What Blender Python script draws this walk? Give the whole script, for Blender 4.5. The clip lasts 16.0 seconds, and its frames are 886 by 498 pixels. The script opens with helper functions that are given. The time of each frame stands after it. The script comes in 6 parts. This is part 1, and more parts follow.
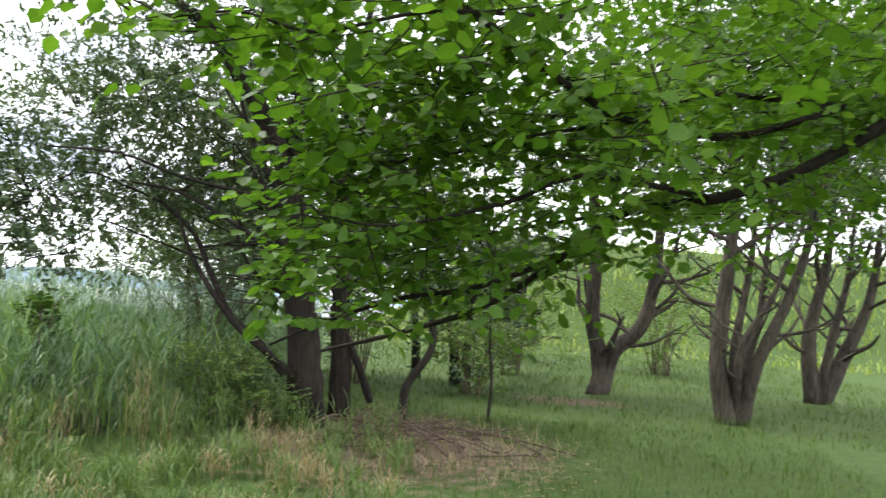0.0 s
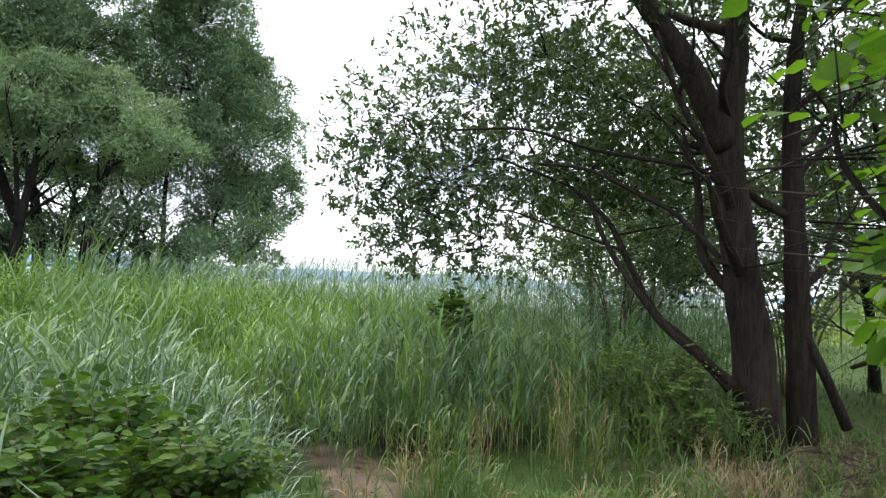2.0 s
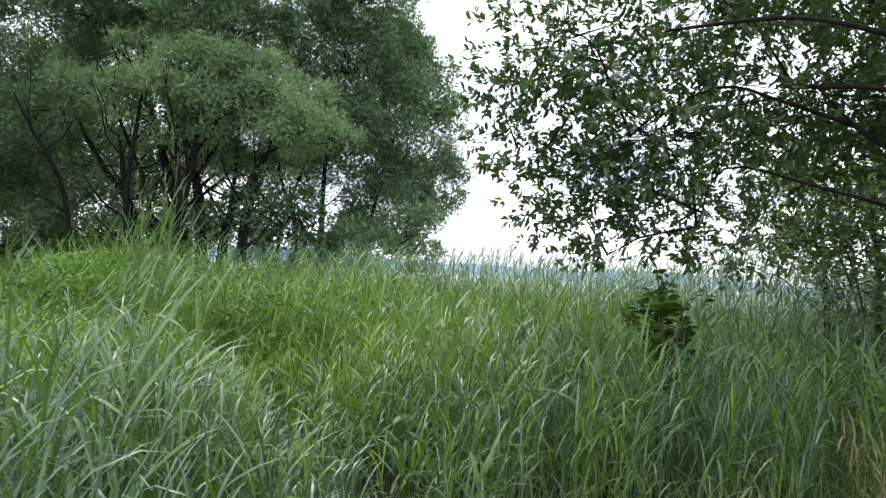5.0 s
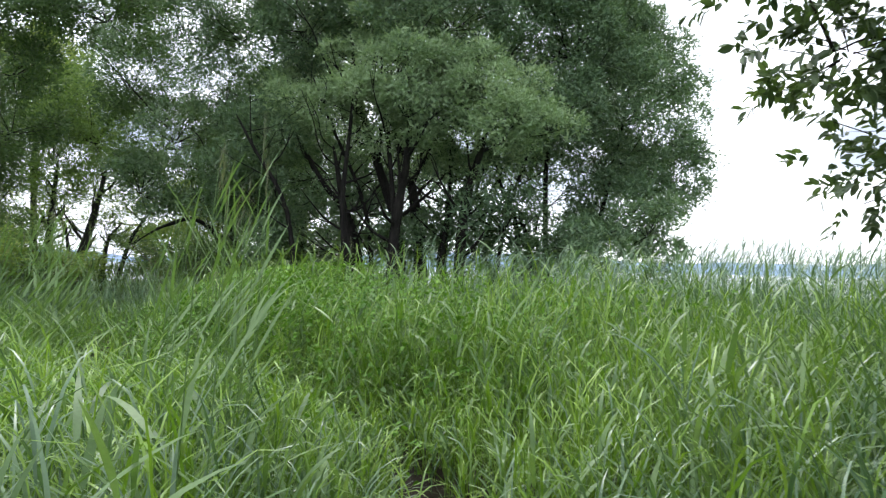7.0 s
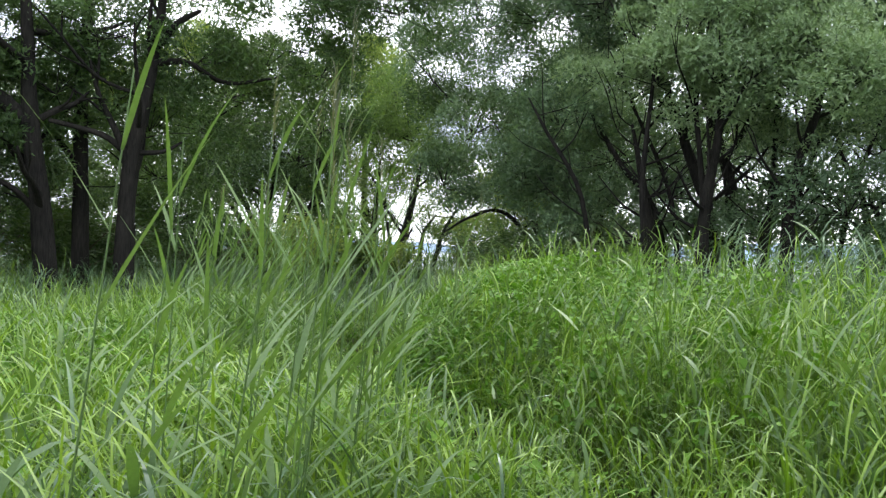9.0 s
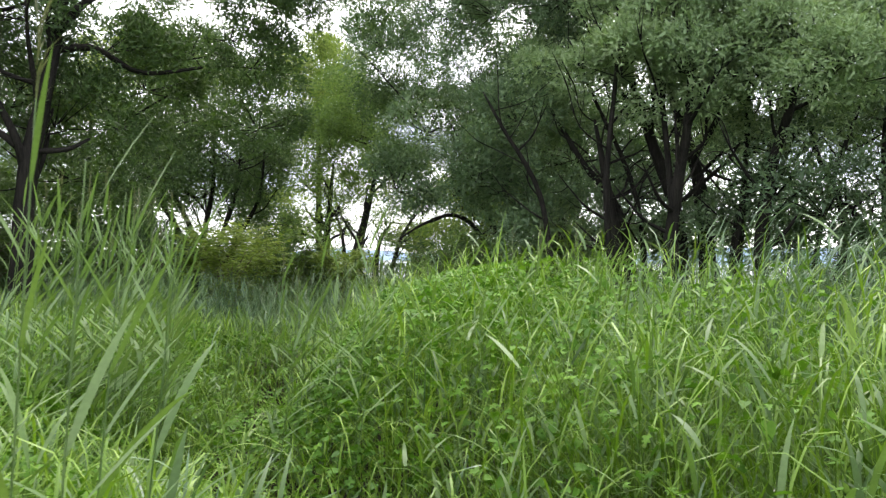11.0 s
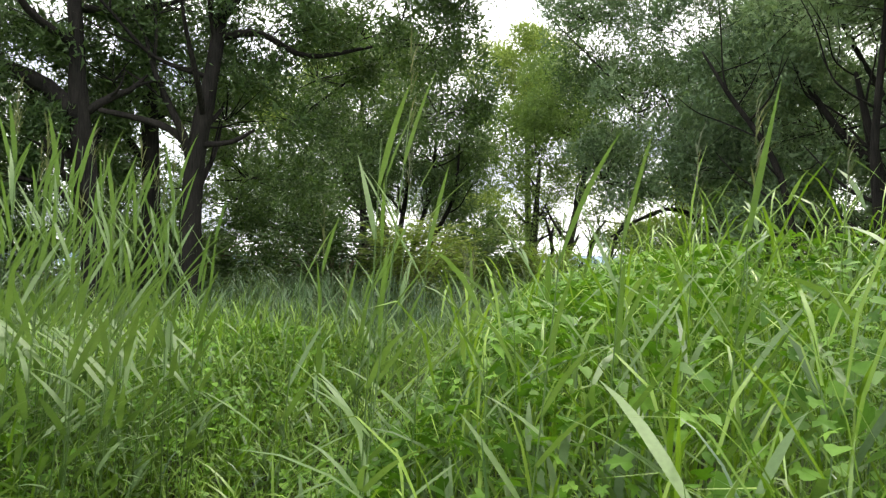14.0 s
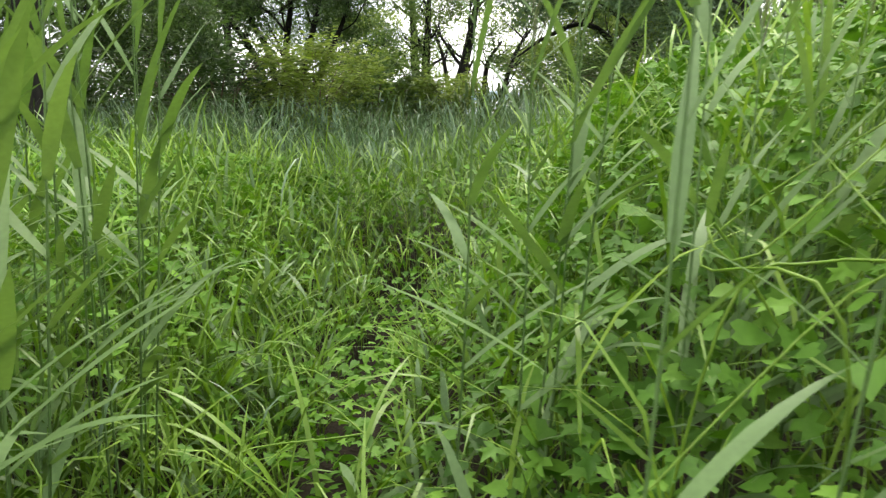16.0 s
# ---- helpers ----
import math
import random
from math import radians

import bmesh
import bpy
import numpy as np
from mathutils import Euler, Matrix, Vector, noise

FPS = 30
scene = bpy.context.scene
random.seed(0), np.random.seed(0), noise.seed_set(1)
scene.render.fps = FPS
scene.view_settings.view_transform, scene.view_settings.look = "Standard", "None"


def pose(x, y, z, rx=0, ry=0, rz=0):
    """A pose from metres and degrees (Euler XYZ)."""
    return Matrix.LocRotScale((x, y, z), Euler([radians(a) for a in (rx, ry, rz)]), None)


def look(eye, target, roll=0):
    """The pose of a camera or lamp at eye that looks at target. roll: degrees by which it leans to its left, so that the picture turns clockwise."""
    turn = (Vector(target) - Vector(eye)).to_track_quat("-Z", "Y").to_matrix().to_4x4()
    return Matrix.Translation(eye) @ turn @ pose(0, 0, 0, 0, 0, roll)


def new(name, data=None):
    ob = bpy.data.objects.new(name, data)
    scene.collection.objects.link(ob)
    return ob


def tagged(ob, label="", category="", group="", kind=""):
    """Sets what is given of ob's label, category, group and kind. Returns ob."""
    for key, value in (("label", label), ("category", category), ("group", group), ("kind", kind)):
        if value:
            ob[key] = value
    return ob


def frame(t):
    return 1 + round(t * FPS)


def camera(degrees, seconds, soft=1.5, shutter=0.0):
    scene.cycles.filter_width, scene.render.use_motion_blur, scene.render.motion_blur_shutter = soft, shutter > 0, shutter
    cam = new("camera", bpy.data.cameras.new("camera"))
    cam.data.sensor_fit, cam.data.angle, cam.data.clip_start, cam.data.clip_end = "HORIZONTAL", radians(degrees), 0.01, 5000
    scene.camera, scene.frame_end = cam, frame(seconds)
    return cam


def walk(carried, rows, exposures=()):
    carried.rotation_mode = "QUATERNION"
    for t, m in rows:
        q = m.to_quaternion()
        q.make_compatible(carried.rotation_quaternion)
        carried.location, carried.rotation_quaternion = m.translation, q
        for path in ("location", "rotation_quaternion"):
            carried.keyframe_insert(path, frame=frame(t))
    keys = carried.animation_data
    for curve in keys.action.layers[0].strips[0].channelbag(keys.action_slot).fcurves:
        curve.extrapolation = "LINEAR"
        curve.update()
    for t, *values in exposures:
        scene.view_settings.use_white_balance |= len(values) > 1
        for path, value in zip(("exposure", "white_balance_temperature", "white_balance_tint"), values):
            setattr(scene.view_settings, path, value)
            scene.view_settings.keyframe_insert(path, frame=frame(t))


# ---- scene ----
cam = camera(61.5, 16.0, soft=1.3, shutter=0.1)
PATH = [
    (0.0, pose(-0.465, 1.526, 1.613, 94.53, -3.82, -0.03)),
    (0.5, pose(-0.677, 2.035, 1.610, 92.06, -3.65, 16.04)),
    (1.0, pose(-0.901, 2.426, 1.547, 89.78, -2.98, 19.27)),
    (1.5, pose(-1.103, 2.751, 1.541, 90.09, -2.35, 24.10)),
    (2.0, pose(-1.326, 3.077, 1.534, 92.83, -2.75, 28.89)),
    (2.5, pose(-1.498, 3.431, 1.512, 93.40, -3.10, 32.06)),
    (3.0, pose(-1.673, 3.778, 1.513, 92.92, -3.49, 38.63)),
    (3.5, pose(-1.867, 4.093, 1.508, 92.49, -3.45, 38.94)),
    (4.0, pose(-2.059, 4.404, 1.501, 91.68, -3.29, 40.20)),
    (4.2, pose(-2.163, 4.545, 1.497, 91.59, -3.29, 40.60)),
    (6.3, pose(-4.015, 6.493, 1.551, 92.07, -2.11, 47.94)),
    (6.5, pose(-4.177, 6.667, 1.559, 91.72, -1.44, 50.32)),
    (7.0, pose(-4.513, 7.059, 1.550, 91.44, -1.23, 59.78)),
    (7.5, pose(-4.851, 7.429, 1.540, 91.24, -1.53, 66.21)),
    (8.0, pose(-5.148, 7.826, 1.536, 90.94, -1.78, 70.88)),
    (8.2, pose(-5.291, 7.946, 1.541, 90.74, -1.70, 74.16)),
    (10.3, pose(-6.975, 8.504, 1.563, 90.01, -1.39, 88.65)),
    (10.5, pose(-7.132, 8.591, 1.566, 90.64, -1.23, 86.56)),
    (11.0, pose(-7.536, 8.822, 1.556, 90.86, -0.76, 81.42)),
    (11.5, pose(-7.922, 9.053, 1.555, 91.26, -0.49, 78.02)),
    (12.0, pose(-8.312, 9.253, 1.525, 91.09, -0.07, 83.67)),
    (12.5, pose(-8.720, 9.455, 1.514, 90.87, -0.33, 89.09)),
    (13.0, pose(-9.120, 9.589, 1.489, 90.67, -1.04, 95.70)),
    (13.5, pose(-9.580, 9.657, 1.472, 90.75, -0.74, 99.75)),
    (14.0, pose(-10.021, 9.587, 1.396, 91.17, -0.35, 98.59)),
    (14.5, pose(-10.460, 9.355, 1.301, 87.58, 1.10, 92.53)),
    (15.0, pose(-10.972, 9.036, 1.218, 82.48, 2.24, 87.94)),
    (15.5, pose(-11.494, 8.683, 1.129, 81.24, 1.27, 86.33)),
    (16.0, pose(-11.998, 8.323, 1.076, 78.69, 1.45, 88.27)),
]
walk(cam, PATH, [(0.0, 1.4, 6500, 10), (0.5, 1.05, 6400, 10), (1.5, 1.05, 6350, 10), (2.5, 0.85, 6300, 10), (4.0, 0.82, 6250, 10), (8.0, 0.96, 6300, 10),
                 (10.5, 1.18, 6700, 10), (14.0, 1.2, 7050, 9), (16.0, 1.42, 7100, 7)])

# ---- world, sun, exposure ----
world = bpy.data.worlds.new("overcast_sky")
scene.world = world
world.use_nodes = True
wn, wl = world.node_tree.nodes, world.node_tree.links
wn.clear()
w_out, w_bg = wn.new("ShaderNodeOutputWorld"), wn.new("ShaderNodeBackground")
w_sky = wn.new("ShaderNodeTexSky")
w_sky.sky_type, w_sky.sun_disc = "NISHITA", False
w_sky.sun_elevation, w_sky.sun_rotation = radians(52), radians(-70)
w_co, w_no, w_ramp, w_mix = (wn.new("ShaderNodeTexCoord"), wn.new("ShaderNodeTexNoise"),
                             wn.new("ShaderNodeValToRGB"), wn.new("ShaderNodeMixRGB"))
w_map = wn.new("ShaderNodeMapping")
w_map.inputs["Scale"].default_value = (1.0, 1.0, 3.0)
w_no.inputs["Scale"].default_value, w_no.inputs["Detail"].default_value = 2.2, 6.0
w_ramp.color_ramp.elements[0].position, w_ramp.color_ramp.elements[0].color = 0.32, (0.72, 0.72, 0.72, 1)
w_ramp.color_ramp.elements[1].position, w_ramp.color_ramp.elements[1].color = 0.55, (0.98, 0.98, 0.98, 1)
w_tone, w_mul, w_no2 = wn.new("ShaderNodeValToRGB"), wn.new("ShaderNodeMixRGB"), wn.new("ShaderNodeTexNoise")
w_no2.inputs["Scale"].default_value, w_no2.inputs["Detail"].default_value = 3.4, 5.0
w_tone.color_ramp.elements[0].position, w_tone.color_ramp.elements[0].color = 0.36, (0.36, 0.39, 0.45, 1)
w_tone.color_ramp.elements[1].position, w_tone.color_ramp.elements[1].color = 0.52, (1, 1, 1, 1)
w_mul.blend_type = "MULTIPLY"
w_mul.inputs[0].default_value = 1
w_mul.inputs[2].default_value = (11.8, 12.0, 12.5, 1)
wl.new(w_map.outputs[0], w_no2.inputs["Vector"])
wl.new(w_no2.outputs[0], w_tone.inputs[0])
wl.new(w_tone.outputs[0], w_mul.inputs[1])
wl.new(w_mul.outputs[0], w_mix.inputs[2])
wl.new(w_co.outputs["Generated"], w_map.inputs[0])
wl.new(w_map.outputs[0], w_no.inputs["Vector"])
wl.new(w_no.outputs[0], w_ramp.inputs[0])
wl.new(w_ramp.outputs[0], w_mix.inputs[0])
wl.new(w_sky.outputs[0], w_mix.inputs[1])
wl.new(w_mix.outputs[0], w_bg.inputs[0])
w_bg.inputs[1].default_value = 0.115
wl.new(w_bg.outputs[0], w_out.inputs[0])

sun = new("sun", bpy.data.lights.new("sun", "SUN"))
sun.data.energy, sun.data.angle, sun.data.color = 1.5, radians(14), (1.0, 0.97, 0.92)
sun.matrix_world = look((-30, 11, 50), (0, 0, 0))


# ---- materials ----
def nodes_of(name):
    m = bpy.data.materials.new(name)
    m.use_nodes = True
    nt = m.node_tree
    nt.nodes.clear()
    return m, nt.nodes, nt.links, nt.nodes.new("ShaderNodeOutputMaterial")


def ramp(n, stops):
    r = n.new("ShaderNodeValToRGB")
    while len(r.color_ramp.elements) < len(stops):
        r.color_ramp.elements.new(0.5)
    for e, (p, c) in zip(r.color_ramp.elements, stops):
        e.position, e.color = p, (*c, 1)
    return r


def leaf_material(name, dark, mid, light, rough=0.42, through_part=0.4, patch=1.2, single=False, gloss=0.3):
    """A leaf: each one its own tint, drifts of colour over the plant, light that shines through."""
    m, n, l, out = nodes_of(name)
    rnd = n.new("ShaderNodeObjectInfo" if single else "ShaderNodeNewGeometry")
    pos = n.new("ShaderNodeNewGeometry")
    no = n.new("ShaderNodeTexNoise")
    no.inputs["Scale"].default_value, no.inputs["Detail"].default_value = patch, 3
    add = n.new("ShaderNodeMath")
    add.operation = "MULTIPLY_ADD"
    add.inputs[1].default_value = 0.55
    sub = n.new("ShaderNodeMath")
    sub.operation = "MULTIPLY_ADD"
    sub.inputs[1].default_value, sub.inputs[2].default_value = 1.1, -0.33
    r = ramp(n, ((0.05, dark), (0.5, mid), (0.95, light)))
    vein = n.new("ShaderNodeTexNoise")
    vein.inputs["Scale"].default_value, vein.inputs["Detail"].default_value = 90, 2
    hsv = n.new("ShaderNodeHueSaturation")
    vr = n.new("ShaderNodeMapRange")
    vr.inputs[3].default_value, vr.inputs[4].default_value = 0.8, 1.2
    l.new(pos.outputs["Position"], no.inputs["Vector"])
    l.new(pos.outputs["Position"], vein.inputs["Vector"])
    l.new(no.outputs[0], sub.inputs[0])
    l.new(rnd.outputs["Random" if single else "Random Per Island"], add.inputs[0])
    l.new(sub.outputs[0], add.inputs[2])
    l.new(add.outputs[0], r.inputs[0])
    l.new(vein.outputs[0], vr.inputs[0])
    l.new(vr.outputs[0], hsv.inputs["Value"])
    l.new(r.outputs[0], hsv.inputs["Color"])
    p, t, mx = n.new("ShaderNodeBsdfPrincipled"), n.new("ShaderNodeBsdfTranslucent"), n.new("ShaderNodeMixShader")
    p.inputs["Roughness"].default_value = rough
    p.inputs["Specular IOR Level"].default_value = gloss
    tint = n.new("ShaderNodeMixRGB")
    tint.blend_type = "MULTIPLY"
    tint.inputs[0].default_value = 1
    tint.inputs[2].default_value = (1.25, 1.35, 0.55, 1)
    mx.inputs[0].default_value = through_part
    l.new(hsv.outputs[0], p.inputs["Base Color"])
    l.new(hsv.outputs[0], tint.inputs[1])
    l.new(tint.outputs[0], t.inputs["Color"])
    l.new(p.outputs[0], mx.inputs[1])
    l.new(t.outputs[0], mx.inputs[2])
    l.new(mx.outputs[0], out.inputs[0])
    return m


def bark_material(name, dark, light):
    m, n, l, out = nodes_of(name)
    co, mp = n.new("ShaderNodeNewGeometry"), n.new("ShaderNodeMapping")
    mp.inputs["Scale"].default_value = (26, 26, 3.5)
    no, big = n.new("ShaderNodeTexNoise"), n.new("ShaderNodeTexNoise")
    no.inputs["Scale"].default_value, no.inputs["Detail"].default_value, no.inputs["Roughness"].default_value = 1.0, 6, 0.65
    big.inputs["Scale"].default_value = 1.3
    mul = n.new("ShaderNodeMath")
    mul.operation = "MULTIPLY_ADD"
    mul.inputs[1].default_value, mul.inputs[2].default_value = 0.5, -0.25
    add = n.new("ShaderNodeMath")
    r = ramp(n, ((0.3, dark), (0.55, tuple((a + b) / 2 for a, b in zip(dark, light))), (0.75, light)))
    p, b = n.new("ShaderNodeBsdfPrincipled"), n.new("ShaderNodeBump")
    p.inputs["Roughness"].default_value = 0.92
    p.inputs["Specular IOR Level"].default_value = 0.2
    b.inputs["Strength"].default_value, b.inputs["Distance"].default_value = 0.9, 0.03
    l.new(co.outputs["Position"], mp.inputs[0])
    l.new(mp.outputs[0], no.inputs["Vector"])
    l.new(co.outputs["Position"], big.inputs["Vector"])
    l.new(big.outputs[0], mul.inputs[0])
    l.new(mul.outputs[0], add.inputs[1])
    l.new(no.outputs[0], add.inputs[0])
    l.new(add.outputs[0], r.inputs[0])
    l.new(r.outputs[0], p.inputs["Base Color"])
    l.new(no.outputs[0], b.inputs["Height"])
    l.new(b.outputs[0], p.inputs["Normal"])
    l.new(p.outputs[0], out.inputs[0])
    return m


def ground_material():
    """Soil and leaf litter where the sheet is bare, moss and short sward elsewhere, with shade painted in under the
    tall stand.
    """
    m, n, l, out = nodes_of("soil_and_sward")
    geo, at = n.new("ShaderNodeNewGeometry"), n.new("ShaderNodeAttribute")
    at.attribute_name = "bare"
    fine, mid, big = (n.new("ShaderNodeTexNoise") for _ in range(3))
    for t, s, d in ((fine, 55, 5), (mid, 5, 5), (big, 0.35, 4)):
        t.inputs["Scale"].default_value, t.inputs["Detail"].default_value = s, d
        l.new(geo.outputs["Position"], t.inputs["Vector"])
    soil = ramp(n, ((0.25, (0.06, 0.043, 0.03)), (0.5, (0.14, 0.10, 0.07)), (0.8, (0.27, 0.20, 0.145))))
    sward = ramp(n, ((0.3, (0.03, 0.05, 0.013)), (0.55, (0.058, 0.095, 0.024)), (0.8, (0.11, 0.135, 0.045))))
    mixn = n.new("ShaderNodeMath")
    mixn.operation = "MULTIPLY_ADD"
    mixn.inputs[1].default_value = 0.55
    half = n.new("ShaderNodeMath")
    half.operation = "MULTIPLY"
    half.inputs[1].default_value = 0.45
    l.new(mid.outputs[0], half.inputs[0])
    l.new(fine.outputs[0], mixn.inputs[0])
    l.new(half.outputs[0], mixn.inputs[2])
    l.new(mixn.outputs[0], soil.inputs[0])
    l.new(mixn.outputs[0], sward.inputs[0])
    edge = n.new("ShaderNodeMath")
    edge.operation = "ADD"
    l.new(at.outputs["Fac"], edge.inputs[0])
    l.new(mid.outputs[0], edge.inputs[1])
    sharp = n.new("ShaderNodeMapRange")
    sharp.inputs[1].default_value, sharp.inputs[2].default_value = 0.75, 1.05
    l.new(edge.outputs[0], sharp.inputs[0])
    mx = n.new("ShaderNodeMixRGB")
    l.new(sharp.outputs[0], mx.inputs[0])
    l.new(sward.outputs[0], mx.inputs[1])
    l.new(soil.outputs[0], mx.inputs[2])
    # near-black colour standing in for the shade between the tall stems
    overgrown, dark = n.new("ShaderNodeAttribute"), n.new("ShaderNodeMixRGB")
    overgrown.attribute_name = "painted_shade"
    painted_shade = ramp(n, ((0.3, (0.012, 0.010, 0.007)), (0.8, (0.045, 0.036, 0.024))))
    l.new(mixn.outputs[0], painted_shade.inputs[0])
    l.new(overgrown.outputs["Fac"], dark.inputs[0])
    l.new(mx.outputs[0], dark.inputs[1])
    l.new(painted_shade.outputs[0], dark.inputs[2])
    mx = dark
    p, b = n.new("ShaderNodeBsdfPrincipled"), n.new("ShaderNodeBump")
    p.inputs["Roughness"].default_value = 0.95
    p.inputs["Specular IOR Level"].default_value = 0.15
    b.inputs["Strength"].default_value, b.inputs["Distance"].default_value = 0.8, 0.03
    l.new(mixn.outputs[0], b.inputs["Height"])
    l.new(b.outputs[0], p.inputs["Normal"])
    l.new(mx.outputs[0], p.inputs["Base Color"])
    l.new(p.outputs[0], out.inputs[0])
    return m


def plain_material(name, dark, light, scale, rough=0.9):
    m, n, l, out = nodes_of(name)
    geo, no = n.new("ShaderNodeNewGeometry"), n.new("ShaderNodeTexNoise")
    no.inputs["Scale"].default_value, no.inputs["Detail"].default_value = scale, 5
    r, p = ramp(n, ((0.3, dark), (0.7, light))), n.new("ShaderNodeBsdfPrincipled")
    p.inputs["Roughness"].default_value = rough
    l.new(geo.outputs["Position"], no.inputs["Vector"])
    l.new(no.outputs[0], r.inputs[0])
    l.new(r.outputs[0], p.inputs["Base Color"])
    l.new(p.outputs[0], out.inputs[0])
    return m


MAT = {
    "soil": ground_material(),
    "grass": leaf_material("tall_grass_blade", (0.065, 0.135, 0.014), (0.14, 0.25, 0.028), (0.255, 0.38, 0.06), 0.46, 0.24, 0.5, gloss=0.4),
    "reed": leaf_material("reed_blade", (0.048, 0.10, 0.048), (0.097, 0.175, 0.085), (0.2, 0.29, 0.15), 0.4, 0.2, 0.4, gloss=0.6),
    "stalk": leaf_material("reed_stalk_leaf", (0.06, 0.118, 0.04), (0.118, 0.198, 0.07), (0.2, 0.29, 0.12), 0.5, 0.28, 0.8, gloss=0.35),
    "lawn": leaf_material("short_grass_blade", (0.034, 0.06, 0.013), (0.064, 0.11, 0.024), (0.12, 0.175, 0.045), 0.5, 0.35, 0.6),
    "path": leaf_material("path_grass_blade", (0.05, 0.085, 0.022), (0.1, 0.165, 0.045), (0.19, 0.25, 0.09), 0.5, 0.3, 1.5),
    "straw": leaf_material("dry_grass_blade", (0.17, 0.125, 0.065), (0.31, 0.245, 0.14), (0.45, 0.38, 0.24), 0.7, 0.25, 2.0),
    "plume": leaf_material("reed_plume", (0.07, 0.085, 0.06), (0.12, 0.135, 0.09), (0.19, 0.2, 0.13), 0.8, 0.3, 2.0),
    "vine_leaf": leaf_material("vine_leaf", (0.036, 0.1, 0.012), (0.088, 0.2, 0.022), (0.17, 0.32, 0.04), 0.55, 0.25, 0.9, gloss=0.2),
    "vine_leaf_single": leaf_material("vine_leaf_single", (0.036, 0.1, 0.012), (0.088, 0.2, 0.022), (0.17, 0.32, 0.04), 0.55, 0.25, 0.9, True, gloss=0.2),
    "shrub_leaf": leaf_material("shrub_leaf", (0.02, 0.05, 0.01), (0.055, 0.115, 0.02), (0.15, 0.23, 0.035), 0.55, 0.3, 1.6, gloss=0.15),
    "alder_leaf": leaf_material("alder_leaf", (0.04, 0.09, 0.013), (0.085, 0.175, 0.02), (0.15, 0.26, 0.035), 0.42, 0.5, 1.0),
    "alder_leaf_single": leaf_material("alder_leaf_single", (0.04, 0.09, 0.013), (0.085, 0.175, 0.02), (0.15, 0.26, 0.035), 0.42, 0.5, 1.0, True),
    "willow_leaf": leaf_material("willow_leaf", (0.036, 0.062, 0.028), (0.076, 0.12, 0.05), (0.15, 0.205, 0.085), 0.42, 0.3, 0.6, gloss=0.45),
    "clump_leaf": leaf_material("grey_willow_leaf", (0.055, 0.1, 0.056), (0.11, 0.18, 0.098), (0.2, 0.285, 0.155), 0.45, 0.3, 0.3),
    "sage_leaf": leaf_material("silvery_willow_leaf", (0.115, 0.18, 0.1), (0.215, 0.31, 0.165), (0.33, 0.43, 0.25), 0.45, 0.3, 0.3),
    "levee": leaf_material("pale_meadow_blade", (0.12, 0.17, 0.035), (0.2, 0.26, 0.06), (0.29, 0.35, 0.09), 0.6, 0.3, 0.1),
    "olive_leaf": leaf_material("olive_willow_leaf", (0.035, 0.07, 0.026), (0.07, 0.125, 0.042), (0.13, 0.2, 0.07), 0.45, 0.32, 0.3),
    "bright_leaf": leaf_material("light_green_leaf", (0.06, 0.11, 0.03), (0.12, 0.19, 0.05), (0.2, 0.29, 0.08), 0.5, 0.38, 0.3),
    "yellow_leaf": leaf_material("yellow_green_leaf", (0.10, 0.15, 0.035), (0.18, 0.25, 0.06), (0.28, 0.36, 0.095), 0.5, 0.4, 0.3),
    "bark_dark": bark_material("furrowed_bark", (0.008, 0.007, 0.006), (0.048, 0.037, 0.029)),
    "bark_black": bark_material("dark_bark", (0.006, 0.006, 0.0055), (0.03, 0.027, 0.024)),
    "bark_grey": bark_material("grey_brown_bark", (0.018, 0.016, 0.013), (0.125, 0.102, 0.082)),
    "twig": bark_material("dead_twig", (0.06, 0.043, 0.032), (0.22, 0.165, 0.125)),
    "litter": leaf_material("dead_leaf", (0.09, 0.06, 0.035), (0.2, 0.14, 0.085), (0.34, 0.26, 0.17), 0.8, 0.1, 2.0),
    "water": plain_material("lake_water", (0.20, 0.26, 0.32), (0.26, 0.32, 0.38), 0.02, 0.15),
    # the haze of distance is painted into the hills as pale blue
    "hill": plain_material("haze_tinted_hills", (0.16, 0.24, 0.36), (0.20, 0.29, 0.42), 0.002, 1.0),
}


# ---- mesh helpers ----
def mesh_object(name, verts, faces, material, parent=None, label="", smooth=True):
    """One mesh object from an array of points and an array of faces with the same number of corners each."""
    verts, faces = np.asarray(verts, np.float32).reshape(-1, 3), np.asarray(faces, np.int32)
    me = bpy.data.meshes.new(name)
    k = faces.shape[1]
    me.vertices.add(len(verts))
    me.vertices.foreach_set("co", verts.ravel())
    me.loops.add(faces.size)
    me.loops.foreach_set("vertex_index", faces.ravel())
    me.polygons.add(len(faces))
    me.polygons.foreach_set("loop_start", np.arange(0, faces.size, k, dtype=np.int32))
    me.polygons.foreach_set("use_smooth", np.full(len(faces), smooth))
    me.update(calc_edges=True)
    me.materials.append(material)
    ob = new(name, me)
    if parent:
        ob.parent = parent
    return tagged(ob, label=label)


def thing(name, label, category, at=(0, 0, 0), group="", kind=""):
    e = new(name)
    e.location = at
    e.empty_display_size = 0.2
    return tagged(e, label, category, group, kind)


def part(name, verts, faces, material, parent, label=""):
    """A part in world points, kept where it is under its thing."""
    ob = mesh_object(name, np.asarray(verts) - np.array(parent.location), faces, material, parent, label)
    return ob


def subpart(name, verts, faces, material, parent):
    """A piece in world points under a part that lies at its thing's origin."""
    return mesh_object(name, np.asarray(verts) - np.array(parent.parent.location), faces, material, parent)


def unit(v):
    return v / np.maximum(np.linalg.norm(v, axis=-1, keepdims=True), 1e-9)


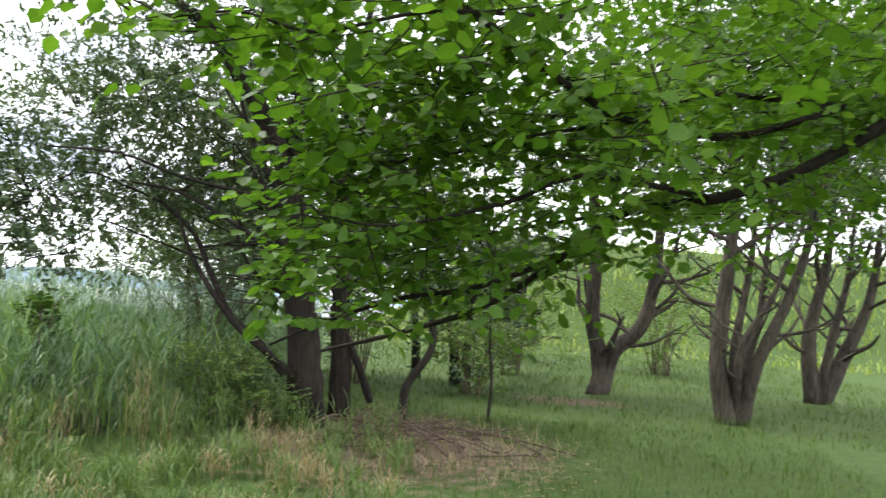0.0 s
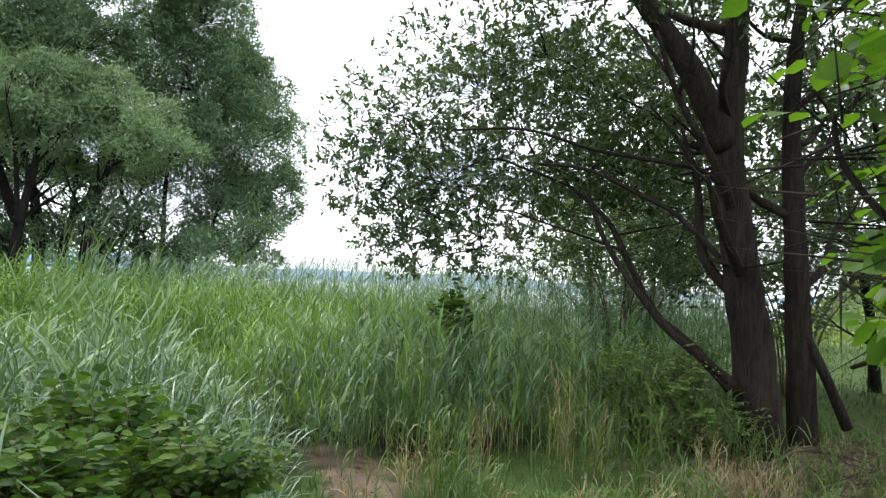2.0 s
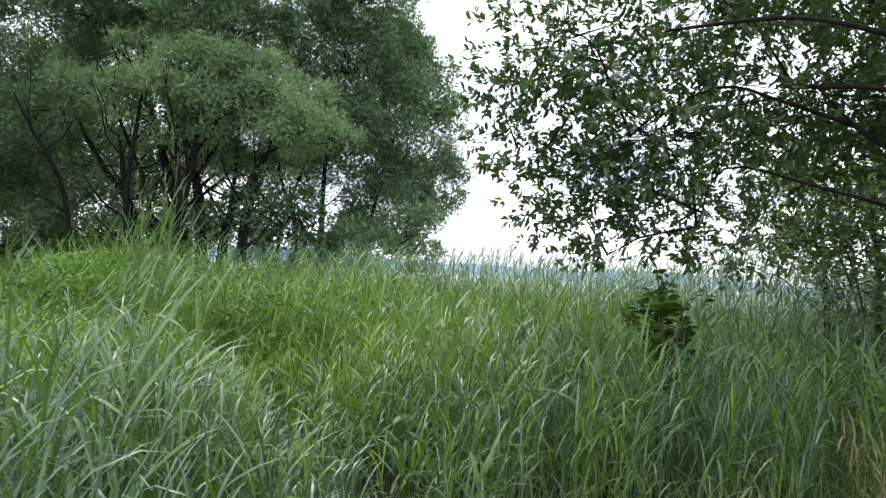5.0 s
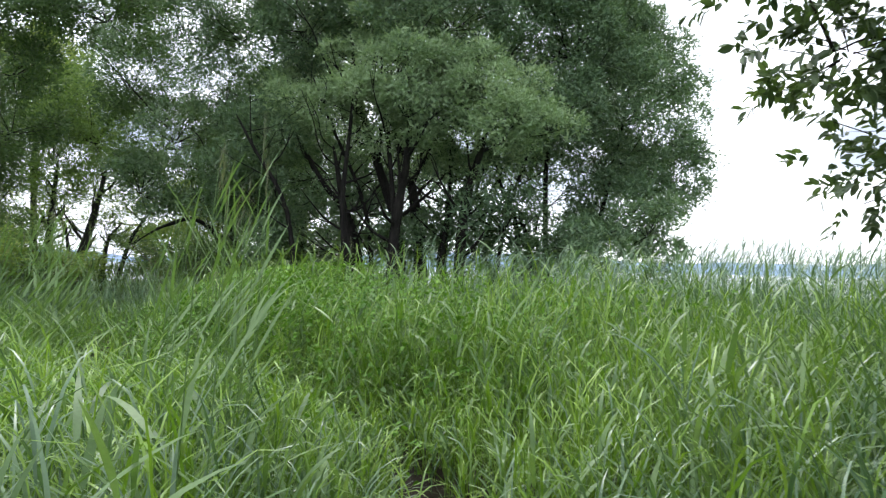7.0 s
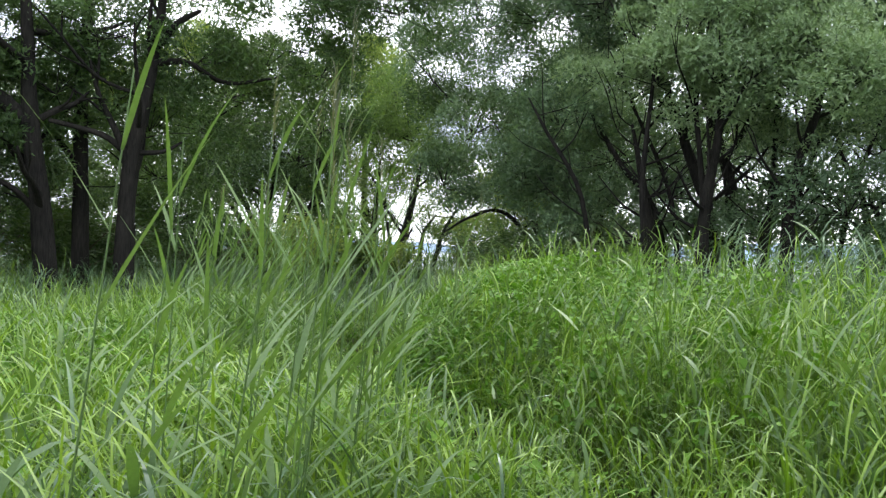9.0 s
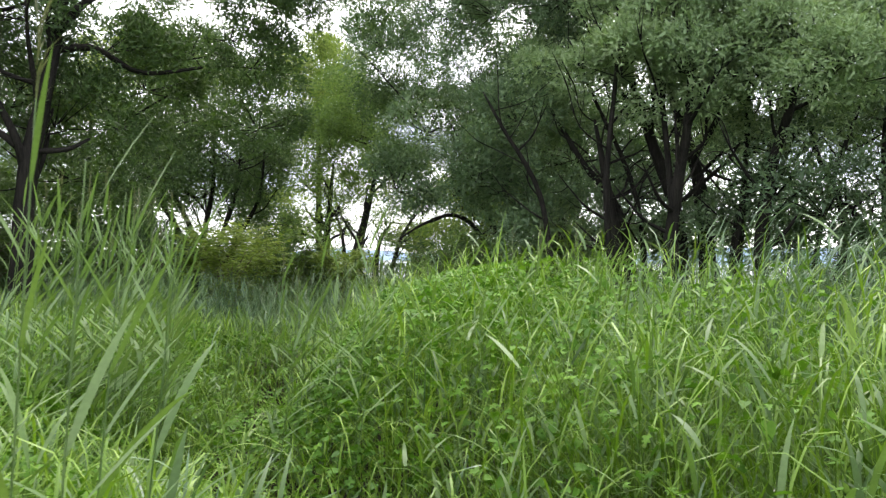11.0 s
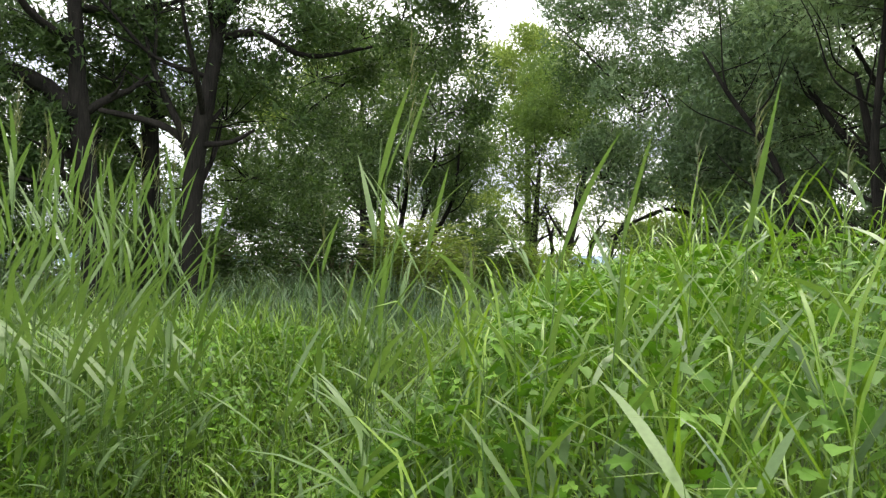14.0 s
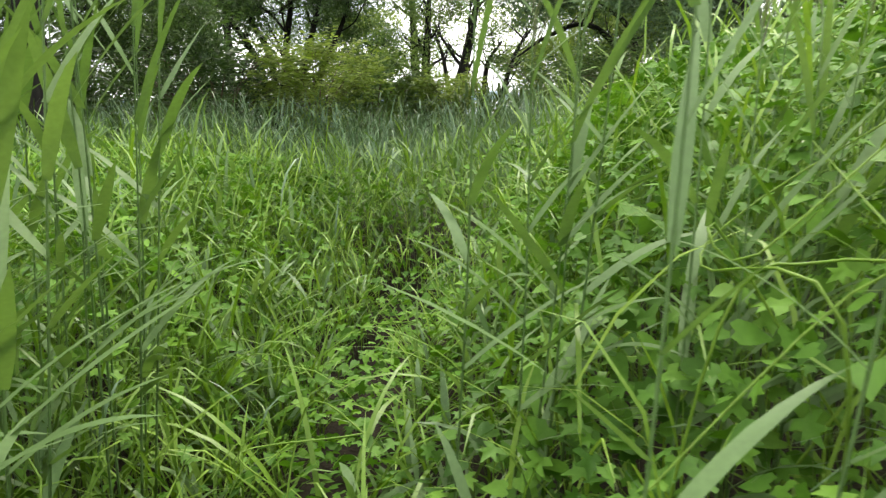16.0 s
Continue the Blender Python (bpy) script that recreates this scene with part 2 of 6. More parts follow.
def blades(base, az, length, width, lean, bend, seg=4, twist=0.0):
    """Tapering blades that rise from base, lean towards az and arch over."""
    n = len(base)
    s = np.linspace(0, 1, seg + 1)
    mids = (s[1:] + s[:-1]) / 2
    th = lean[:, None] + bend[:, None] * mids[None] ** 1.4
    step = (length / seg)[:, None]
    hor = np.concatenate([np.zeros((n, 1)), np.cumsum(np.sin(th) * step, 1)], 1)
    ver = np.concatenate([np.zeros((n, 1)), np.cumsum(np.cos(th) * step, 1)], 1)
    mid = base[:, None, :] + np.stack([hor * np.cos(az)[:, None], hor * np.sin(az)[:, None], ver], -1)
    a2 = az[:, None] + np.pi / 2 + twist * (s[None] - 0.3) * np.sign(np.sin(az * 7))[:, None]
    prof = np.interp(s, [0, 0.25, 0.55, 0.85, 1], [0.6, 1.0, 0.9, 0.45, 0.03])
    off = np.stack([np.cos(a2), np.sin(a2), 0.25 * np.sin(az * 5)[:, None] + 0 * a2], -1) * (width[:, None] * prof[None] / 2)[..., None]
    v = np.stack([mid - off, mid + off], 2).reshape(-1, 3)
    i = (np.arange(n) * (seg + 1) * 2)[:, None] + (np.arange(seg) * 2)[None]
    f = np.stack([i, i + 1, i + 3, i + 2], -1).reshape(-1, 4)
    return v, f


SLIVER = (np.array([(0, 0.06, 0), (0.4, 0.5, 0.03), (1, -0.22, -0.03)], float), np.array([(0, 2, 1)]))
OVAL = (np.array([(0, 0, 0), (0.22, 0.36, 0.05), (0.55, 0.5, 0.06), (0.85, 0.26, 0.03), (1, 0, -0.06),
                  (0.85, -0.26, 0.03), (0.55, -0.5, 0.06), (0.22, -0.36, 0.05)], float),
        np.array([(0, 1, 2), (0, 2, 4), (2, 3, 4), (0, 4, 6), (0, 6, 7), (4, 5, 6)]))
SIX = (np.array([(0, 0, 0), (0.3, 0.44, 0.05), (0.7, 0.4, 0.04), (1, 0, -0.06), (0.7, -0.4, 0.04), (0.3, -0.44, 0.05)], float),
       np.array([(0, 1, 2), (0, 2, 3), (0, 3, 4), (0, 4, 5)]))
LANCE = (np.array([(0, 0, 0), (0.45, 0.5, 0.04), (1, 0, -0.05), (0.45, -0.5, 0.04)], float), np.array([(0, 1, 2), (0, 2, 3)]))
LOBED = (np.array([(0, 0, 0), (-0.12, 0.22, 0.02), (0.08, 0.46, 0.0), (0.3, 0.17, 0.06), (0.62, 0.4, 0.0), (0.6, 0.13, 0.05),
                   (1, 0, -0.08), (0.6, -0.13, 0.05), (0.62, -0.4, 0.0), (0.3, -0.17, 0.06), (0.08, -0.46, 0.0), (-0.12, -0.22, 0.02)], float),
         np.array([(0, 2, 1), (0, 3, 2), (0, 5, 3), (3, 5, 4), (0, 6, 5), (0, 7, 6), (0, 9, 7), (7, 9, 8), (0, 10, 9), (0, 11, 10)]))
HEART = (np.array([(0, 0, 0), (-0.15, 0.25, 0.02), (0.08, 0.48, 0.03), (0.45, 0.4, 0.04), (1, 0, -0.06),
                   (0.45, -0.4, 0.04), (0.08, -0.48, 0.03), (-0.15, -0.25, 0.02)], float),
         np.array([(0, 2, 1), (0, 3, 2), (0, 4, 3), (0, 5, 4), (0, 6, 5), (0, 7, 6)]))


def stamp(shape, pos, ahead, up, length, width):
    """One leaf of the shape at every pos, pointing ahead with its face to up."""
    tv, tf = shape
    d = unit(ahead)
    s = unit(np.cross(up, d))
    nrm = np.cross(d, s)
    v = (pos[:, None] + d[:, None] * (tv[None, :, 0:1] * length[:, None, None])
         + s[:, None] * (tv[None, :, 1:2] * width[:, None, None]) + nrm[:, None] * (tv[None, :, 2:3] * length[:, None, None]))
    f = (np.arange(len(pos)) * len(tv))[:, None, None] + tf[None]
    return v.reshape(-1, 3), f.reshape(-1, tf.shape[1])


def joined(pieces):
    vs, fs, o = [], [], 0
    for v, f in pieces:
        vs.append(v)
        fs.append(f + o)
        o += len(v)
    return np.concatenate(vs), np.concatenate(fs)


def spline(pts, n):
    """A smooth line through the points."""
    p = np.asarray(pts, float)
    p = np.vstack([2 * p[0] - p[1], p, 2 * p[-1] - p[-2]])
    out = []
    for i in range(1, len(p) - 2):
        t = np.linspace(0, 1, n, endpoint=False)[:, None]
        a, b, c, d = p[i - 1:i + 3]
        out.append(0.5 * (2 * b + (c - a) * t + (2 * a - 5 * b + 4 * c - d) * t ** 2 + (3 * b - a - 3 * c + d) * t ** 3))
    return np.vstack(out + [p[-2][None]])


def tube(pts, r0, r1, sides=8, rough=0.10, flare=0.0, seed=0):
    """A tapering, knotty stem along the points, closed at its ends."""
    p = np.asarray(pts, float)
    k = len(p)
    g = np.random.default_rng(seed + int(abs(p[0, 0] * 1000 + p[0, 1] * 77)))
    r = np.linspace(1, 0, k) ** 0.8 * (r0 - r1) + r1
    s = np.linspace(0, 1, k)
    r = r * (1 + flare * np.exp(-s * k / 2.0))
    d = unit(np.gradient(p, axis=0))
    ref = np.where(np.abs(d[:, 2:3]) > 0.9, np.array([[1.0, 0, 0]]), np.array([[0, 0, 1.0]]))
    ref = np.repeat(np.array([[0.31, 0.95, 0.02]]), k, 0) if abs(d[:, 2]).mean() > 0.5 else ref
    a = unit(np.cross(d, ref))
    b = np.cross(d, a)
    ang = np.arange(sides) / sides * 2 * np.pi
    ridge = 1 + rough * g.standard_normal(sides)[None] * 0.7 + rough * g.standard_normal((k, sides)) * 0.6
    rr = r[:, None] * ridge
    v = p[:, None] + a[:, None] * (np.cos(ang)[None] * rr)[..., None] + b[:, None] * (np.sin(ang)[None] * rr)[..., None]
    v = np.concatenate([v.reshape(-1, 3), p[:1], p[-1:] + d[-1:] * r1])
    i, j = np.meshgrid(np.arange(k - 1), np.arange(sides), indexing="ij")
    j2 = (j + 1) % sides
    f = np.stack([i * sides + j, i * sides + j2, (i + 1) * sides + j2, (i + 1) * sides + j], -1).reshape(-1, 4)
    tri = np.concatenate([f[:, [0, 1, 2]], f[:, [0, 2, 3]]])
    e = np.arange(sides)
    e2 = (e + 1) % sides
    caps = np.concatenate([np.stack([e2, e, 0 * e + k * sides], -1),
                           np.stack([(k - 1) * sides + e, (k - 1) * sides + e2, 0 * e + k * sides + 1], -1)])
    return v, np.concatenate([tri, caps])


def twig_strips(a, b, w):
    """Thin three-sided twigs from a to b."""
    d = unit(b - a)
    s = unit(np.cross(d, np.array([[0.3, 0.2, 0.93]])))
    t = np.cross(d, s)
    w = w[:, None]
    v = np.stack([a + s * w, a - s * w * 0.5 + t * w * 0.87, a - s * w * 0.5 - t * w * 0.87, b], 1).reshape(-1, 3)
    i = (np.arange(len(a)) * 4)[:, None]
    f = np.concatenate([i + np.array([[0, 1, 3]]), i + np.array([[1, 2, 3]]), i + np.array([[2, 0, 3]])], 1).reshape(-1, 3)
    return v, f


# ---- trees ----
class Tree:
    """A tree of given stems and limbs; lobes of foliage each hang on a limb of their own."""

    def __init__(self, name, label, category, leaf, bark, leaf_long, leaf_wide, density):
        self.name, self.label, self.category = name, label, category
        self.leaf, self.bark, self.size, self.density = MAT[leaf], MAT[bark], (leaf_long, leaf_wide), density
        self.stems, self.limbs, self.lobes = [], [], []

    def stem(self, pts, r0, r1):
        self.stems.append((spline(pts, 5), r0, r1))

    def limb(self, pts, r0, r1):
        self.limbs.append((spline(pts, 5), r0, r1))

    def lobe(self, at, wide, high, weight):
        self.lobes.append((np.array(at), wide, high, weight))

    def sprays(self, g, c, wide, high, weight):
        """A lobe seen from near: shoots that each end in a fan of leaves."""
        ll, lw = self.size
        m = 11
        n = max(6, int(weight * self.density * wide * high / m))
        q = unit(g.normal(0, 1, (n, 3)))
        rad = g.uniform(0.2, 1.0, (n, 1)) ** 0.55
        lump = 1 + 0.4 * np.sin(q[:, :1] * 5 + c[0] * 3) * np.sin(q[:, 1:2] * 5 + c[1] * 3) * np.cos(q[:, 2:] * 4 + c[2])
        b = c + q * rad * lump * np.array([wide, wide, high])
        inner = c + (b - c) * g.uniform(0.1, 0.5, (n, 1))
        d = unit(q * np.array([1, 1, 0.5]) + np.array([0, 0, 0.1]) + g.normal(0, 0.4, (n, 3)))
        tip = b + d * (0.16 + 0.08 * wide) * g.uniform(0.6, 1.4, (n, 1))
        few = n // 3
        bits = twig_strips(inner[:few], tip[:few], np.full(few, 0.004 + 0.002 * wide))
        s = np.tile(np.linspace(0.1, 1.0, m) ** 0.7, n)[:, None]
        bb, tt, dd = (np.repeat(x, m, 0) for x in (b, tip, d))
        pos = bb + (tt - bb) * s + g.normal(0, 0.012, (len(s), 3))
        side = unit(np.cross(dd, g.normal(0, 1, dd.shape)))
        ahead = dd * 0.8 + side + np.array([0, 0, -0.25])
        up = np.array([0, 0, 0.8]) + np.repeat(q, m, 0) * 0.5 + g.normal(0, 0.4, dd.shape)
        size = g.uniform(0.6, 1.2, len(s))
        return stamp(SIX, pos, ahead, up, ll * size, lw * size), bits

    def billows(self, g, c, wide, high, weight):
        """A lobe seen from afar: rounded tufts of small leaves, each on its own twigs, with gaps between the tufts."""
        ll, lw = self.size
        total = int(weight * self.density * wide * high * 1.2)
        n = max(6, int((9 + 7 * weight) * math.sqrt(wide * high)))
        q = unit(g.normal(0, 1, (n, 3)) + np.array([0, 0, 0.35]))
        mid = c + q * g.uniform(0.35, 1.0, (n, 1)) ** 0.6 * np.array([wide, wide, high])
        r = 0.47 * math.sqrt(wide * high) ** 0.6 * g.uniform(0.65, 1.3, n)
        k = np.maximum(8, (total * r ** 2 / (r ** 2).sum()).astype(int))
        loose = g.uniform(0, 1, k.sum()) < 0.22
        u = unit(g.normal(0, 1, (k.sum(), 3)) + np.repeat(q, k, 0) * 0.7 + np.array([0, 0, 0.25]))
        rr = np.repeat(r, k) * np.where(loose, g.uniform(0.9, 1.55, len(u)), g.uniform(0.45, 1.0, len(u)) ** 0.5)
        wob = 1 + 0.22 * np.sin(u[:, 0] * 7 + np.repeat(mid[:, 1], k) * 9) * np.cos(u[:, 1] * 6 + np.repeat(mid[:, 0], k) * 7)
        pos = np.repeat(mid, k, 0) + u * (rr * wob)[:, None] * np.array([1, 1, 0.8])
        ahead = u * 0.7 + g.normal(0, 0.7, u.shape) + np.array([0, 0, 0.1])
        up = u * 1.1 + np.array([0, 0, 0.35]) + g.normal(0, 0.45, u.shape)
        size = g.uniform(0.55, 1.2, len(u))
        if weight >= 0.6:
            core = np.repeat(np.arange(n), 9)
            pos = np.concatenate([pos, mid[core] + g.normal(0, 0.45, (len(core), 3)) * r[core][:, None]])
            ahead = np.concatenate([ahead, g.normal(0, 1, (len(core), 3))])
            up = np.concatenate([up, q[core] + np.array([0, 0, 0.4]) + g.normal(0, 0.6, (len(core), 3))])
            size = np.concatenate([size, g.uniform(1.3, 2.0, len(core))])
        shoots = np.repeat(np.arange(n), 4)
        ends = mid[shoots] + unit(g.normal(0, 1, (len(shoots), 3)) + q[shoots]) * (r[shoots] * g.uniform(0.6, 1.2, len(shoots)))[:, None]
        hub = c + (mid - c) * g.uniform(0.0, 0.25, (n, 1)) - np.array([0, 0, 0.25 * high])
        bits = joined([twig_strips(hub, mid + q * 0.3 * r[:, None], 0.011 + 0.008 * r), twig_strips(mid[shoots] - q[shoots] * 0.15, ends, np.full(len(shoots), 0.006))])
        return stamp(LANCE if ll < 0.125 else SLIVER, pos, ahead, up, ll * size, lw * size), bits

    def finish(self):
        g = np.random.default_rng(int(abs(self.stems[0][0][0, 0] * 100)) + 3)
        root = thing(self.name, self.label, self.category, tuple(np.round(self.stems[0][0][0] * (1, 1, 0), 3)))
        trunks = []
        for p, r0, r1 in self.stems:
            trunks.append(part("trunk", *tube(p, r0, r1 * 0.5, 14, 0.10, 0.22), self.bark, root))
        for p, r0, r1 in self.limbs:
            part("limb", *tube(p, r0, r1, 9, 0.1), self.bark, root)
        side_wood = []
        for trunk, (p, r0, r1) in zip(trunks, self.stems):
            tall = p[-1, 2] - p[0, 2]
            for k in range(7):
                i = int(len(p) * (0.26 + 0.09 * k) * g.uniform(0.93, 1.07))
                i = min(i, len(p) - 2)
                d = unit(g.normal(0, 1, 3) * (1, 1, 0.2) + (0, 0, 0.75))
                ln = tall * g.uniform(0.16, 0.34)
                q = spline([p[i], p[i] + d * ln * 0.4 + g.normal(0, 0.05 * ln, 3), p[i] + d * ln * 0.75 + (0, 0, 0.08 * ln), p[i] + d * ln + (0, 0, 0.2 * ln)], 4)
                r = (r0 + (r1 - r0) * i / len(p)) * g.uniform(0.3, 0.5)
                subpart("branch", *tube(q, r, r * 0.25, 6, 0.1), self.bark, trunk)
                side_wood.append(q[4:])
                for _ in range(2):
                    a = q[g.integers(3, len(q) - 2)]
                    d2 = unit(d + g.normal(0, 0.6, 3))
                    q2 = spline([a, a + d2 * ln * 0.25 + g.normal(0, 0.04 * ln, 3), a + d2 * ln * 0.5], 4)
                    subpart("branch", *tube(q2, r * 0.4, r * 0.12, 5, 0.1), self.bark, trunk)
        wood = np.concatenate(side_wood + [p[len(p) // 3:] for p, _, _ in self.stems] + [p[2:] for p, _, _ in self.limbs])
        leaves, twigs = [], []
        ll = self.size[0]
        order = sorted(self.lobes, key=lambda o: np.linalg.norm(wood - o[0], axis=1).min())
        for c, wide, high, weight in order:
            far = np.linalg.norm(wood - c, axis=1) + 2.5 * np.maximum(0, wood[:, 2] - c[2])
            a = wood[np.argmin(far)]
            gap = np.linalg.norm(c - a)
            if gap > 0.3:
                sag = np.array([0, 0, 0.2 * gap]) + g.normal(0, 0.17 * gap, 3)
                p = spline([a, a + (c - a) * 0.35 + sag * 0.6, a + (c - a) * 0.7 + sag, c + (c - a) * 0.15], 4)
                part("limb", *tube(p, 0.007 * gap + 0.006, 0.003, 6, 0.14), self.bark, root)
                wood = np.concatenate([wood, p[5:]])
            if ll < 0.11:
                sprays, bits = self.sprays(g, c, wide, high, weight)
            else:
                sprays, bits = self.billows(g, c, wide, high, weight)
            leaves.append(sprays)
            twigs.append(bits)
        tagged(part("twig_cluster", *joined(twigs), self.bark, root), kind="stuff")
        part("crown", *joined(leaves), self.leaf, root)
        return root


# ---- the lie of the land ----
WALKWAY = [(-0.4, -3.0), (-0.46, 1.5), (-0.9, 2.4), (-1.5, 3.4), (-2.16, 4.54), (-3.1, 5.5), (-4.0, 6.5), (-4.83, 7.43), (-5.27, 7.95),
           (-6.0, 8.2), (-6.95, 8.45), (-7.89, 9.0), (-8.7, 9.39), (-9.57, 9.56), (-10.03, 9.48), (-11.03, 8.9), (-12.1, 8.18), (-13.6, 7.9), (-17.0, 8.2)]


def walkway_distance(x, y):
    """Metres to the trodden way, and how far along it that is."""
    best, along, run = np.full(np.shape(x), 1e9), np.zeros(np.shape(x)), 0.0
    for (ax, ay), (bx, by) in zip(WALKWAY, WALKWAY[1:]):
        dx, dy = bx - ax, by - ay
        n = math.hypot(dx, dy)
        t = np.clip(((x - ax) * dx + (y - ay) * dy) / n ** 2, 0, 1)
        d = np.hypot(x - ax - t * dx, y - ay - t * dy)
        along = np.where(d < best, run + t * n, along)
        best = np.minimum(d, best)
        run += n
    return best, along


def wave(x, y, f, s):
    return (np.sin(x * f + s) * np.cos(y * f * 1.13 - s * 2) + np.sin((x * 0.7 + y) * f * 0.83 + s * 3)
            + 0.6 * np.sin((x - y * 0.6) * f * 2.1 + s)) / 2.6


def ground_height(x, y):
    z = 0.04 * wave(x, y, 0.9, 1.0) + 0.015 * wave(x, y, 4.0, 2.0)
    z = z * np.clip((np.hypot(x + 2, y - 8) - 1) / 8, 0.25, 1)
    levee = np.clip((y - 33 - 0.1 * x) / 14, 0, 1) * np.clip((x + 6) / 10, 0, 1)
    z = z + 6.2 * levee * levee * (3 - 2 * levee) * np.clip((140 - y) / 30, 0, 1)
    dw, _ = walkway_distance(x, y)
    z = z - 0.46 * np.clip((-9.6 - x) / 2.4, 0, 1) * np.clip((x + 20) / 4, 0, 1) * np.exp(-(dw / 1.5) ** 2)
    shore = np.clip((np.hypot(x, y) - 70) / 60, 0, 1) * np.clip((8 - x) / 30, 0, 1)
    return z - 2.5 * shore


TRACK = [(-2.0, 4.5), (-2.9, 5.7), (-3.55, 6.5), (-4.7, 8.05), (-5.5, 8.6)]


def line_distance(x, y, line):
    best = np.full(np.shape(x), 1e9)
    for (ax, ay), (bx, by) in zip(line, line[1:]):
        dx, dy = bx - ax, by - ay
        t = np.clip(((x - ax) * dx + (y - ay) * dy) / (dx * dx + dy * dy), 0, 1)
        best = np.minimum(best, np.hypot(x - ax - t * dx, y - ay - t * dy))
    return best


def bare_soil(x, y):
    track = np.clip(1.15 - line_distance(x, y, TRACK) / 0.36, 0, 1)
    patch = np.clip(1.5 - np.hypot((x + 1.0) / 2.0, (y - 10.3) / 2.1), 0, 1)
    patch2 = np.clip(1.3 - np.hypot((x - 2.2) / 1.4, (y - 16.0) / 1.0), 0, 1)
    return np.clip(np.maximum(np.maximum(track, patch * 0.62), patch2 * 0.6), 0, 1)


def in_field(x, y):
    """Where reeds and tall grass stand."""
    behind = (y - 8.9) - (x + 4.8) * 1.0 > 0
    left = (x < -3.0) & (np.hypot(x + 3.7, y - 4.8) > 0.8) & (y < 4.3 - 1.05 * (x + 2.1))
    return ((x < -5.0) & (y > -2)) | left | (behind & (x < -2.6 - 0.12 * np.maximum(y - 12, 0) + 0.3 * wave(x, y, 0.8, 4)))


def stand_height(x, y):
    """Height of the tall stand: low by the trodden way, high towards the reed bed."""
    d, s = walkway_distance(x, y)
    h = 1.06 + 0.07 * wave(x, y, 0.7, 0.5) - 0.21 * np.clip((-7.0 - x) / 1.5, 0, 1) * np.clip((d < 7) + 0.0, 0, 1)
    bed = np.clip((y - 0.55 * x - 14.5) / 5, 0, 1) * np.clip((x + 20) / 5, 0, 1)
    h = h + 0.82 * bed
    bank = np.clip((-11.6 - x) / 1.2, 0, 1) * np.clip((y - 8.6) / 0.8, 0, 1) * np.clip((12.0 - y) / 2, 0, 1) * np.clip((x + 18) / 3, 0, 1)
    h = h + 0.17 * bank
    valley = np.clip((-9.5 - x) / 2, 0, 1) * np.clip(1.2 - np.abs(y - 8.0) / 1.7, 0, 1)
    h = h - 0.14 * valley
    hollow = np.clip((-12.6 - x) / 2, 0, 1) * np.clip((x + 31) / 4, 0, 1) * np.clip(1.35 - np.abs(y - 8.3) / 2.0, 0, 1)
    h = h - 0.2 * hollow
    low = np.clip((d - 0.28) / np.where(x < -11.0, 1.0, 0.8), 0, 1)
    z = ground_height(x, y)
    return 0.42 + (h - z - 0.42) * low ** 0.8


xs = np.unique(np.concatenate([np.linspace(-20, 10, 101), np.linspace(-4000, -20, 24), np.linspace(10, 4000, 24),
                               np.linspace(-90, 60, 51)]))
ys = np.unique(np.concatenate([np.linspace(-2, 20, 81), np.linspace(-4000, -2, 20), np.linspace(20, 4000, 24),
                               np.linspace(-40, 150, 64)]))
gx, gy = np.meshgrid(xs, ys, indexing="ij")
gi, gj = np.meshgrid(np.arange(len(xs) - 1), np.arange(len(ys) - 1), indexing="ij")
ny = len(ys)
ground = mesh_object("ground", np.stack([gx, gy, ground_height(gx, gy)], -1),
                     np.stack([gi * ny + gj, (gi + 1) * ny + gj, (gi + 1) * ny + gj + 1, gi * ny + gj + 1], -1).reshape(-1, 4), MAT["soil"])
tagged(ground, "trodden brown soil and short grass in a meadow", "ground", kind="structure")
ground.data.attributes.new("bare", "FLOAT", "POINT").data.foreach_set("value", bare_soil(gx, gy).ravel().astype(np.float32))

# mask for the shade painted into the ground under the stand by the way
ground.data.attributes.new("painted_shade", "FLOAT", "POINT").data.foreach_set("value", (in_field(gx, gy) * np.clip(1 - 2 * bare_soil(gx, gy), 0, 1) * np.clip((3.6 - walkway_distance(gx, gy)[0]) / 2, 0, 1)).ravel().astype(np.float32))

# the lake beyond the reeds, and the hills on its far shore
u = np.linspace(-2.6, 1.2, 60)
lake_v = np.concatenate([np.stack([95 * np.sin(u), 95 * np.cos(u), 0 * u - 1.2], -1), np.stack([2300 * np.sin(u), 2300 * np.cos(u), 0 * u - 1.2], -1)])
li = np.arange(59)
tagged(mesh_object("water", lake_v, np.stack([li, li + 1, li + 61, li + 60], -1), MAT["water"]),
       "pale grey-blue lake beyond the reeds", "lake", kind="structure")
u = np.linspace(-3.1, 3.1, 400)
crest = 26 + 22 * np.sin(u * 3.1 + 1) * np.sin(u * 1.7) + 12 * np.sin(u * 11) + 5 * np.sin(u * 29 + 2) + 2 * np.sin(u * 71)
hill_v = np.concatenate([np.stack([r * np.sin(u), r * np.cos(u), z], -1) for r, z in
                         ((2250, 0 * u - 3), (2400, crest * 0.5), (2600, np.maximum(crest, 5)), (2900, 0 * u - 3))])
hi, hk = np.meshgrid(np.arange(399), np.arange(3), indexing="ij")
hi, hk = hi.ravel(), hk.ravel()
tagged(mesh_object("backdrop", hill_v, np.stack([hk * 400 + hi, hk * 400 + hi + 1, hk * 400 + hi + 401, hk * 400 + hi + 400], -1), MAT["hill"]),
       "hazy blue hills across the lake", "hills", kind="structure")

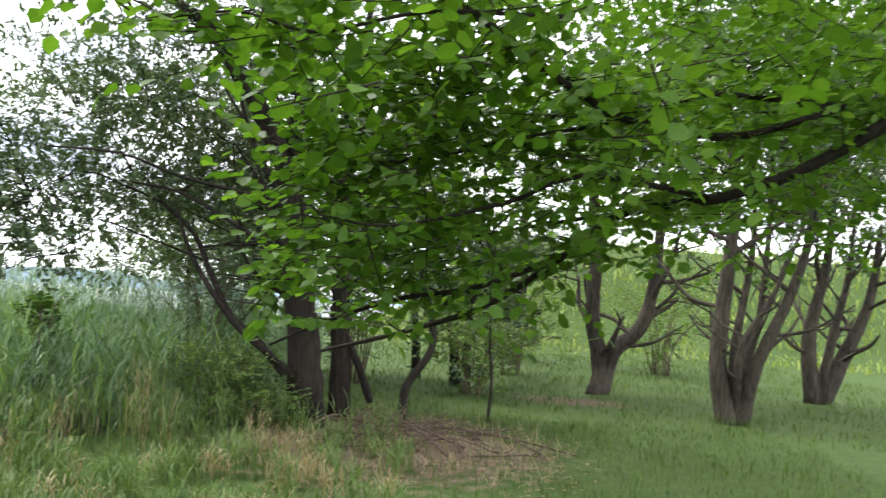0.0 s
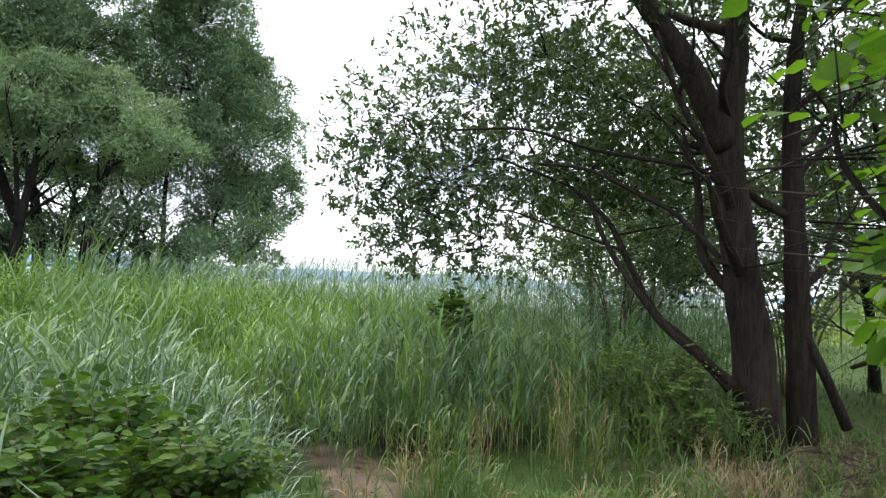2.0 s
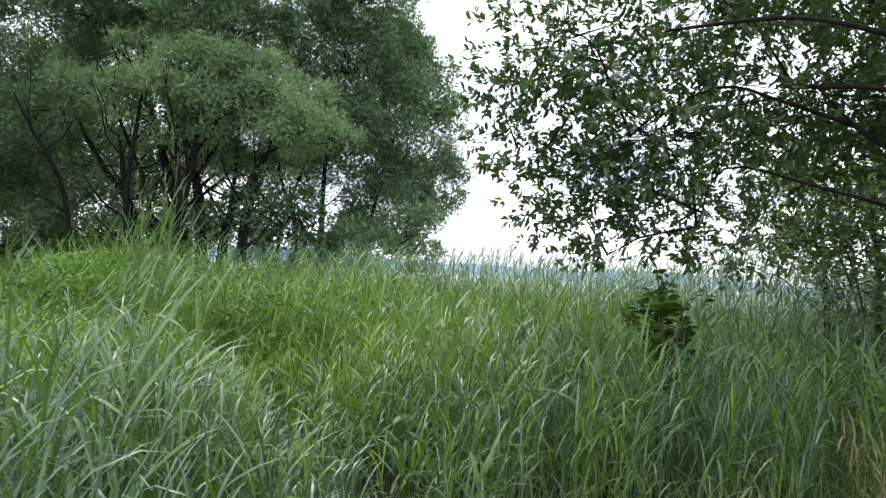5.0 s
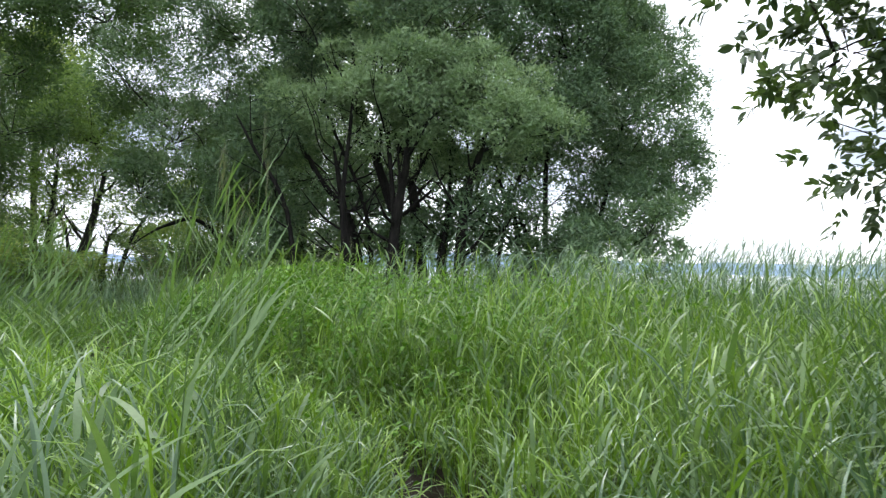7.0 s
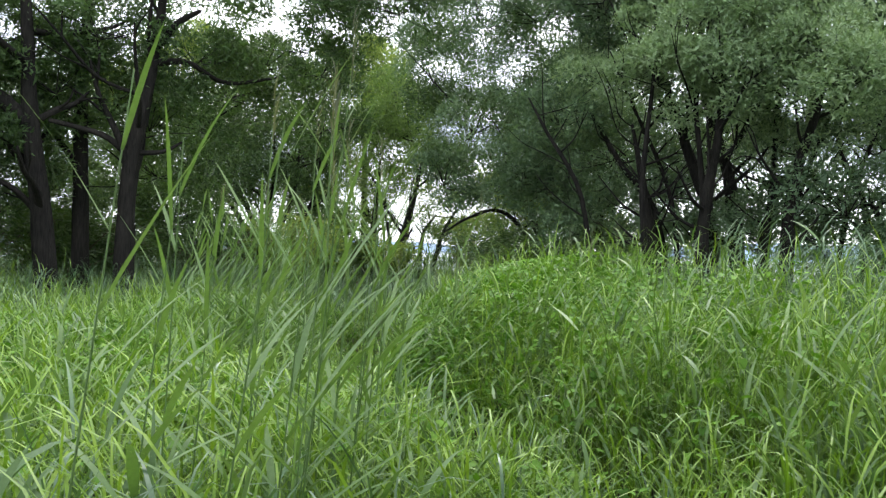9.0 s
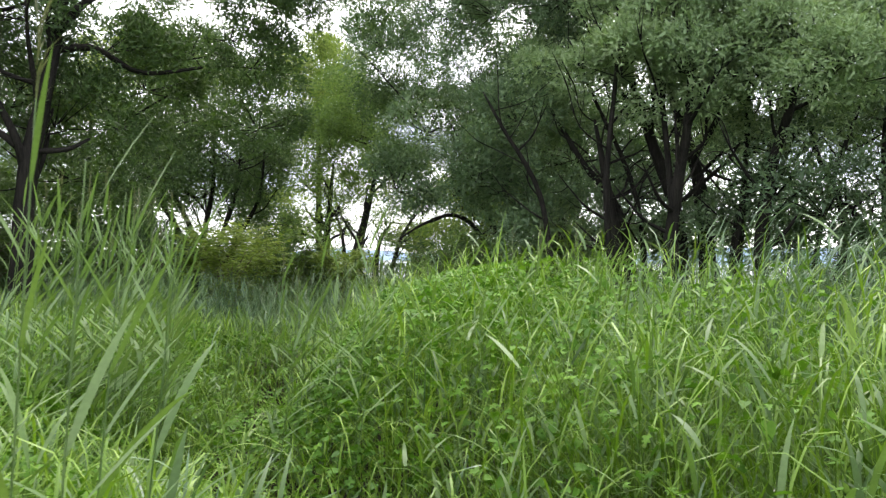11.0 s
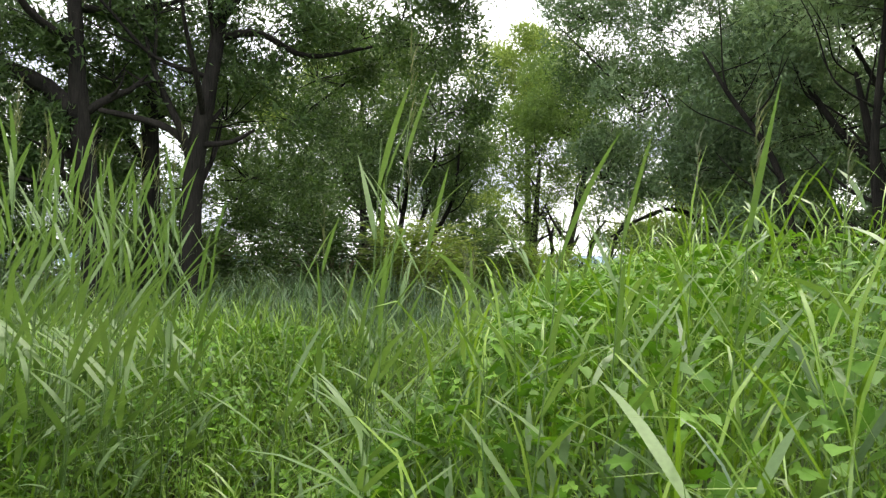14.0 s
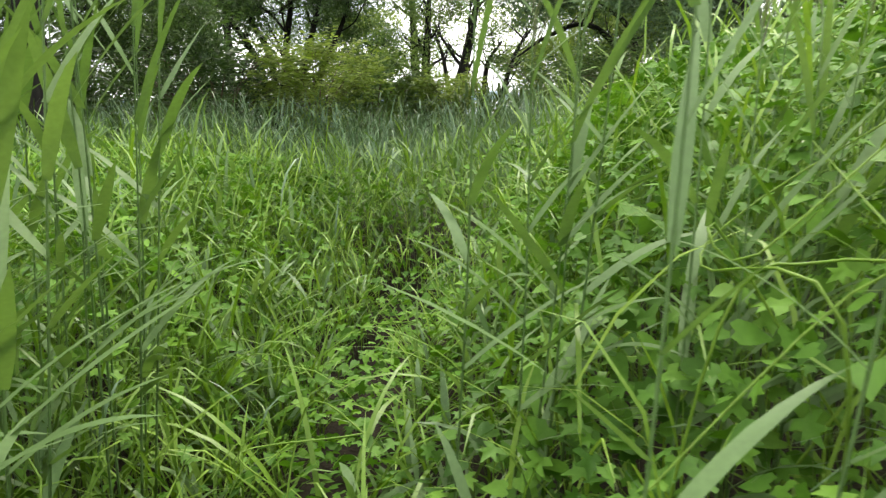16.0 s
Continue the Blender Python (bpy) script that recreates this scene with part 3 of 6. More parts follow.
# ---- the trees ----
tree = Tree("willow_tree", "old twin-trunked willow with rough furrowed bark and spreading crown", "willow tree", "willow_leaf", "bark_dark", 0.078, 0.036, 4500)
tree.stem([(-2.12, 11.18, -0.05), (-2.19, 11.11, 0.93), (-2.28, 11.02, 1.60), (-2.38, 10.92, 2.32), (-2.45, 10.84, 3.10), (-2.41, 10.91, 4.21), (-2.42, 10.95, 5.45), (-2.55, 10.93, 6.55)], 0.225, 0.099)
tree.stem([(-1.76, 11.84, -0.05), (-1.84, 11.73, 1.39), (-1.90, 11.63, 2.63), (-1.94, 11.55, 3.52), (-1.88, 11.53, 4.47), (-1.72, 11.56, 5.66)], 0.136, 0.071)
tree.limb([(-2.47, 10.83, 3.05), (-2.66, 10.59, 3.51), (-2.84, 10.35, 3.88), (-3.08, 10.08, 4.24), (-3.39, 9.77, 4.66), (-3.86, 9.49, 4.90)], 0.146, 0.042)
tree.limb([(-2.30, 11.00, 0.65), (-2.60, 10.88, 0.91), (-2.98, 10.77, 1.22), (-3.39, 10.74, 1.72), (-3.68, 10.78, 2.16), (-3.86, 10.77, 2.64)], 0.055, 0.018)
tree.limb([(-2.38, 10.96, 0.65), (-2.79, 10.99, 1.06), (-3.15, 11.01, 1.35), (-3.47, 11.03, 1.91), (-3.72, 11.09, 2.34), (-4.15, 11.06, 2.72)], 0.050, 0.016)
tree.limb([(-2.41, 10.93, 1.82), (-2.65, 10.78, 2.11), (-2.95, 10.72, 2.39), (-3.27, 10.64, 2.56), (-3.80, 10.56, 2.82), (-4.44, 10.43, 2.89)], 0.034, 0.012)
tree.limb([(-2.49, 10.84, 2.65), (-2.67, 10.62, 2.79), (-3.03, 10.30, 2.84), (-3.53, 9.91, 2.90), (-4.14, 9.67, 3.08), (-4.86, 9.50, 3.08)], 0.030, 0.010)
tree.limb([(-1.36, 11.83, 0.27), (-1.69, 11.72, 1.05), (-1.96, 11.66, 1.51)], 0.058, 0.036)
tree.lobe((-6.22, 10.44, 3.50), 0.64, 0.74, 1.0)
tree.lobe((-5.51, 10.76, 2.71), 0.80, 0.60, 1.0)
tree.lobe((-6.23, 10.96, 2.26), 0.56, 0.49, 0.8)
tree.lobe((-5.09, 10.71, 3.75), 0.78, 0.59, 1.0)
tree.lobe((-5.54, 10.66, 4.31), 0.67, 0.37, 0.8)
tree.lobe((-4.51, 11.08, 3.00), 0.72, 0.52, 1.0)
tree.lobe((-4.23, 10.60, 4.02), 0.74, 0.55, 1.0)
tree.lobe((-3.65, 10.10, 4.44), 0.73, 0.39, 1.0)
tree.lobe((-3.44, 11.18, 3.48), 0.56, 0.62, 0.7)
tree.lobe((-3.82, 11.46, 2.97), 0.52, 0.39, 0.6)
tree.lobe((-4.73, 10.37, 5.21), 0.93, 0.56, 1.0)
tree.lobe((-3.15, 10.22, 5.09), 0.89, 0.50, 1.0)
tree.lobe((-2.16, 10.68, 4.77), 0.87, 0.49, 1.0)
tree.lobe((-1.55, 12.42, 4.20), 0.76, 0.70, 0.8)
tree.lobe((-1.43, 13.24, 3.04), 0.61, 0.61, 0.6)
tree.lobe((-3.12, 11.88, 2.35), 0.52, 0.39, 0.42)
tree.lobe((-5.98, 11.13, 1.78), 0.42, 0.28, 0.4)
tree.lobe((-5.24, 11.53, 2.03), 0.56, 0.35, 0.42)
tree.lobe((-2.99, 11.83, 4.58), 0.52, 0.46, 1.2)
tree.lobe((-2.16, 12.78, 3.95), 0.55, 0.55, 1.2)
tree.lobe((-1.58, 13.05, 4.94), 0.68, 0.55, 1.2)
tree.lobe((-2.35, 11.92, 5.11), 0.64, 0.38, 1.2)
tree.lobe((-1.74, 13.28, 3.33), 0.56, 0.49, 1.0)
tree.lobe((-2.90, 12.14, 3.92), 0.47, 0.47, 1.0)
tree.lobe((-3.97, 13.91, 5.02), 0.65, 0.50, 0.9)
tree.lobe((-3.45, 14.39, 4.06), 0.58, 0.58, 0.9)
tree.lobe((-4.32, 14.32, 4.28), 0.68, 0.53, 0.8)
tree.lobe((-3.53, 15.02, 3.21), 0.53, 0.46, 0.8)
tree.lobe((-3.95, 14.67, 3.40), 0.53, 0.38, 0.42)
tree.lobe((-4.81, 13.87, 5.15), 0.68, 0.46, 0.6)
tree.lobe((-5.07, 11.92, 4.26), 0.62, 0.47, 1.0)
tree.lobe((-4.16, 11.90, 3.88), 0.63, 0.49, 1.0)
tree.lobe((-3.49, 11.91, 4.12), 0.60, 0.44, 1.0)
tree.lobe((-4.69, 12.79, 3.26), 0.65, 0.49, 0.8)
tree.lobe((-3.83, 12.98, 3.11), 0.62, 0.50, 0.9)
tree.lobe((-3.54, 14.03, 2.33), 0.60, 0.53, 0.8)
tree.lobe((-4.07, 13.14, 3.80), 0.71, 0.52, 0.9)
tree.lobe((-3.21, 12.69, 3.49), 0.58, 0.58, 1.0)
tree.lobe((-6.76, 10.25, 2.98), 0.30, 0.26, 1.0)
tree.lobe((-6.58, 10.47, 2.60), 0.35, 0.28, 1.0)
tree.lobe((-6.44, 10.90, 2.95), 0.40, 0.27, 1.0)
tree.lobe((-6.57, 10.80, 2.22), 0.36, 0.20, 1.0)
tree.lobe((-6.70, 10.97, 1.91), 0.19, 0.13, 0.42)
tree.lobe((-6.29, 11.39, 2.50), 0.38, 0.30, 1.0)
tree.lobe((-6.44, 11.56, 2.06), 0.32, 0.24, 1.3)
tree.lobe((-5.95, 11.45, 2.87), 0.40, 0.33, 1.0)
tree.lobe((-6.16, 12.31, 2.11), 0.42, 0.33, 1.0)
tree.lobe((-6.57, 10.44, 3.30), 0.38, 0.19, 1.0)
tree.lobe((-6.20, 11.15, 3.40), 0.51, 0.24, 1.3)
tree.lobe((-5.99, 12.03, 2.48), 0.36, 0.32, 0.6)
tree.lobe((-5.96, 11.75, 4.69), 0.53, 0.37, 0.3)
tree.lobe((-5.90, 12.38, 4.17), 0.65, 0.39, 0.3)
tree.lobe((-6.24, 12.56, 3.88), 0.52, 0.39, 0.3)
tree.lobe((-6.50, 13.70, 3.25), 0.66, 0.39, 0.42)
tree.lobe((-5.43, 12.45, 4.70), 0.67, 0.48, 0.3)
tree.lobe((-5.19, 11.92, 3.98), 0.60, 0.38, 0.3)
tree.lobe((-5.73, 12.79, 3.61), 0.67, 0.44, 0.3)
tree.lobe((-5.30, 12.59, 3.08), 0.68, 0.48, 0.42)
tree.lobe((-5.21, 13.30, 4.98), 0.59, 0.38, 0.3)
tree.lobe((-4.90, 12.89, 4.40), 0.51, 0.45, 0.3)
tree.lobe((-4.94, 12.80, 3.68), 0.57, 0.50, 0.3)
tree.lobe((-4.89, 12.58, 3.16), 0.63, 0.40, 0.42)
tree.lobe((-4.92, 13.12, 2.65), 0.61, 0.49, 0.42)
tree.lobe((-4.51, 12.52, 4.70), 0.65, 0.45, 0.3)
tree.lobe((-4.53, 12.98, 4.32), 0.59, 0.37, 0.3)
tree.lobe((-4.68, 14.44, 3.84), 0.65, 0.49, 0.3)
tree.lobe((-4.33, 12.45, 2.88), 0.66, 0.42, 0.42)
tree.lobe((-4.92, 15.12, 2.70), 0.56, 0.39, 0.42)
tree.lobe((-4.28, 13.87, 5.05), 0.69, 0.41, 0.3)
tree.lobe((-4.00, 12.65, 4.14), 0.66, 0.41, 0.3)
tree.lobe((-4.16, 13.51, 3.58), 0.58, 0.39, 0.3)
tree.lobe((-4.01, 12.86, 3.16), 0.64, 0.38, 0.42)
tree.lobe((-3.87, 12.94, 2.62), 0.70, 0.38, 0.42)
tree.lobe((-3.64, 14.69, 5.18), 0.70, 0.43, 0.3)
tree.lobe((-3.60, 13.78, 4.44), 0.58, 0.39, 0.3)
tree.lobe((-3.75, 15.87, 4.21), 0.51, 0.40, 0.3)
tree.lobe((-3.63, 13.80, 3.28), 0.67, 0.38, 0.42)
tree.lobe((-3.33, 13.43, 2.57), 0.70, 0.42, 0.42)
tree.lobe((-5.85, 13.59, 2.96), 0.61, 0.35, 0.7)
tree.lobe((-5.90, 13.81, 2.43), 0.60, 0.39, 0.7)
tree.lobe((-5.82, 13.84, 2.09), 0.62, 0.35, 0.7)
tree.lobe((-5.50, 14.29, 3.30), 0.56, 0.43, 0.7)
tree.lobe((-5.43, 14.34, 2.72), 0.65, 0.35, 0.7)
tree.lobe((-5.66, 15.38, 2.23), 0.55, 0.41, 0.7)
tree.lobe((-5.36, 16.32, 3.42), 0.59, 0.35, 0.7)
tree.lobe((-5.20, 15.24, 2.58), 0.53, 0.43, 0.7)
tree.lobe((-5.29, 16.36, 2.20), 0.54, 0.38, 0.7)
tree.lobe((-4.61, 16.53, 3.57), 0.51, 0.41, 0.7)
tree.lobe((-4.69, 16.74, 2.72), 0.58, 0.36, 0.7)
tree.lobe((-4.66, 15.77, 2.23), 0.51, 0.43, 0.7)
tree.lobe((-3.94, 15.47, 3.21), 0.54, 0.34, 0.7)
tree.lobe((-4.07, 15.99, 2.83), 0.56, 0.42, 0.7)
tree.lobe((-3.89, 16.08, 2.36), 0.52, 0.41, 0.7)
# unseen upper crown, added to throw shade on the trunk
tree.lobe((-2.45, 11.05, 6.70), 1.50, 0.80, 0.35)
tree.lobe((-4.20, 11.30, 6.20), 1.40, 0.65, 0.35)
tree.lobe((-0.80, 12.00, 6.10), 1.40, 0.75, 0.35)
tree.lobe((-3.10, 12.60, 6.20), 1.30, 0.70, 0.35)
tree.lobe((-1.20, 10.10, 5.90), 1.20, 0.60, 0.35)
tree.finish()

tree = Tree("willow_tree", "tall many-stemmed willow rising out of the reeds", "willow tree", "clump_leaf", "bark_black", 0.170, 0.095, 2800)
tree.stem([(-24.72, 18.12, -0.05), (-24.75, 17.98, 2.30), (-24.86, 17.72, 4.04), (-25.08, 17.24, 5.78), (-25.15, 17.02, 8.04)], 0.207, 0.085)
tree.stem([(-24.67, 17.20, -0.05), (-24.62, 17.21, 2.44), (-24.92, 16.58, 4.65), (-25.15, 16.11, 6.34), (-25.29, 15.75, 8.56)], 0.191, 0.071)
tree.stem([(-24.48, 18.53, -0.05), (-24.33, 18.69, 2.84), (-23.96, 19.25, 4.25), (-23.76, 19.49, 6.36), (-23.82, 19.26, 8.79)], 0.138, 0.061)
tree.stem([(-25.12, 16.43, -0.05), (-25.34, 15.96, 2.75), (-25.77, 15.15, 4.10), (-26.18, 14.36, 5.62)], 0.135, 0.059)
tree.stem([(-23.56, 22.09, -0.05), (-23.57, 21.92, 4.06), (-23.46, 22.00, 6.25), (-23.29, 22.17, 8.62)], 0.096, 0.045)
tree.stem([(-23.74, 21.78, -0.05), (-23.91, 21.40, 2.77), (-24.22, 20.85, 2.94), (-24.55, 20.31, 2.56)], 0.084, 0.038)
tree.stem([(-23.21, 23.69, -0.05), (-23.09, 23.79, 3.04), (-22.79, 24.20, 5.28), (-22.47, 24.59, 8.26)], 0.098, 0.045)
tree.stem([(-24.20, 20.99, -0.05), (-24.04, 21.17, 2.77), (-24.34, 20.56, 4.76), (-24.13, 20.78, 7.49)], 0.108, 0.045)
tree.stem([(-24.15, 15.52, -0.05), (-24.18, 15.17, 3.01), (-24.08, 15.33, 5.75), (-24.04, 15.41, 7.13)], 0.090, 0.041)
tree.stem([(-23.89, 18.67, -0.05), (-23.75, 19.10, 3.08), (-23.56, 19.79, 5.22), (-23.46, 20.14, 6.29)], 0.085, 0.038)
tree.stem([(-25.70, 14.49, -0.05), (-25.74, 14.06, 3.11), (-25.91, 13.07, 4.93), (-25.99, 12.58, 5.83)], 0.080, 0.036)
tree.stem([(-23.60, 16.66, -0.05), (-23.59, 16.51, 3.00), (-23.59, 16.15, 6.07), (-23.60, 15.98, 7.61)], 0.100, 0.045)
tree.stem([(-24.00, 20.09, -0.05), (-23.84, 20.60, 3.13), (-23.66, 21.24, 5.18), (-23.57, 21.56, 6.21)], 0.070, 0.032)
tree.stem([(-25.04, 16.61, -0.05), (-25.06, 16.31, 3.11), (-25.24, 15.19, 5.74), (-25.33, 14.63, 7.05)], 0.075, 0.034)
tree.stem([(-23.84, 17.92, -0.05), (-23.71, 18.34, 3.06), (-23.62, 18.43, 6.09), (-23.58, 18.48, 7.61)], 0.085, 0.038)
tree.limb([(-24.45, 18.45, 3.45), (-23.97, 18.86, 3.71), (-23.62, 19.46, 3.69)], 0.057, 0.036)
tree.limb([(-24.88, 17.67, 4.04), (-23.61, 17.82, 5.28), (-22.48, 17.71, 6.24)], 0.081, 0.034)
tree.lobe((-22.95, 25.30, 9.30), 1.05, 1.55, 1.4)
tree.lobe((-22.39, 24.79, 6.97), 1.80, 1.88, 1.6)
tree.lobe((-21.91, 25.75, 4.57), 1.02, 1.28, 1.2)
tree.lobe((-22.25, 24.21, 3.57), 1.84, 1.17, 1.2)
tree.lobe((-23.11, 22.48, 8.81), 1.77, 1.58, 1.5)
tree.lobe((-23.10, 22.80, 11.38), 1.60, 1.51, 1.5)
tree.lobe((-24.17, 18.65, 9.13), 2.25, 0.96, 1.2)
tree.lobe((-24.77, 16.62, 8.92), 1.57, 0.70, 1.2)
tree.lobe((-23.34, 21.04, 9.88), 1.32, 0.98, 1.0)
tree.lobe((-27.11, 13.78, 5.52), 1.45, 0.96, 0.9)
tree.lobe((-24.37, 20.62, 2.57), 1.68, 0.67, 0.8)
tree.lobe((-23.57, 23.00, 2.46), 2.05, 0.76, 1.1)
tree.lobe((-26.33, 15.17, 4.50), 1.45, 0.96, 0.6)
tree.lobe((-23.07, 23.72, 5.08), 1.19, 1.02, 0.6)
tree.lobe((-25.90, 15.54, 11.84), 3.53, 1.45, 1.5)
tree.lobe((-23.69, 19.28, 12.81), 3.86, 1.76, 1.8)
tree.lobe((-23.40, 22.30, 13.90), 1.70, 1.84, 1.2)
tree.lobe((-27.85, 14.65, 2.42), 1.84, 1.00, 0.6)
tree.lobe((-26.29, 16.35, 2.09), 0.98, 0.66, 0.4)
tree.lobe((-29.25, 13.14, 4.07), 1.38, 1.19, 0.8)
tree.lobe((-26.93, 14.90, 8.84), 1.48, 0.98, 1.0)
tree.lobe((-29.42, 13.60, 9.26), 1.57, 1.04, 0.6)
tree.lobe((-31.40, 12.15, 9.72), 1.64, 1.09, 0.6)
tree.lobe((-32.40, 10.47, 8.89), 1.46, 1.09, 0.6)
tree.lobe((-29.72, 13.17, 7.16), 1.40, 1.04, 0.4)
tree.lobe((-31.12, 11.83, 5.88), 1.43, 1.06, 0.6)
tree.lobe((-32.26, 10.96, 4.16), 1.46, 1.09, 0.9)
tree.lobe((-28.39, 13.66, 3.67), 1.35, 0.84, 0.8)
tree.lobe((-28.49, 13.11, 11.31), 2.51, 1.35, 1.1)
tree.lobe((-31.11, 10.58, 11.46), 2.62, 1.40, 1.0)
tree.lobe((-22.83, 22.06, 6.70), 1.48, 1.14, 1.2)
tree.lobe((-23.61, 21.83, 4.42), 1.00, 1.00, 0.5)
tree.lobe((-27.48, 15.28, 2.26), 1.35, 0.67, 0.6)
tree.lobe((-22.26, 25.26, 2.14), 1.19, 0.52, 0.8)
tree.lobe((-25.75, 18.28, 2.15), 1.51, 0.67, 0.6)
tree.lobe((-30.54, 15.17, 9.57), 1.95, 1.54, 0.9)
tree.lobe((-30.81, 15.12, 6.68), 1.84, 1.54, 0.9)
tree.lobe((-28.12, 15.81, 10.16), 1.87, 1.28, 0.9)
tree.lobe((-27.31, 16.59, 8.06), 1.58, 1.09, 0.7)
tree.lobe((-32.15, 15.45, 4.10), 1.70, 1.27, 0.7)
tree.lobe((-24.45, 17.53, 9.66), 1.71, 1.14, 0.8)
tree.lobe((-29.65, 16.16, 4.73), 1.64, 1.23, 0.6)
tree.lobe((-26.45, 17.17, 3.41), 1.71, 0.95, 0.8)
tree.lobe((-24.51, 18.46, 2.39), 1.90, 0.76, 0.9)
tree.lobe((-22.59, 19.64, 2.90), 1.71, 0.95, 0.7)
tree.lobe((-20.65, 20.91, 2.26), 1.71, 0.66, 0.9)
tree.lobe((-19.05, 21.88, 2.74), 1.14, 0.76, 0.8)
tree.lobe((-27.93, 17.53, 1.88), 1.78, 0.79, 0.9)
tree.lobe((-23.41, 19.02, 4.36), 1.33, 0.76, 0.5)
# the inner mass of the dome, along its length and narrowing upwards
g = np.random.default_rng(12)
for row in range(5):
    z = 5.6 + 1.75 * row
    edge = -0.033 * (z - 4) ** 2 - 1.0
    for k in range(7):
        u = edge - 0.4 - 1.85 * k + g.uniform(-0.35, 0.35)
        if u > -12.6:
            tree.lobe((-20.1 + 0.766 * u - g.uniform(1.0, 3.0), 27.7 + 0.643 * u + g.uniform(-0.3, 0.5), z + g.uniform(-0.4, 0.4)), 1.25, 0.95, 0.8)
tree.finish()

tree = Tree("willow_tree", "silvery green willow with rounded billows of foliage", "willow tree", "sage_leaf", "bark_black", 0.150, 0.080, 3800)
tree.stem([(-23.88, 16.58, -0.05), (-23.59, 16.57, 2.72), (-23.14, 16.66, 4.62), (-23.04, 16.73, 6.69)], 0.179, 0.080)
tree.stem([(-22.89, 18.28, -0.05), (-22.61, 18.24, 3.08), (-22.10, 18.44, 4.82), (-21.93, 18.68, 6.10)], 0.163, 0.072)
tree.stem([(-24.75, 16.08, -0.05), (-24.79, 15.50, 3.04), (-24.74, 15.08, 4.99)], 0.150, 0.066)
tree.lobe((-22.79, 16.15, 6.87), 1.18, 0.84, 1.5)
tree.lobe((-23.85, 15.37, 6.02), 1.29, 0.64, 1.2)
tree.lobe((-21.47, 18.46, 6.23), 1.26, 0.70, 1.5)
tree.lobe((-22.57, 17.58, 5.84), 1.29, 0.72, 1.2)
tree.lobe((-21.45, 19.51, 5.81), 0.86, 0.72, 1.0)
tree.lobe((-25.36, 14.76, 6.21), 1.35, 0.67, 1.1)
tree.lobe((-23.11, 18.72, 4.30), 1.35, 0.67, 0.6)
tree.lobe((-23.86, 17.40, 4.94), 1.05, 0.60, 0.5)
tree.lobe((-24.67, 15.87, 7.57), 1.05, 0.75, 1.0)
tree.lobe((-23.15, 17.51, 7.32), 1.03, 0.73, 1.0)
tree.lobe((-22.33, 18.01, 5.29), 1.15, 0.57, 0.9)
tree.lobe((-23.83, 16.44, 5.33), 1.03, 0.59, 0.8)
tree.lobe((-24.89, 16.26, 8.59), 1.00, 0.75, 1.3)
tree.lobe((-27.83, 15.12, 7.41), 0.95, 0.70, 1.3)
tree.lobe((-27.50, 15.98, 9.33), 0.90, 0.60, 1.3)
tree.lobe((-22.34, 18.47, 7.14), 0.90, 0.70, 1.3)
tree.lobe((-22.71, 16.37, 5.84), 1.05, 0.65, 1.3)
tree.lobe((-20.31, 18.16, 5.37), 0.90, 0.60, 1.3)
tree.lobe((-27.04, 14.54, 5.70), 1.00, 0.60, 1.3)
tree.lobe((-19.84, 19.09, 5.24), 0.70, 0.50, 1.3)
tree.finish()

tree = Tree("willow_tree", "leaning willow with bare arching twigs in its crown", "willow tree", "olive_leaf", "bark_black", 0.170, 0.080, 2000)
tree.stem([(-35.61, 17.18, -0.05), (-35.59, 16.92, 2.60), (-35.58, 16.18, 4.44), (-35.57, 15.51, 5.66), (-35.55, 14.27, 7.91)], 0.246, 0.092)
tree.stem([(-36.59, 18.31, -0.05), (-36.57, 18.09, 2.86), (-36.53, 17.86, 5.40), (-36.51, 17.00, 8.16)], 0.234, 0.096)
tree.stem([(-36.64, 15.77, -0.05), (-36.63, 14.69, 2.58), (-36.63, 13.63, 3.34), (-36.66, 12.46, 2.99), (-36.68, 11.51, 2.39)], 0.117, 0.053)
tree.stem([(-37.64, 15.77, -0.05), (-37.61, 15.54, 2.89), (-37.61, 14.43, 4.09), (-37.62, 13.33, 4.64)], 0.121, 0.055)
tree.lobe((-36.09, 11.02, 8.64), 1.57, 2.09, 1.1)
tree.lobe((-35.61, 12.23, 6.46), 1.95, 1.74, 1.1)
tree.lobe((-36.62, 13.62, 4.32), 1.81, 1.06, 0.8)
tree.lobe((-35.07, 14.39, 6.99), 1.51, 1.51, 0.6)
tree.lobe((-37.14, 11.31, 5.00), 1.30, 1.19, 0.8)
tree.lobe((-35.54, 15.91, 6.89), 1.84, 1.43, 0.6)
tree.lobe((-35.00, 16.79, 9.01), 1.81, 1.41, 0.6)
tree.lobe((-36.54, 13.37, 10.05), 1.91, 1.49, 0.5)
tree.lobe((-36.58, 15.75, 4.33), 1.91, 1.06, 0.6)
tree.lobe((-35.54, 18.39, 4.25), 1.64, 1.23, 0.6)
tree.lobe((-36.51, 12.30, 12.60), 3.40, 1.49, 0.8)
tree.lobe((-38.64, 14.85, 1.79), 2.05, 0.80, 0.6)
tree.lobe((-35.52, 17.97, 6.29), 1.64, 1.43, 0.7)
tree.finish()

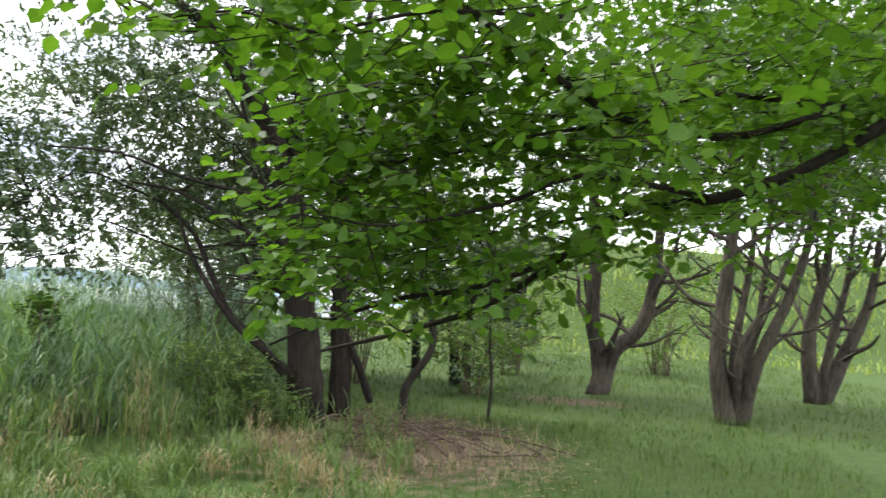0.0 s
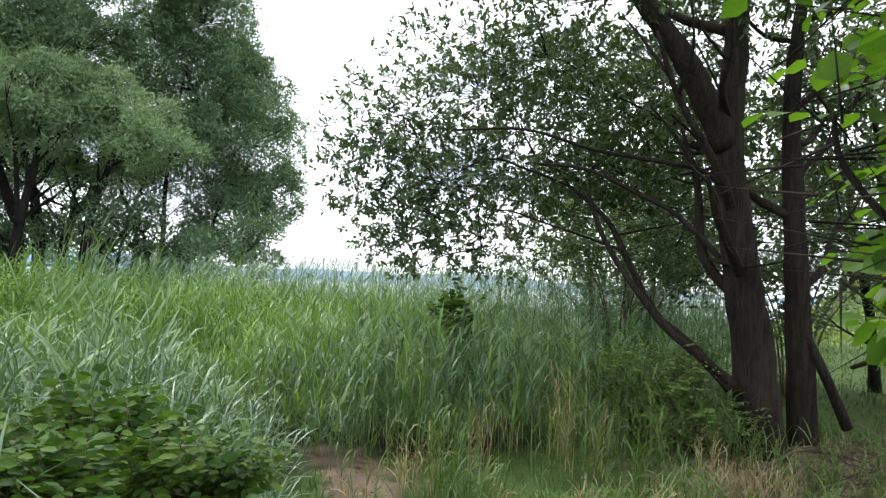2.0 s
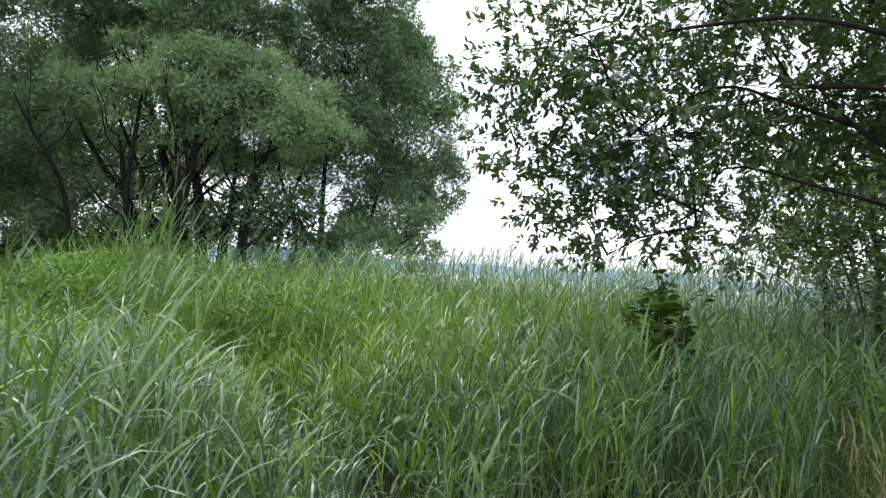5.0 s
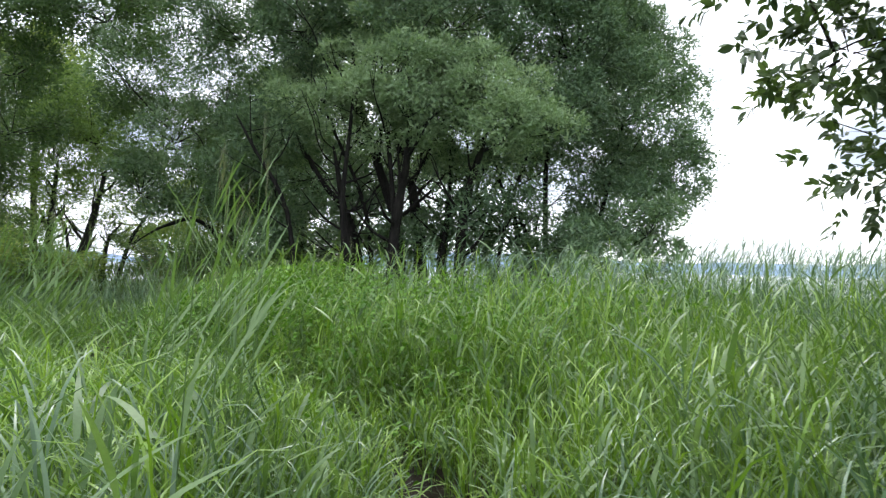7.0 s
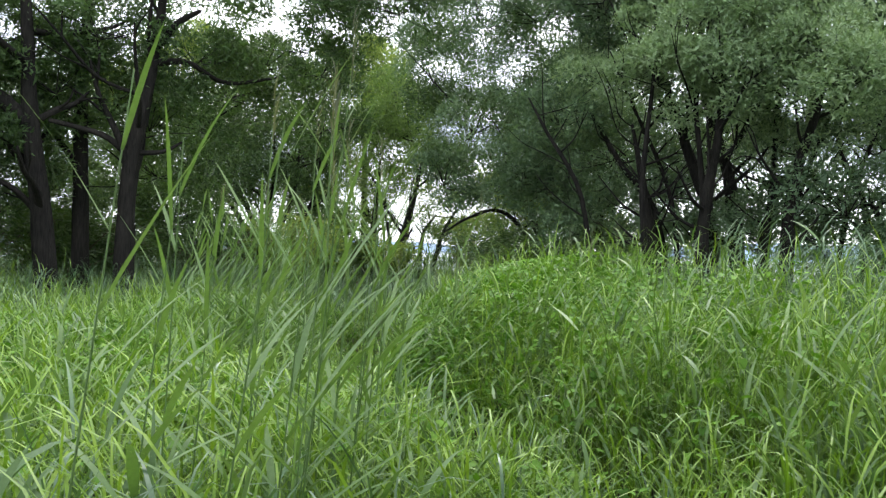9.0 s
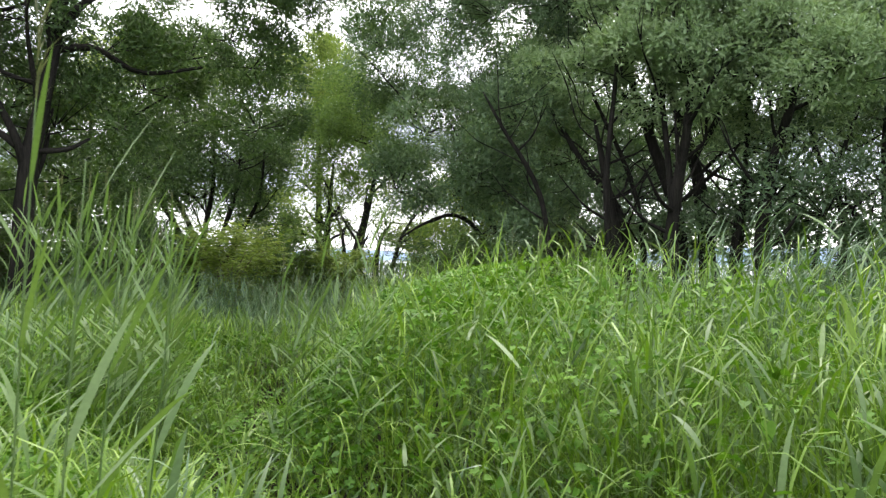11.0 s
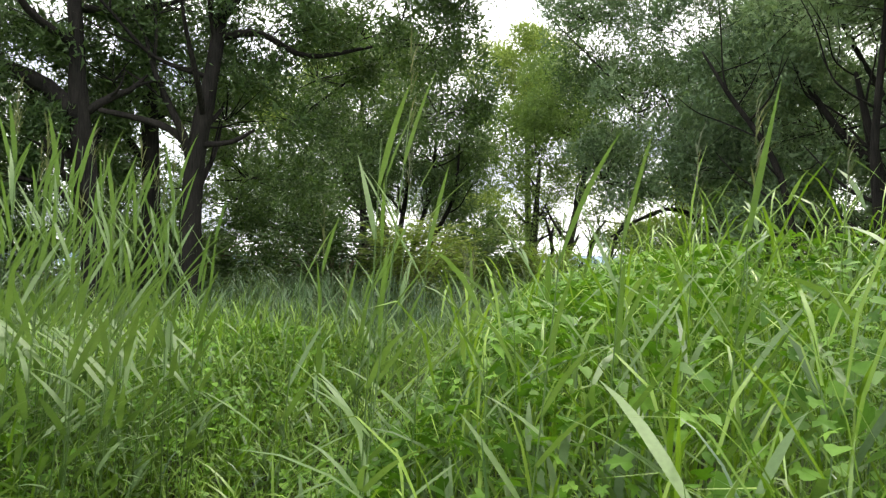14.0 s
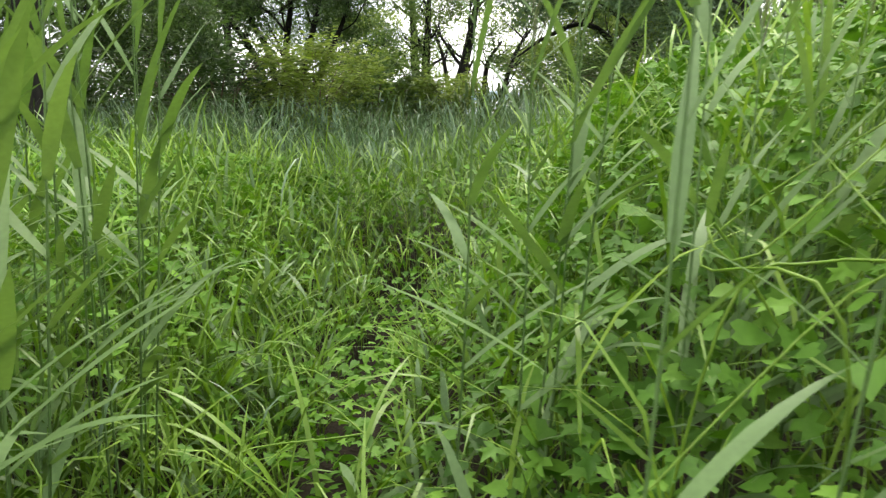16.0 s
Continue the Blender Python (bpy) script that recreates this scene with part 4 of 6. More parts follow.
tree = Tree("willow_tree", "dark heavy-limbed willow at the edge of the reeds", "willow tree", "olive_leaf", "bark_black", 0.145, 0.075, 5200)
tree.stem([(-22.66, 3.04, -0.05), (-22.65, 3.05, 1.82), (-22.64, 3.14, 3.31), (-22.66, 3.36, 4.48), (-22.68, 3.58, 5.87), (-22.69, 3.78, 7.57)], 0.223, 0.127)
tree.stem([(-21.94, 1.79, -0.05), (-21.89, 1.62, 2.20), (-21.83, 1.40, 3.94), (-21.79, 1.33, 5.47), (-21.75, 1.21, 7.32)], 0.236, 0.133)
tree.stem([(-23.47, 1.83, -0.05), (-23.43, 1.80, 3.20), (-23.40, 1.78, 5.25), (-23.40, 1.91, 6.85), (-23.38, 1.95, 8.33)], 0.171, 0.114)
tree.limb([(-21.83, 1.40, 3.89), (-21.72, 0.84, 4.44), (-21.58, 0.02, 4.84), (-21.46, -0.59, 5.40), (-21.30, -1.50, 5.95)], 0.174, 0.072)
tree.limb([(-22.63, 3.09, 3.47), (-22.34, 2.61, 3.85), (-21.88, 1.75, 4.04)], 0.085, 0.046)
tree.limb([(-22.64, 3.16, 3.52), (-22.74, 3.77, 3.59), (-23.00, 4.10, 3.84)], 0.064, 0.027)
tree.limb([(-22.68, 3.54, 5.49), (-22.99, 4.19, 5.62), (-23.43, 4.95, 5.30), (-24.12, 6.02, 5.63)], 0.074, 0.028)
tree.limb([(-22.69, 3.62, 5.87), (-22.75, 4.00, 6.40), (-22.82, 4.47, 6.73)], 0.096, 0.042)
tree.limb([(-21.89, 1.62, 2.10), (-21.59, 1.08, 2.68), (-21.16, 0.40, 2.84)], 0.072, 0.030)
tree.lobe((-21.61, 0.13, 3.92), 1.02, 0.82, 0.8)
tree.lobe((-22.36, 1.66, 4.89), 1.06, 0.85, 0.9)
tree.lobe((-21.70, 0.82, 5.67), 1.13, 0.61, 1.0)
tree.lobe((-23.66, 3.23, 4.36), 1.25, 0.80, 0.9)
tree.lobe((-22.49, 2.48, 6.07), 1.27, 0.64, 1.0)
tree.lobe((-23.31, 4.29, 5.82), 1.10, 0.61, 0.9)
tree.lobe((-24.54, 5.55, 6.02), 1.18, 0.53, 0.7)
tree.lobe((-25.80, 3.89, 4.77), 1.16, 0.77, 0.8)
tree.lobe((-25.18, 6.36, 6.66), 0.97, 0.42, 0.6)
tree.lobe((-21.13, 0.21, 2.64), 0.89, 0.69, 0.8)
tree.lobe((-24.29, 0.90, 2.95), 1.09, 0.85, 0.9)
tree.lobe((-23.09, -0.23, 2.04), 1.02, 0.68, 0.9)
tree.lobe((-26.52, 2.09, 3.03), 0.96, 0.82, 0.7)
tree.lobe((-22.66, 0.30, 3.67), 1.21, 0.88, 1.0)
tree.lobe((-22.02, -0.34, 5.28), 1.06, 0.74, 1.0)
tree.lobe((-23.53, 2.55, 5.03), 1.02, 0.91, 1.0)
tree.lobe((-23.75, 0.81, 4.08), 1.06, 0.82, 0.9)
tree.lobe((-25.64, 2.89, 3.46), 1.16, 0.77, 0.9)
tree.lobe((-27.70, 2.96, 2.41), 1.30, 0.72, 1.0)
tree.lobe((-22.97, -1.01, 1.35), 1.25, 0.51, 1.0)
tree.lobe((-26.29, 0.63, 1.37), 1.37, 0.61, 1.0)
tree.lobe((-21.45, -0.87, 3.19), 1.13, 0.92, 1.0)
tree.lobe((-24.91, 4.70, 5.43), 1.09, 0.73, 0.8)
tree.lobe((-20.90, -0.98, 4.40), 1.18, 1.18, 1.0)
tree.lobe((-22.33, 1.63, 7.12), 2.12, 0.74, 1.0)
tree.lobe((-23.25, 4.06, 7.35), 1.98, 0.66, 0.9)
tree.lobe((-27.44, 1.41, 1.38), 1.30, 0.58, 0.8)
tree.lobe((-25.23, 0.37, 1.62), 1.29, 0.65, 0.9)
tree.lobe((-23.84, 7.37, 7.20), 1.42, 0.58, 1.0)
tree.lobe((-24.09, 8.92, 7.44), 1.23, 0.55, 0.8)
tree.lobe((-25.27, 6.96, 6.16), 1.09, 0.75, 0.8)
tree.lobe((-23.45, 8.01, 7.99), 1.94, 0.65, 1.0)
tree.lobe((-26.44, 7.00, 4.97), 1.15, 0.87, 0.7)
tree.finish()

tree = Tree("willow_tree", "low bushy willow with many thin fanning stems", "willow tree", "olive_leaf", "bark_black", 0.150, 0.075, 3000)
tree.stem([(-33.83, 4.05, -0.05), (-33.81, 3.85, 2.07), (-33.80, 3.03, 3.58), (-33.78, 2.55, 4.91)], 0.114, 0.057)
tree.stem([(-33.83, 4.21, -0.05), (-33.80, 4.17, 2.26), (-33.79, 3.60, 3.58), (-33.77, 3.30, 5.29)], 0.114, 0.057)
tree.stem([(-33.83, 4.36, -0.05), (-33.79, 4.55, 2.26), (-33.76, 4.83, 3.97), (-33.74, 4.82, 5.68)], 0.114, 0.057)
tree.stem([(-33.82, 4.47, -0.05), (-33.78, 5.12, 2.26), (-33.75, 5.59, 3.78), (-33.72, 5.77, 5.68)], 0.104, 0.047)
tree.stem([(-33.82, 4.57, -0.05), (-33.78, 5.60, 2.08), (-33.74, 6.35, 3.60), (-33.71, 6.53, 5.31)], 0.095, 0.047)
tree.stem([(-33.83, 3.94, -0.05), (-33.82, 3.32, 1.68), (-33.82, 2.47, 2.63)], 0.085, 0.038)
tree.lobe((-32.74, 3.72, 6.23), 2.09, 1.37, 1.1)
tree.lobe((-33.73, 5.58, 5.11), 1.80, 1.42, 1.1)
tree.lobe((-32.29, 2.96, 4.17), 1.69, 1.07, 1.0)
tree.lobe((-33.77, 4.45, 3.78), 2.09, 0.85, 0.8)
tree.lobe((-34.73, 6.42, 4.08), 1.38, 1.18, 0.9)
tree.lobe((-31.82, 1.89, 2.88), 1.40, 1.05, 1.0)
tree.lobe((-33.71, 4.05, 7.95), 2.09, 1.04, 0.9)
tree.lobe((-34.69, 6.01, 7.23), 1.58, 1.18, 0.8)
tree.lobe((-32.83, 2.48, 1.85), 1.46, 0.82, 0.9)
tree.lobe((-35.76, 6.52, 2.54), 1.23, 0.92, 0.8)
tree.finish()

tree = Tree("alder_tree", "slender forked tree with dark stems against the sky", "tree", "bright_leaf", "bark_black", 0.190, 0.090, 1900)
tree.stem([(-43.77, 8.53, -0.05), (-43.73, 8.57, 2.06), (-43.70, 8.72, 3.92), (-43.67, 8.87, 6.05)], 0.239, 0.106)
tree.stem([(-43.75, 9.43, -0.05), (-43.70, 10.16, 2.34), (-43.67, 10.63, 4.33), (-43.63, 10.99, 6.06)], 0.266, 0.120)
tree.stem([(-43.74, 9.64, -0.05), (-43.71, 9.37, 2.60), (-43.70, 8.96, 3.92)], 0.120, 0.053)
tree.stem([(-44.72, 10.96, -0.05), (-44.69, 11.22, 2.37), (-44.66, 11.87, 3.46)], 0.137, 0.068)
tree.stem([(-44.71, 11.56, -0.05), (-44.67, 12.31, 2.65), (-44.63, 13.18, 4.02)], 0.137, 0.068)
tree.lobe((-43.66, 8.68, 6.58), 2.12, 1.73, 1.0)
tree.lobe((-44.67, 7.42, 7.26), 1.64, 1.37, 0.8)
tree.lobe((-43.62, 10.40, 7.65), 2.12, 1.99, 1.2)
tree.lobe((-44.63, 11.80, 5.65), 2.19, 1.50, 0.9)
tree.lobe((-44.17, 9.62, 5.04), 1.89, 0.81, 0.5)
tree.lobe((-44.69, 7.71, 5.62), 1.37, 1.23, 0.6)
tree.lobe((-44.59, 12.06, 8.11), 1.64, 1.64, 0.7)
tree.lobe((-43.60, 7.60, 3.20), 1.10, 0.80, 0.4)
tree.lobe((-43.90, 9.10, 3.90), 1.10, 0.80, 0.4)
tree.lobe((-44.30, 10.60, 3.40), 1.10, 0.80, 0.4)
tree.lobe((-44.60, 12.20, 3.00), 1.10, 0.80, 0.4)
tree.lobe((-44.40, 13.40, 4.10), 1.10, 0.80, 0.4)
tree.lobe((-44.20, 8.20, 2.20), 1.10, 0.80, 0.4)
tree.lobe((-44.70, 11.50, 2.00), 1.10, 0.80, 0.4)
tree.lobe((-44.60, 9.87, 9.73), 1.91, 1.37, 0.7)
tree.finish()

tree = Tree("poplar_tree", "pale yellow-green tree far behind the willows", "tree", "yellow_leaf", "bark_black", 0.260, 0.130, 1500)
tree.stem([(-50.78, 8.25, -0.05), (-50.72, 8.13, 3.45), (-50.65, 8.04, 8.23), (-50.60, 7.86, 12.05)], 0.223, 0.112)
tree.lobe((-50.59, 8.02, 12.53), 2.39, 1.59, 1.2)
tree.lobe((-50.60, 9.62, 10.15), 1.75, 1.91, 1.0)
tree.lobe((-50.64, 7.08, 9.81), 1.91, 1.75, 0.9)
tree.lobe((-51.62, 6.03, 12.29), 1.63, 1.31, 0.7)
tree.lobe((-52.76, 5.33, 3.52), 2.00, 2.00, 0.8)
tree.finish()

tree = Tree("poplar_tree", "pale yellow-green tree far behind the willows", "tree", "yellow_leaf", "bark_black", 0.260, 0.130, 1500)
tree.stem([(-50.93, -1.15, -0.05), (-50.82, -1.19, 6.58), (-50.74, -1.29, 12.32)], 0.223, 0.112)
tree.lobe((-50.72, -1.39, 13.11), 1.91, 1.12, 1.0)
tree.lobe((-50.72, 0.37, 11.37), 1.91, 1.59, 0.8)
tree.lobe((-50.77, -3.14, 11.99), 1.91, 1.59, 0.8)
tree.lobe((-49.83, -5.00, 10.17), 2.18, 1.87, 0.8)
tree.finish()

tree = Tree("hawthorn_tree", "dark bushy tree in the shade behind the willow", "tree", "willow_leaf", "bark_black", 0.120, 0.060, 2300)
tree.stem([(-0.08, 17.45, -0.05), (-0.21, 17.39, 1.06), (-0.53, 17.25, 2.23), (-0.94, 17.06, 3.69), (-1.18, 16.95, 5.36)], 0.109, 0.059)
tree.stem([(0.10, 17.53, -0.05), (0.14, 17.55, 1.27), (0.27, 17.60, 2.76), (0.28, 17.61, 4.73)], 0.099, 0.049)
tree.stem([(-0.97, 18.70, -0.05), (-1.08, 18.65, 1.40), (-1.39, 18.51, 3.04), (-1.56, 18.42, 5.01)], 0.099, 0.055)
tree.lobe((-1.37, 17.42, 2.94), 1.13, 0.82, 1.0)
tree.lobe((-0.25, 16.82, 3.64), 1.04, 0.85, 1.0)
tree.lobe((-0.40, 17.85, 2.06), 1.13, 0.61, 0.9)
tree.lobe((-1.59, 16.22, 4.72), 1.14, 0.85, 1.0)
tree.lobe((-0.14, 16.87, 5.26), 1.23, 0.85, 1.0)
tree.lobe((0.55, 17.73, 2.48), 0.99, 0.89, 1.0)
tree.lobe((-2.31, 18.10, 3.33), 0.99, 0.88, 0.8)
tree.lobe((-2.39, 18.61, 1.68), 0.91, 0.68, 0.7)
tree.lobe((1.01, 19.04, 1.29), 0.74, 0.64, 0.8)
tree.lobe((-2.89, 16.19, 2.81), 0.79, 0.69, 0.7)
tree.lobe((-3.48, 17.03, 1.94), 0.96, 0.64, 0.8)
tree.lobe((-4.47, 17.68, 1.70), 0.80, 0.57, 0.6)
tree.lobe((-2.69, 15.73, 4.01), 0.85, 0.76, 0.7)
tree.finish()

tree = Tree("willow_tree", "light green young willow behind the big willow", "willow tree", "bright_leaf", "bark_dark", 0.120, 0.050, 1700)
tree.stem([(-5.31, 18.07, -0.05), (-5.37, 17.98, 2.05), (-5.50, 17.83, 2.83), (-5.44, 17.84, 3.62)], 0.059, 0.025)
tree.stem([(-5.01, 18.32, -0.05), (-4.87, 18.38, 2.19), (-4.66, 18.50, 3.09), (-4.52, 18.57, 3.89)], 0.059, 0.025)
tree.stem([(-6.00, 18.16, -0.05), (-6.14, 18.00, 2.12), (-6.28, 17.84, 2.93)], 0.051, 0.020)
tree.lobe((-6.28, 17.84, 2.93), 0.82, 0.61, 0.8)
tree.lobe((-5.19, 18.08, 2.85), 0.84, 0.69, 0.8)
tree.lobe((-4.44, 18.66, 3.40), 0.84, 0.74, 0.9)
tree.lobe((-5.30, 17.30, 3.63), 0.76, 0.52, 0.7)
tree.lobe((-4.64, 18.56, 2.21), 0.79, 0.54, 0.9)
tree.lobe((-6.92, 18.00, 2.20), 0.74, 0.37, 0.6)
tree.lobe((-7.81, 18.58, 1.99), 0.68, 0.28, 0.42)
tree.lobe((-4.03, 19.04, 2.45), 0.79, 0.69, 0.9)
tree.lobe((-5.86, 18.22, 2.15), 0.82, 0.46, 0.8)
tree.finish()

tree = Tree("poplar_tree", "pale yellow-green tree far behind the willows", "tree", "yellow_leaf", "bark_black", 0.240, 0.120, 1500)
tree.stem([(-49.53, 17.62, -0.05), (-49.49, 17.59, 2.47), (-49.51, 17.85, 4.78)], 0.173, 0.087)
tree.lobe((-49.47, 17.58, 3.77), 2.45, 1.59, 1.0)
tree.lobe((-49.00, 14.75, 2.58), 2.16, 1.01, 0.9)
tree.lobe((-49.85, 19.84, 4.95), 2.31, 1.59, 1.0)
tree.lobe((-50.30, 16.60, 5.44), 2.07, 1.33, 0.8)
tree.lobe((-50.16, 21.56, 3.39), 2.31, 1.73, 0.9)
tree.lobe((-49.17, 8.33, 3.40), 1.52, 0.79, 0.5)
tree.lobe((-47.78, 14.43, 2.55), 2.02, 0.87, 0.8)
tree.lobe((-49.33, 10.11, 5.25), 2.12, 0.85, 0.5)
tree.lobe((-49.57, 12.39, 4.54), 1.82, 0.91, 0.4)
tree.finish()

tree = Tree("willow_tree", "hazy green willow standing behind other trees", "willow tree", "olive_leaf", "bark_black", 0.240, 0.120, 1200)
tree.stem([(-52.98, -5.00, -0.05), (-52.88, -5.04, 6.80), (-52.80, -4.73, 11.81)], 0.234, 0.117)
tree.lobe((-52.85, -5.05, 8.47), 3.01, 2.34, 1.0)
tree.lobe((-53.86, -2.97, 5.91), 3.07, 2.05, 1.0)
tree.lobe((-54.78, 2.34, 5.69), 2.79, 2.09, 1.0)
tree.lobe((-52.93, -7.37, 5.79), 3.01, 2.34, 1.0)
tree.lobe((-54.79, -1.17, 8.46), 2.79, 2.44, 0.9)
tree.lobe((-55.70, 5.03, 7.94), 2.14, 2.50, 0.6)
tree.lobe((-52.90, -9.40, 10.12), 3.01, 2.67, 0.8)
tree.finish()

tree = Tree("willow_tree", "hazy green willow standing behind other trees", "willow tree", "olive_leaf", "bark_black", 0.240, 0.120, 1200)
tree.stem([(-48.54, 22.72, -0.05), (-48.45, 22.68, 6.47), (-48.36, 22.96, 11.94)], 0.212, 0.106)
tree.lobe((-48.49, 18.43, 7.66), 2.73, 2.43, 0.9)
tree.lobe((-48.46, 21.47, 6.46), 2.73, 2.12, 0.9)
tree.lobe((-48.39, 24.50, 8.30), 3.04, 2.73, 0.9)
tree.lobe((-48.36, 28.15, 6.50), 3.04, 2.43, 0.8)
tree.lobe((-48.28, 31.17, 8.34), 3.04, 3.04, 0.8)
tree.lobe((-49.36, 22.98, 11.88), 3.11, 2.49, 0.8)
tree.lobe((-49.56, 18.05, 3.77), 2.49, 1.56, 0.8)
tree.lobe((-49.43, 26.77, 3.19), 2.80, 1.24, 0.6)
tree.finish()

tree = Tree("orchard_tree", "forked grey-brown tree standing in mown grass", "tree", "willow_leaf", "bark_grey", 0.120, 0.060, 2600)
tree.stem([(2.94, 17.71, -0.05), (3.00, 17.67, 0.57), (2.75, 17.59, 1.65), (2.74, 17.47, 3.11), (2.59, 17.37, 4.43), (2.61, 17.24, 6.01)], 0.194, 0.103)
tree.stem([(2.98, 17.71, -0.05), (3.25, 17.65, 0.90), (3.82, 17.61, 1.48), (4.04, 17.53, 2.46), (4.11, 17.42, 3.92), (4.08, 17.26, 5.86)], 0.176, 0.091)
tree.limb([(3.99, 17.59, 1.73), (4.34, 17.57, 1.94), (4.57, 17.56, 2.14)], 0.061, 0.024)
tree.lobe((2.41, 17.29, 5.39), 1.58, 1.09, 1.5)
tree.lobe((4.09, 17.28, 5.62), 1.34, 1.09, 1.0)
tree.lobe((3.27, 17.17, 7.02), 1.82, 1.09, 1.0)
tree.lobe((5.31, 19.53, 2.62), 0.55, 0.55, 0.3)
tree.finish()

tree = Tree("orchard_tree", "many-stemmed grey-brown tree standing in mown grass", "tree", "willow_leaf", "bark_grey", 0.120, 0.060, 2600)
tree.stem([(4.46, 14.31, -0.05), (4.24, 14.23, 1.02), (4.31, 14.11, 2.56), (4.36, 14.02, 3.80), (4.14, 13.89, 5.41)], 0.163, 0.086)
tree.stem([(4.56, 14.31, -0.05), (4.50, 14.23, 1.14), (4.73, 14.33, 2.40), (4.79, 14.25, 3.37), (4.64, 14.13, 4.92)], 0.081, 0.049)
tree.stem([(4.68, 14.31, -0.05), (4.82, 14.04, 1.03), (5.31, 13.94, 2.24), (5.61, 13.85, 3.38), (5.89, 13.74, 4.81)], 0.129, 0.056)
tree.stem([(4.61, 14.31, -0.05), (4.50, 13.92, 1.25), (4.94, 13.74, 2.21), (5.41, 13.64, 3.53)], 0.072, 0.032)
tree.stem([(4.68, 14.41, -0.05), (4.78, 14.34, 1.05), (5.03, 14.47, 1.84), (5.09, 14.35, 3.41), (5.07, 14.24, 4.87)], 0.082, 0.049)
tree.lobe((4.22, 14.10, 5.28), 1.26, 0.87, 1.0)
tree.lobe((5.51, 14.13, 4.98), 1.17, 0.87, 1.0)
tree.lobe((6.10, 13.84, 6.11), 1.24, 0.96, 1.0)
tree.lobe((4.65, 13.81, 6.40), 1.43, 0.86, 1.0)
tree.lobe((4.79, 17.39, 4.33), 1.34, 0.67, 0.6)
tree.lobe((6.38, 17.40, 4.20), 1.34, 0.73, 0.8)
tree.lobe((7.96, 17.41, 4.18), 1.21, 0.73, 0.8)
tree.lobe((9.26, 18.48, 3.49), 0.90, 0.52, 0.6)
tree.lobe((7.51, 18.31, 5.44), 1.55, 0.77, 0.8)
tree.lobe((4.17, 18.33, 5.09), 1.29, 0.77, 0.5)
tree.finish()

tree = Tree("orchard_tree", "leaning grey-brown tree with three stems in grass", "tree", "willow_leaf", "bark_grey", 0.120, 0.060, 2600)
tree.stem([(8.11, 18.72, -0.05), (7.91, 18.63, 1.47), (8.19, 18.51, 3.03), (8.32, 18.36, 4.97)], 0.187, 0.097)
tree.stem([(8.26, 18.72, -0.05), (8.82, 18.65, 1.27), (9.26, 18.56, 2.46), (9.41, 18.43, 4.15)], 0.174, 0.097)
tree.stem([(8.21, 18.72, -0.05), (8.48, 18.62, 1.63), (8.72, 18.53, 2.81), (8.81, 18.41, 4.36)], 0.116, 0.065)
tree.lobe((8.28, 18.30, 5.62), 1.42, 1.16, 1.0)
tree.lobe((9.54, 18.27, 6.09), 1.42, 1.29, 1.0)
tree.lobe((8.93, 18.16, 7.46), 1.55, 1.03, 1.0)
tree.finish()

tree = Tree("orchard_tree", "dark twin-stemmed tree in the shade of others", "tree", "willow_leaf", "bark_dark", 0.130, 0.060, 1500)
tree.stem([(2.03, 27.72, -0.05), (2.10, 27.64, 1.30), (2.24, 27.50, 3.08), (2.15, 27.29, 5.84)], 0.316, 0.178)
tree.stem([(1.62, 27.71, -0.05), (1.60, 27.61, 1.66), (1.31, 27.46, 3.61)], 0.237, 0.138)
tree.limb([(2.24, 27.63, 1.51), (2.78, 27.57, 2.33), (3.43, 27.52, 2.96)], 0.118, 0.059)
tree.lobe((2.14, 27.27, 6.03), 2.37, 1.78, 1.0)
tree.lobe((4.41, 28.41, 4.50), 1.84, 1.02, 0.5)
tree.lobe((0.26, 27.38, 4.53), 2.17, 1.58, 0.9)
tree.lobe((7.01, 31.41, 4.74), 1.37, 1.14, 0.4)
tree.finish()


# ---- overhanging alder ----
def far_from_way(p, gap=0.5):
    d, _ = walkway_distance(p[:, 0], p[:, 1])
    return (d > gap) | (p[:, 2] > 2.12)


alder = thing("alder_tree", "alder with low drooping branches of broad green leaves", "tree", (4.6, 3.2, 0))
part("trunk", *tube(spline([(4.6, 3.2, -0.05), (4.5, 3.3, 1.2), (4.2, 3.5, 2.6), (4.0, 3.7, 4.2), (3.8, 3.8, 6.0)], 5), 0.17, 0.06, 14, 0.08, 0.3), MAT["bark_dark"], alder)
alder_lines = []


def alder_limb(pts, r0, r1):
    p = spline(pts, 6)
    alder_lines.append(p)
    part("limb", *tube(p, r0, r1, 8, 0.12), MAT["bark_dark"], alder)


alder_limb([(1.69, 4.65, 2.79), (1.38, 4.67, 2.53), (1.04, 4.69, 2.31), (0.72, 4.80, 2.18), (0.37, 5.00, 2.12), (0.11, 5.12, 1.91), (-0.25, 5.34, 1.64), (-0.71, 5.55, 1.46), (-1.13, 5.76, 1.33)], 0.032, 0.010)
alder_limb([(-0.75, 4.43, 2.97), (-0.51, 4.44, 2.85), (-0.32, 4.45, 2.74), (-0.13, 4.46, 2.61), (0.11, 4.47, 2.46), (0.29, 4.57, 2.44), (0.74, 4.68, 2.43), (1.21, 4.67, 2.59)], 0.018, 0.017)
alder_limb([(0.27, 4.57, 2.44), (-0.11, 4.68, 2.38), (-0.54, 4.78, 2.28), (-0.97, 4.79, 2.22), (-1.27, 4.78, 2.30)], 0.009, 0.004)
alder_limb([(0.11, 5.12, 1.91), (-0.29, 5.13, 1.73), (-0.69, 5.13, 1.64), (-1.08, 5.24, 1.49), (-1.33, 5.35, 1.37)], 0.015, 0.006)
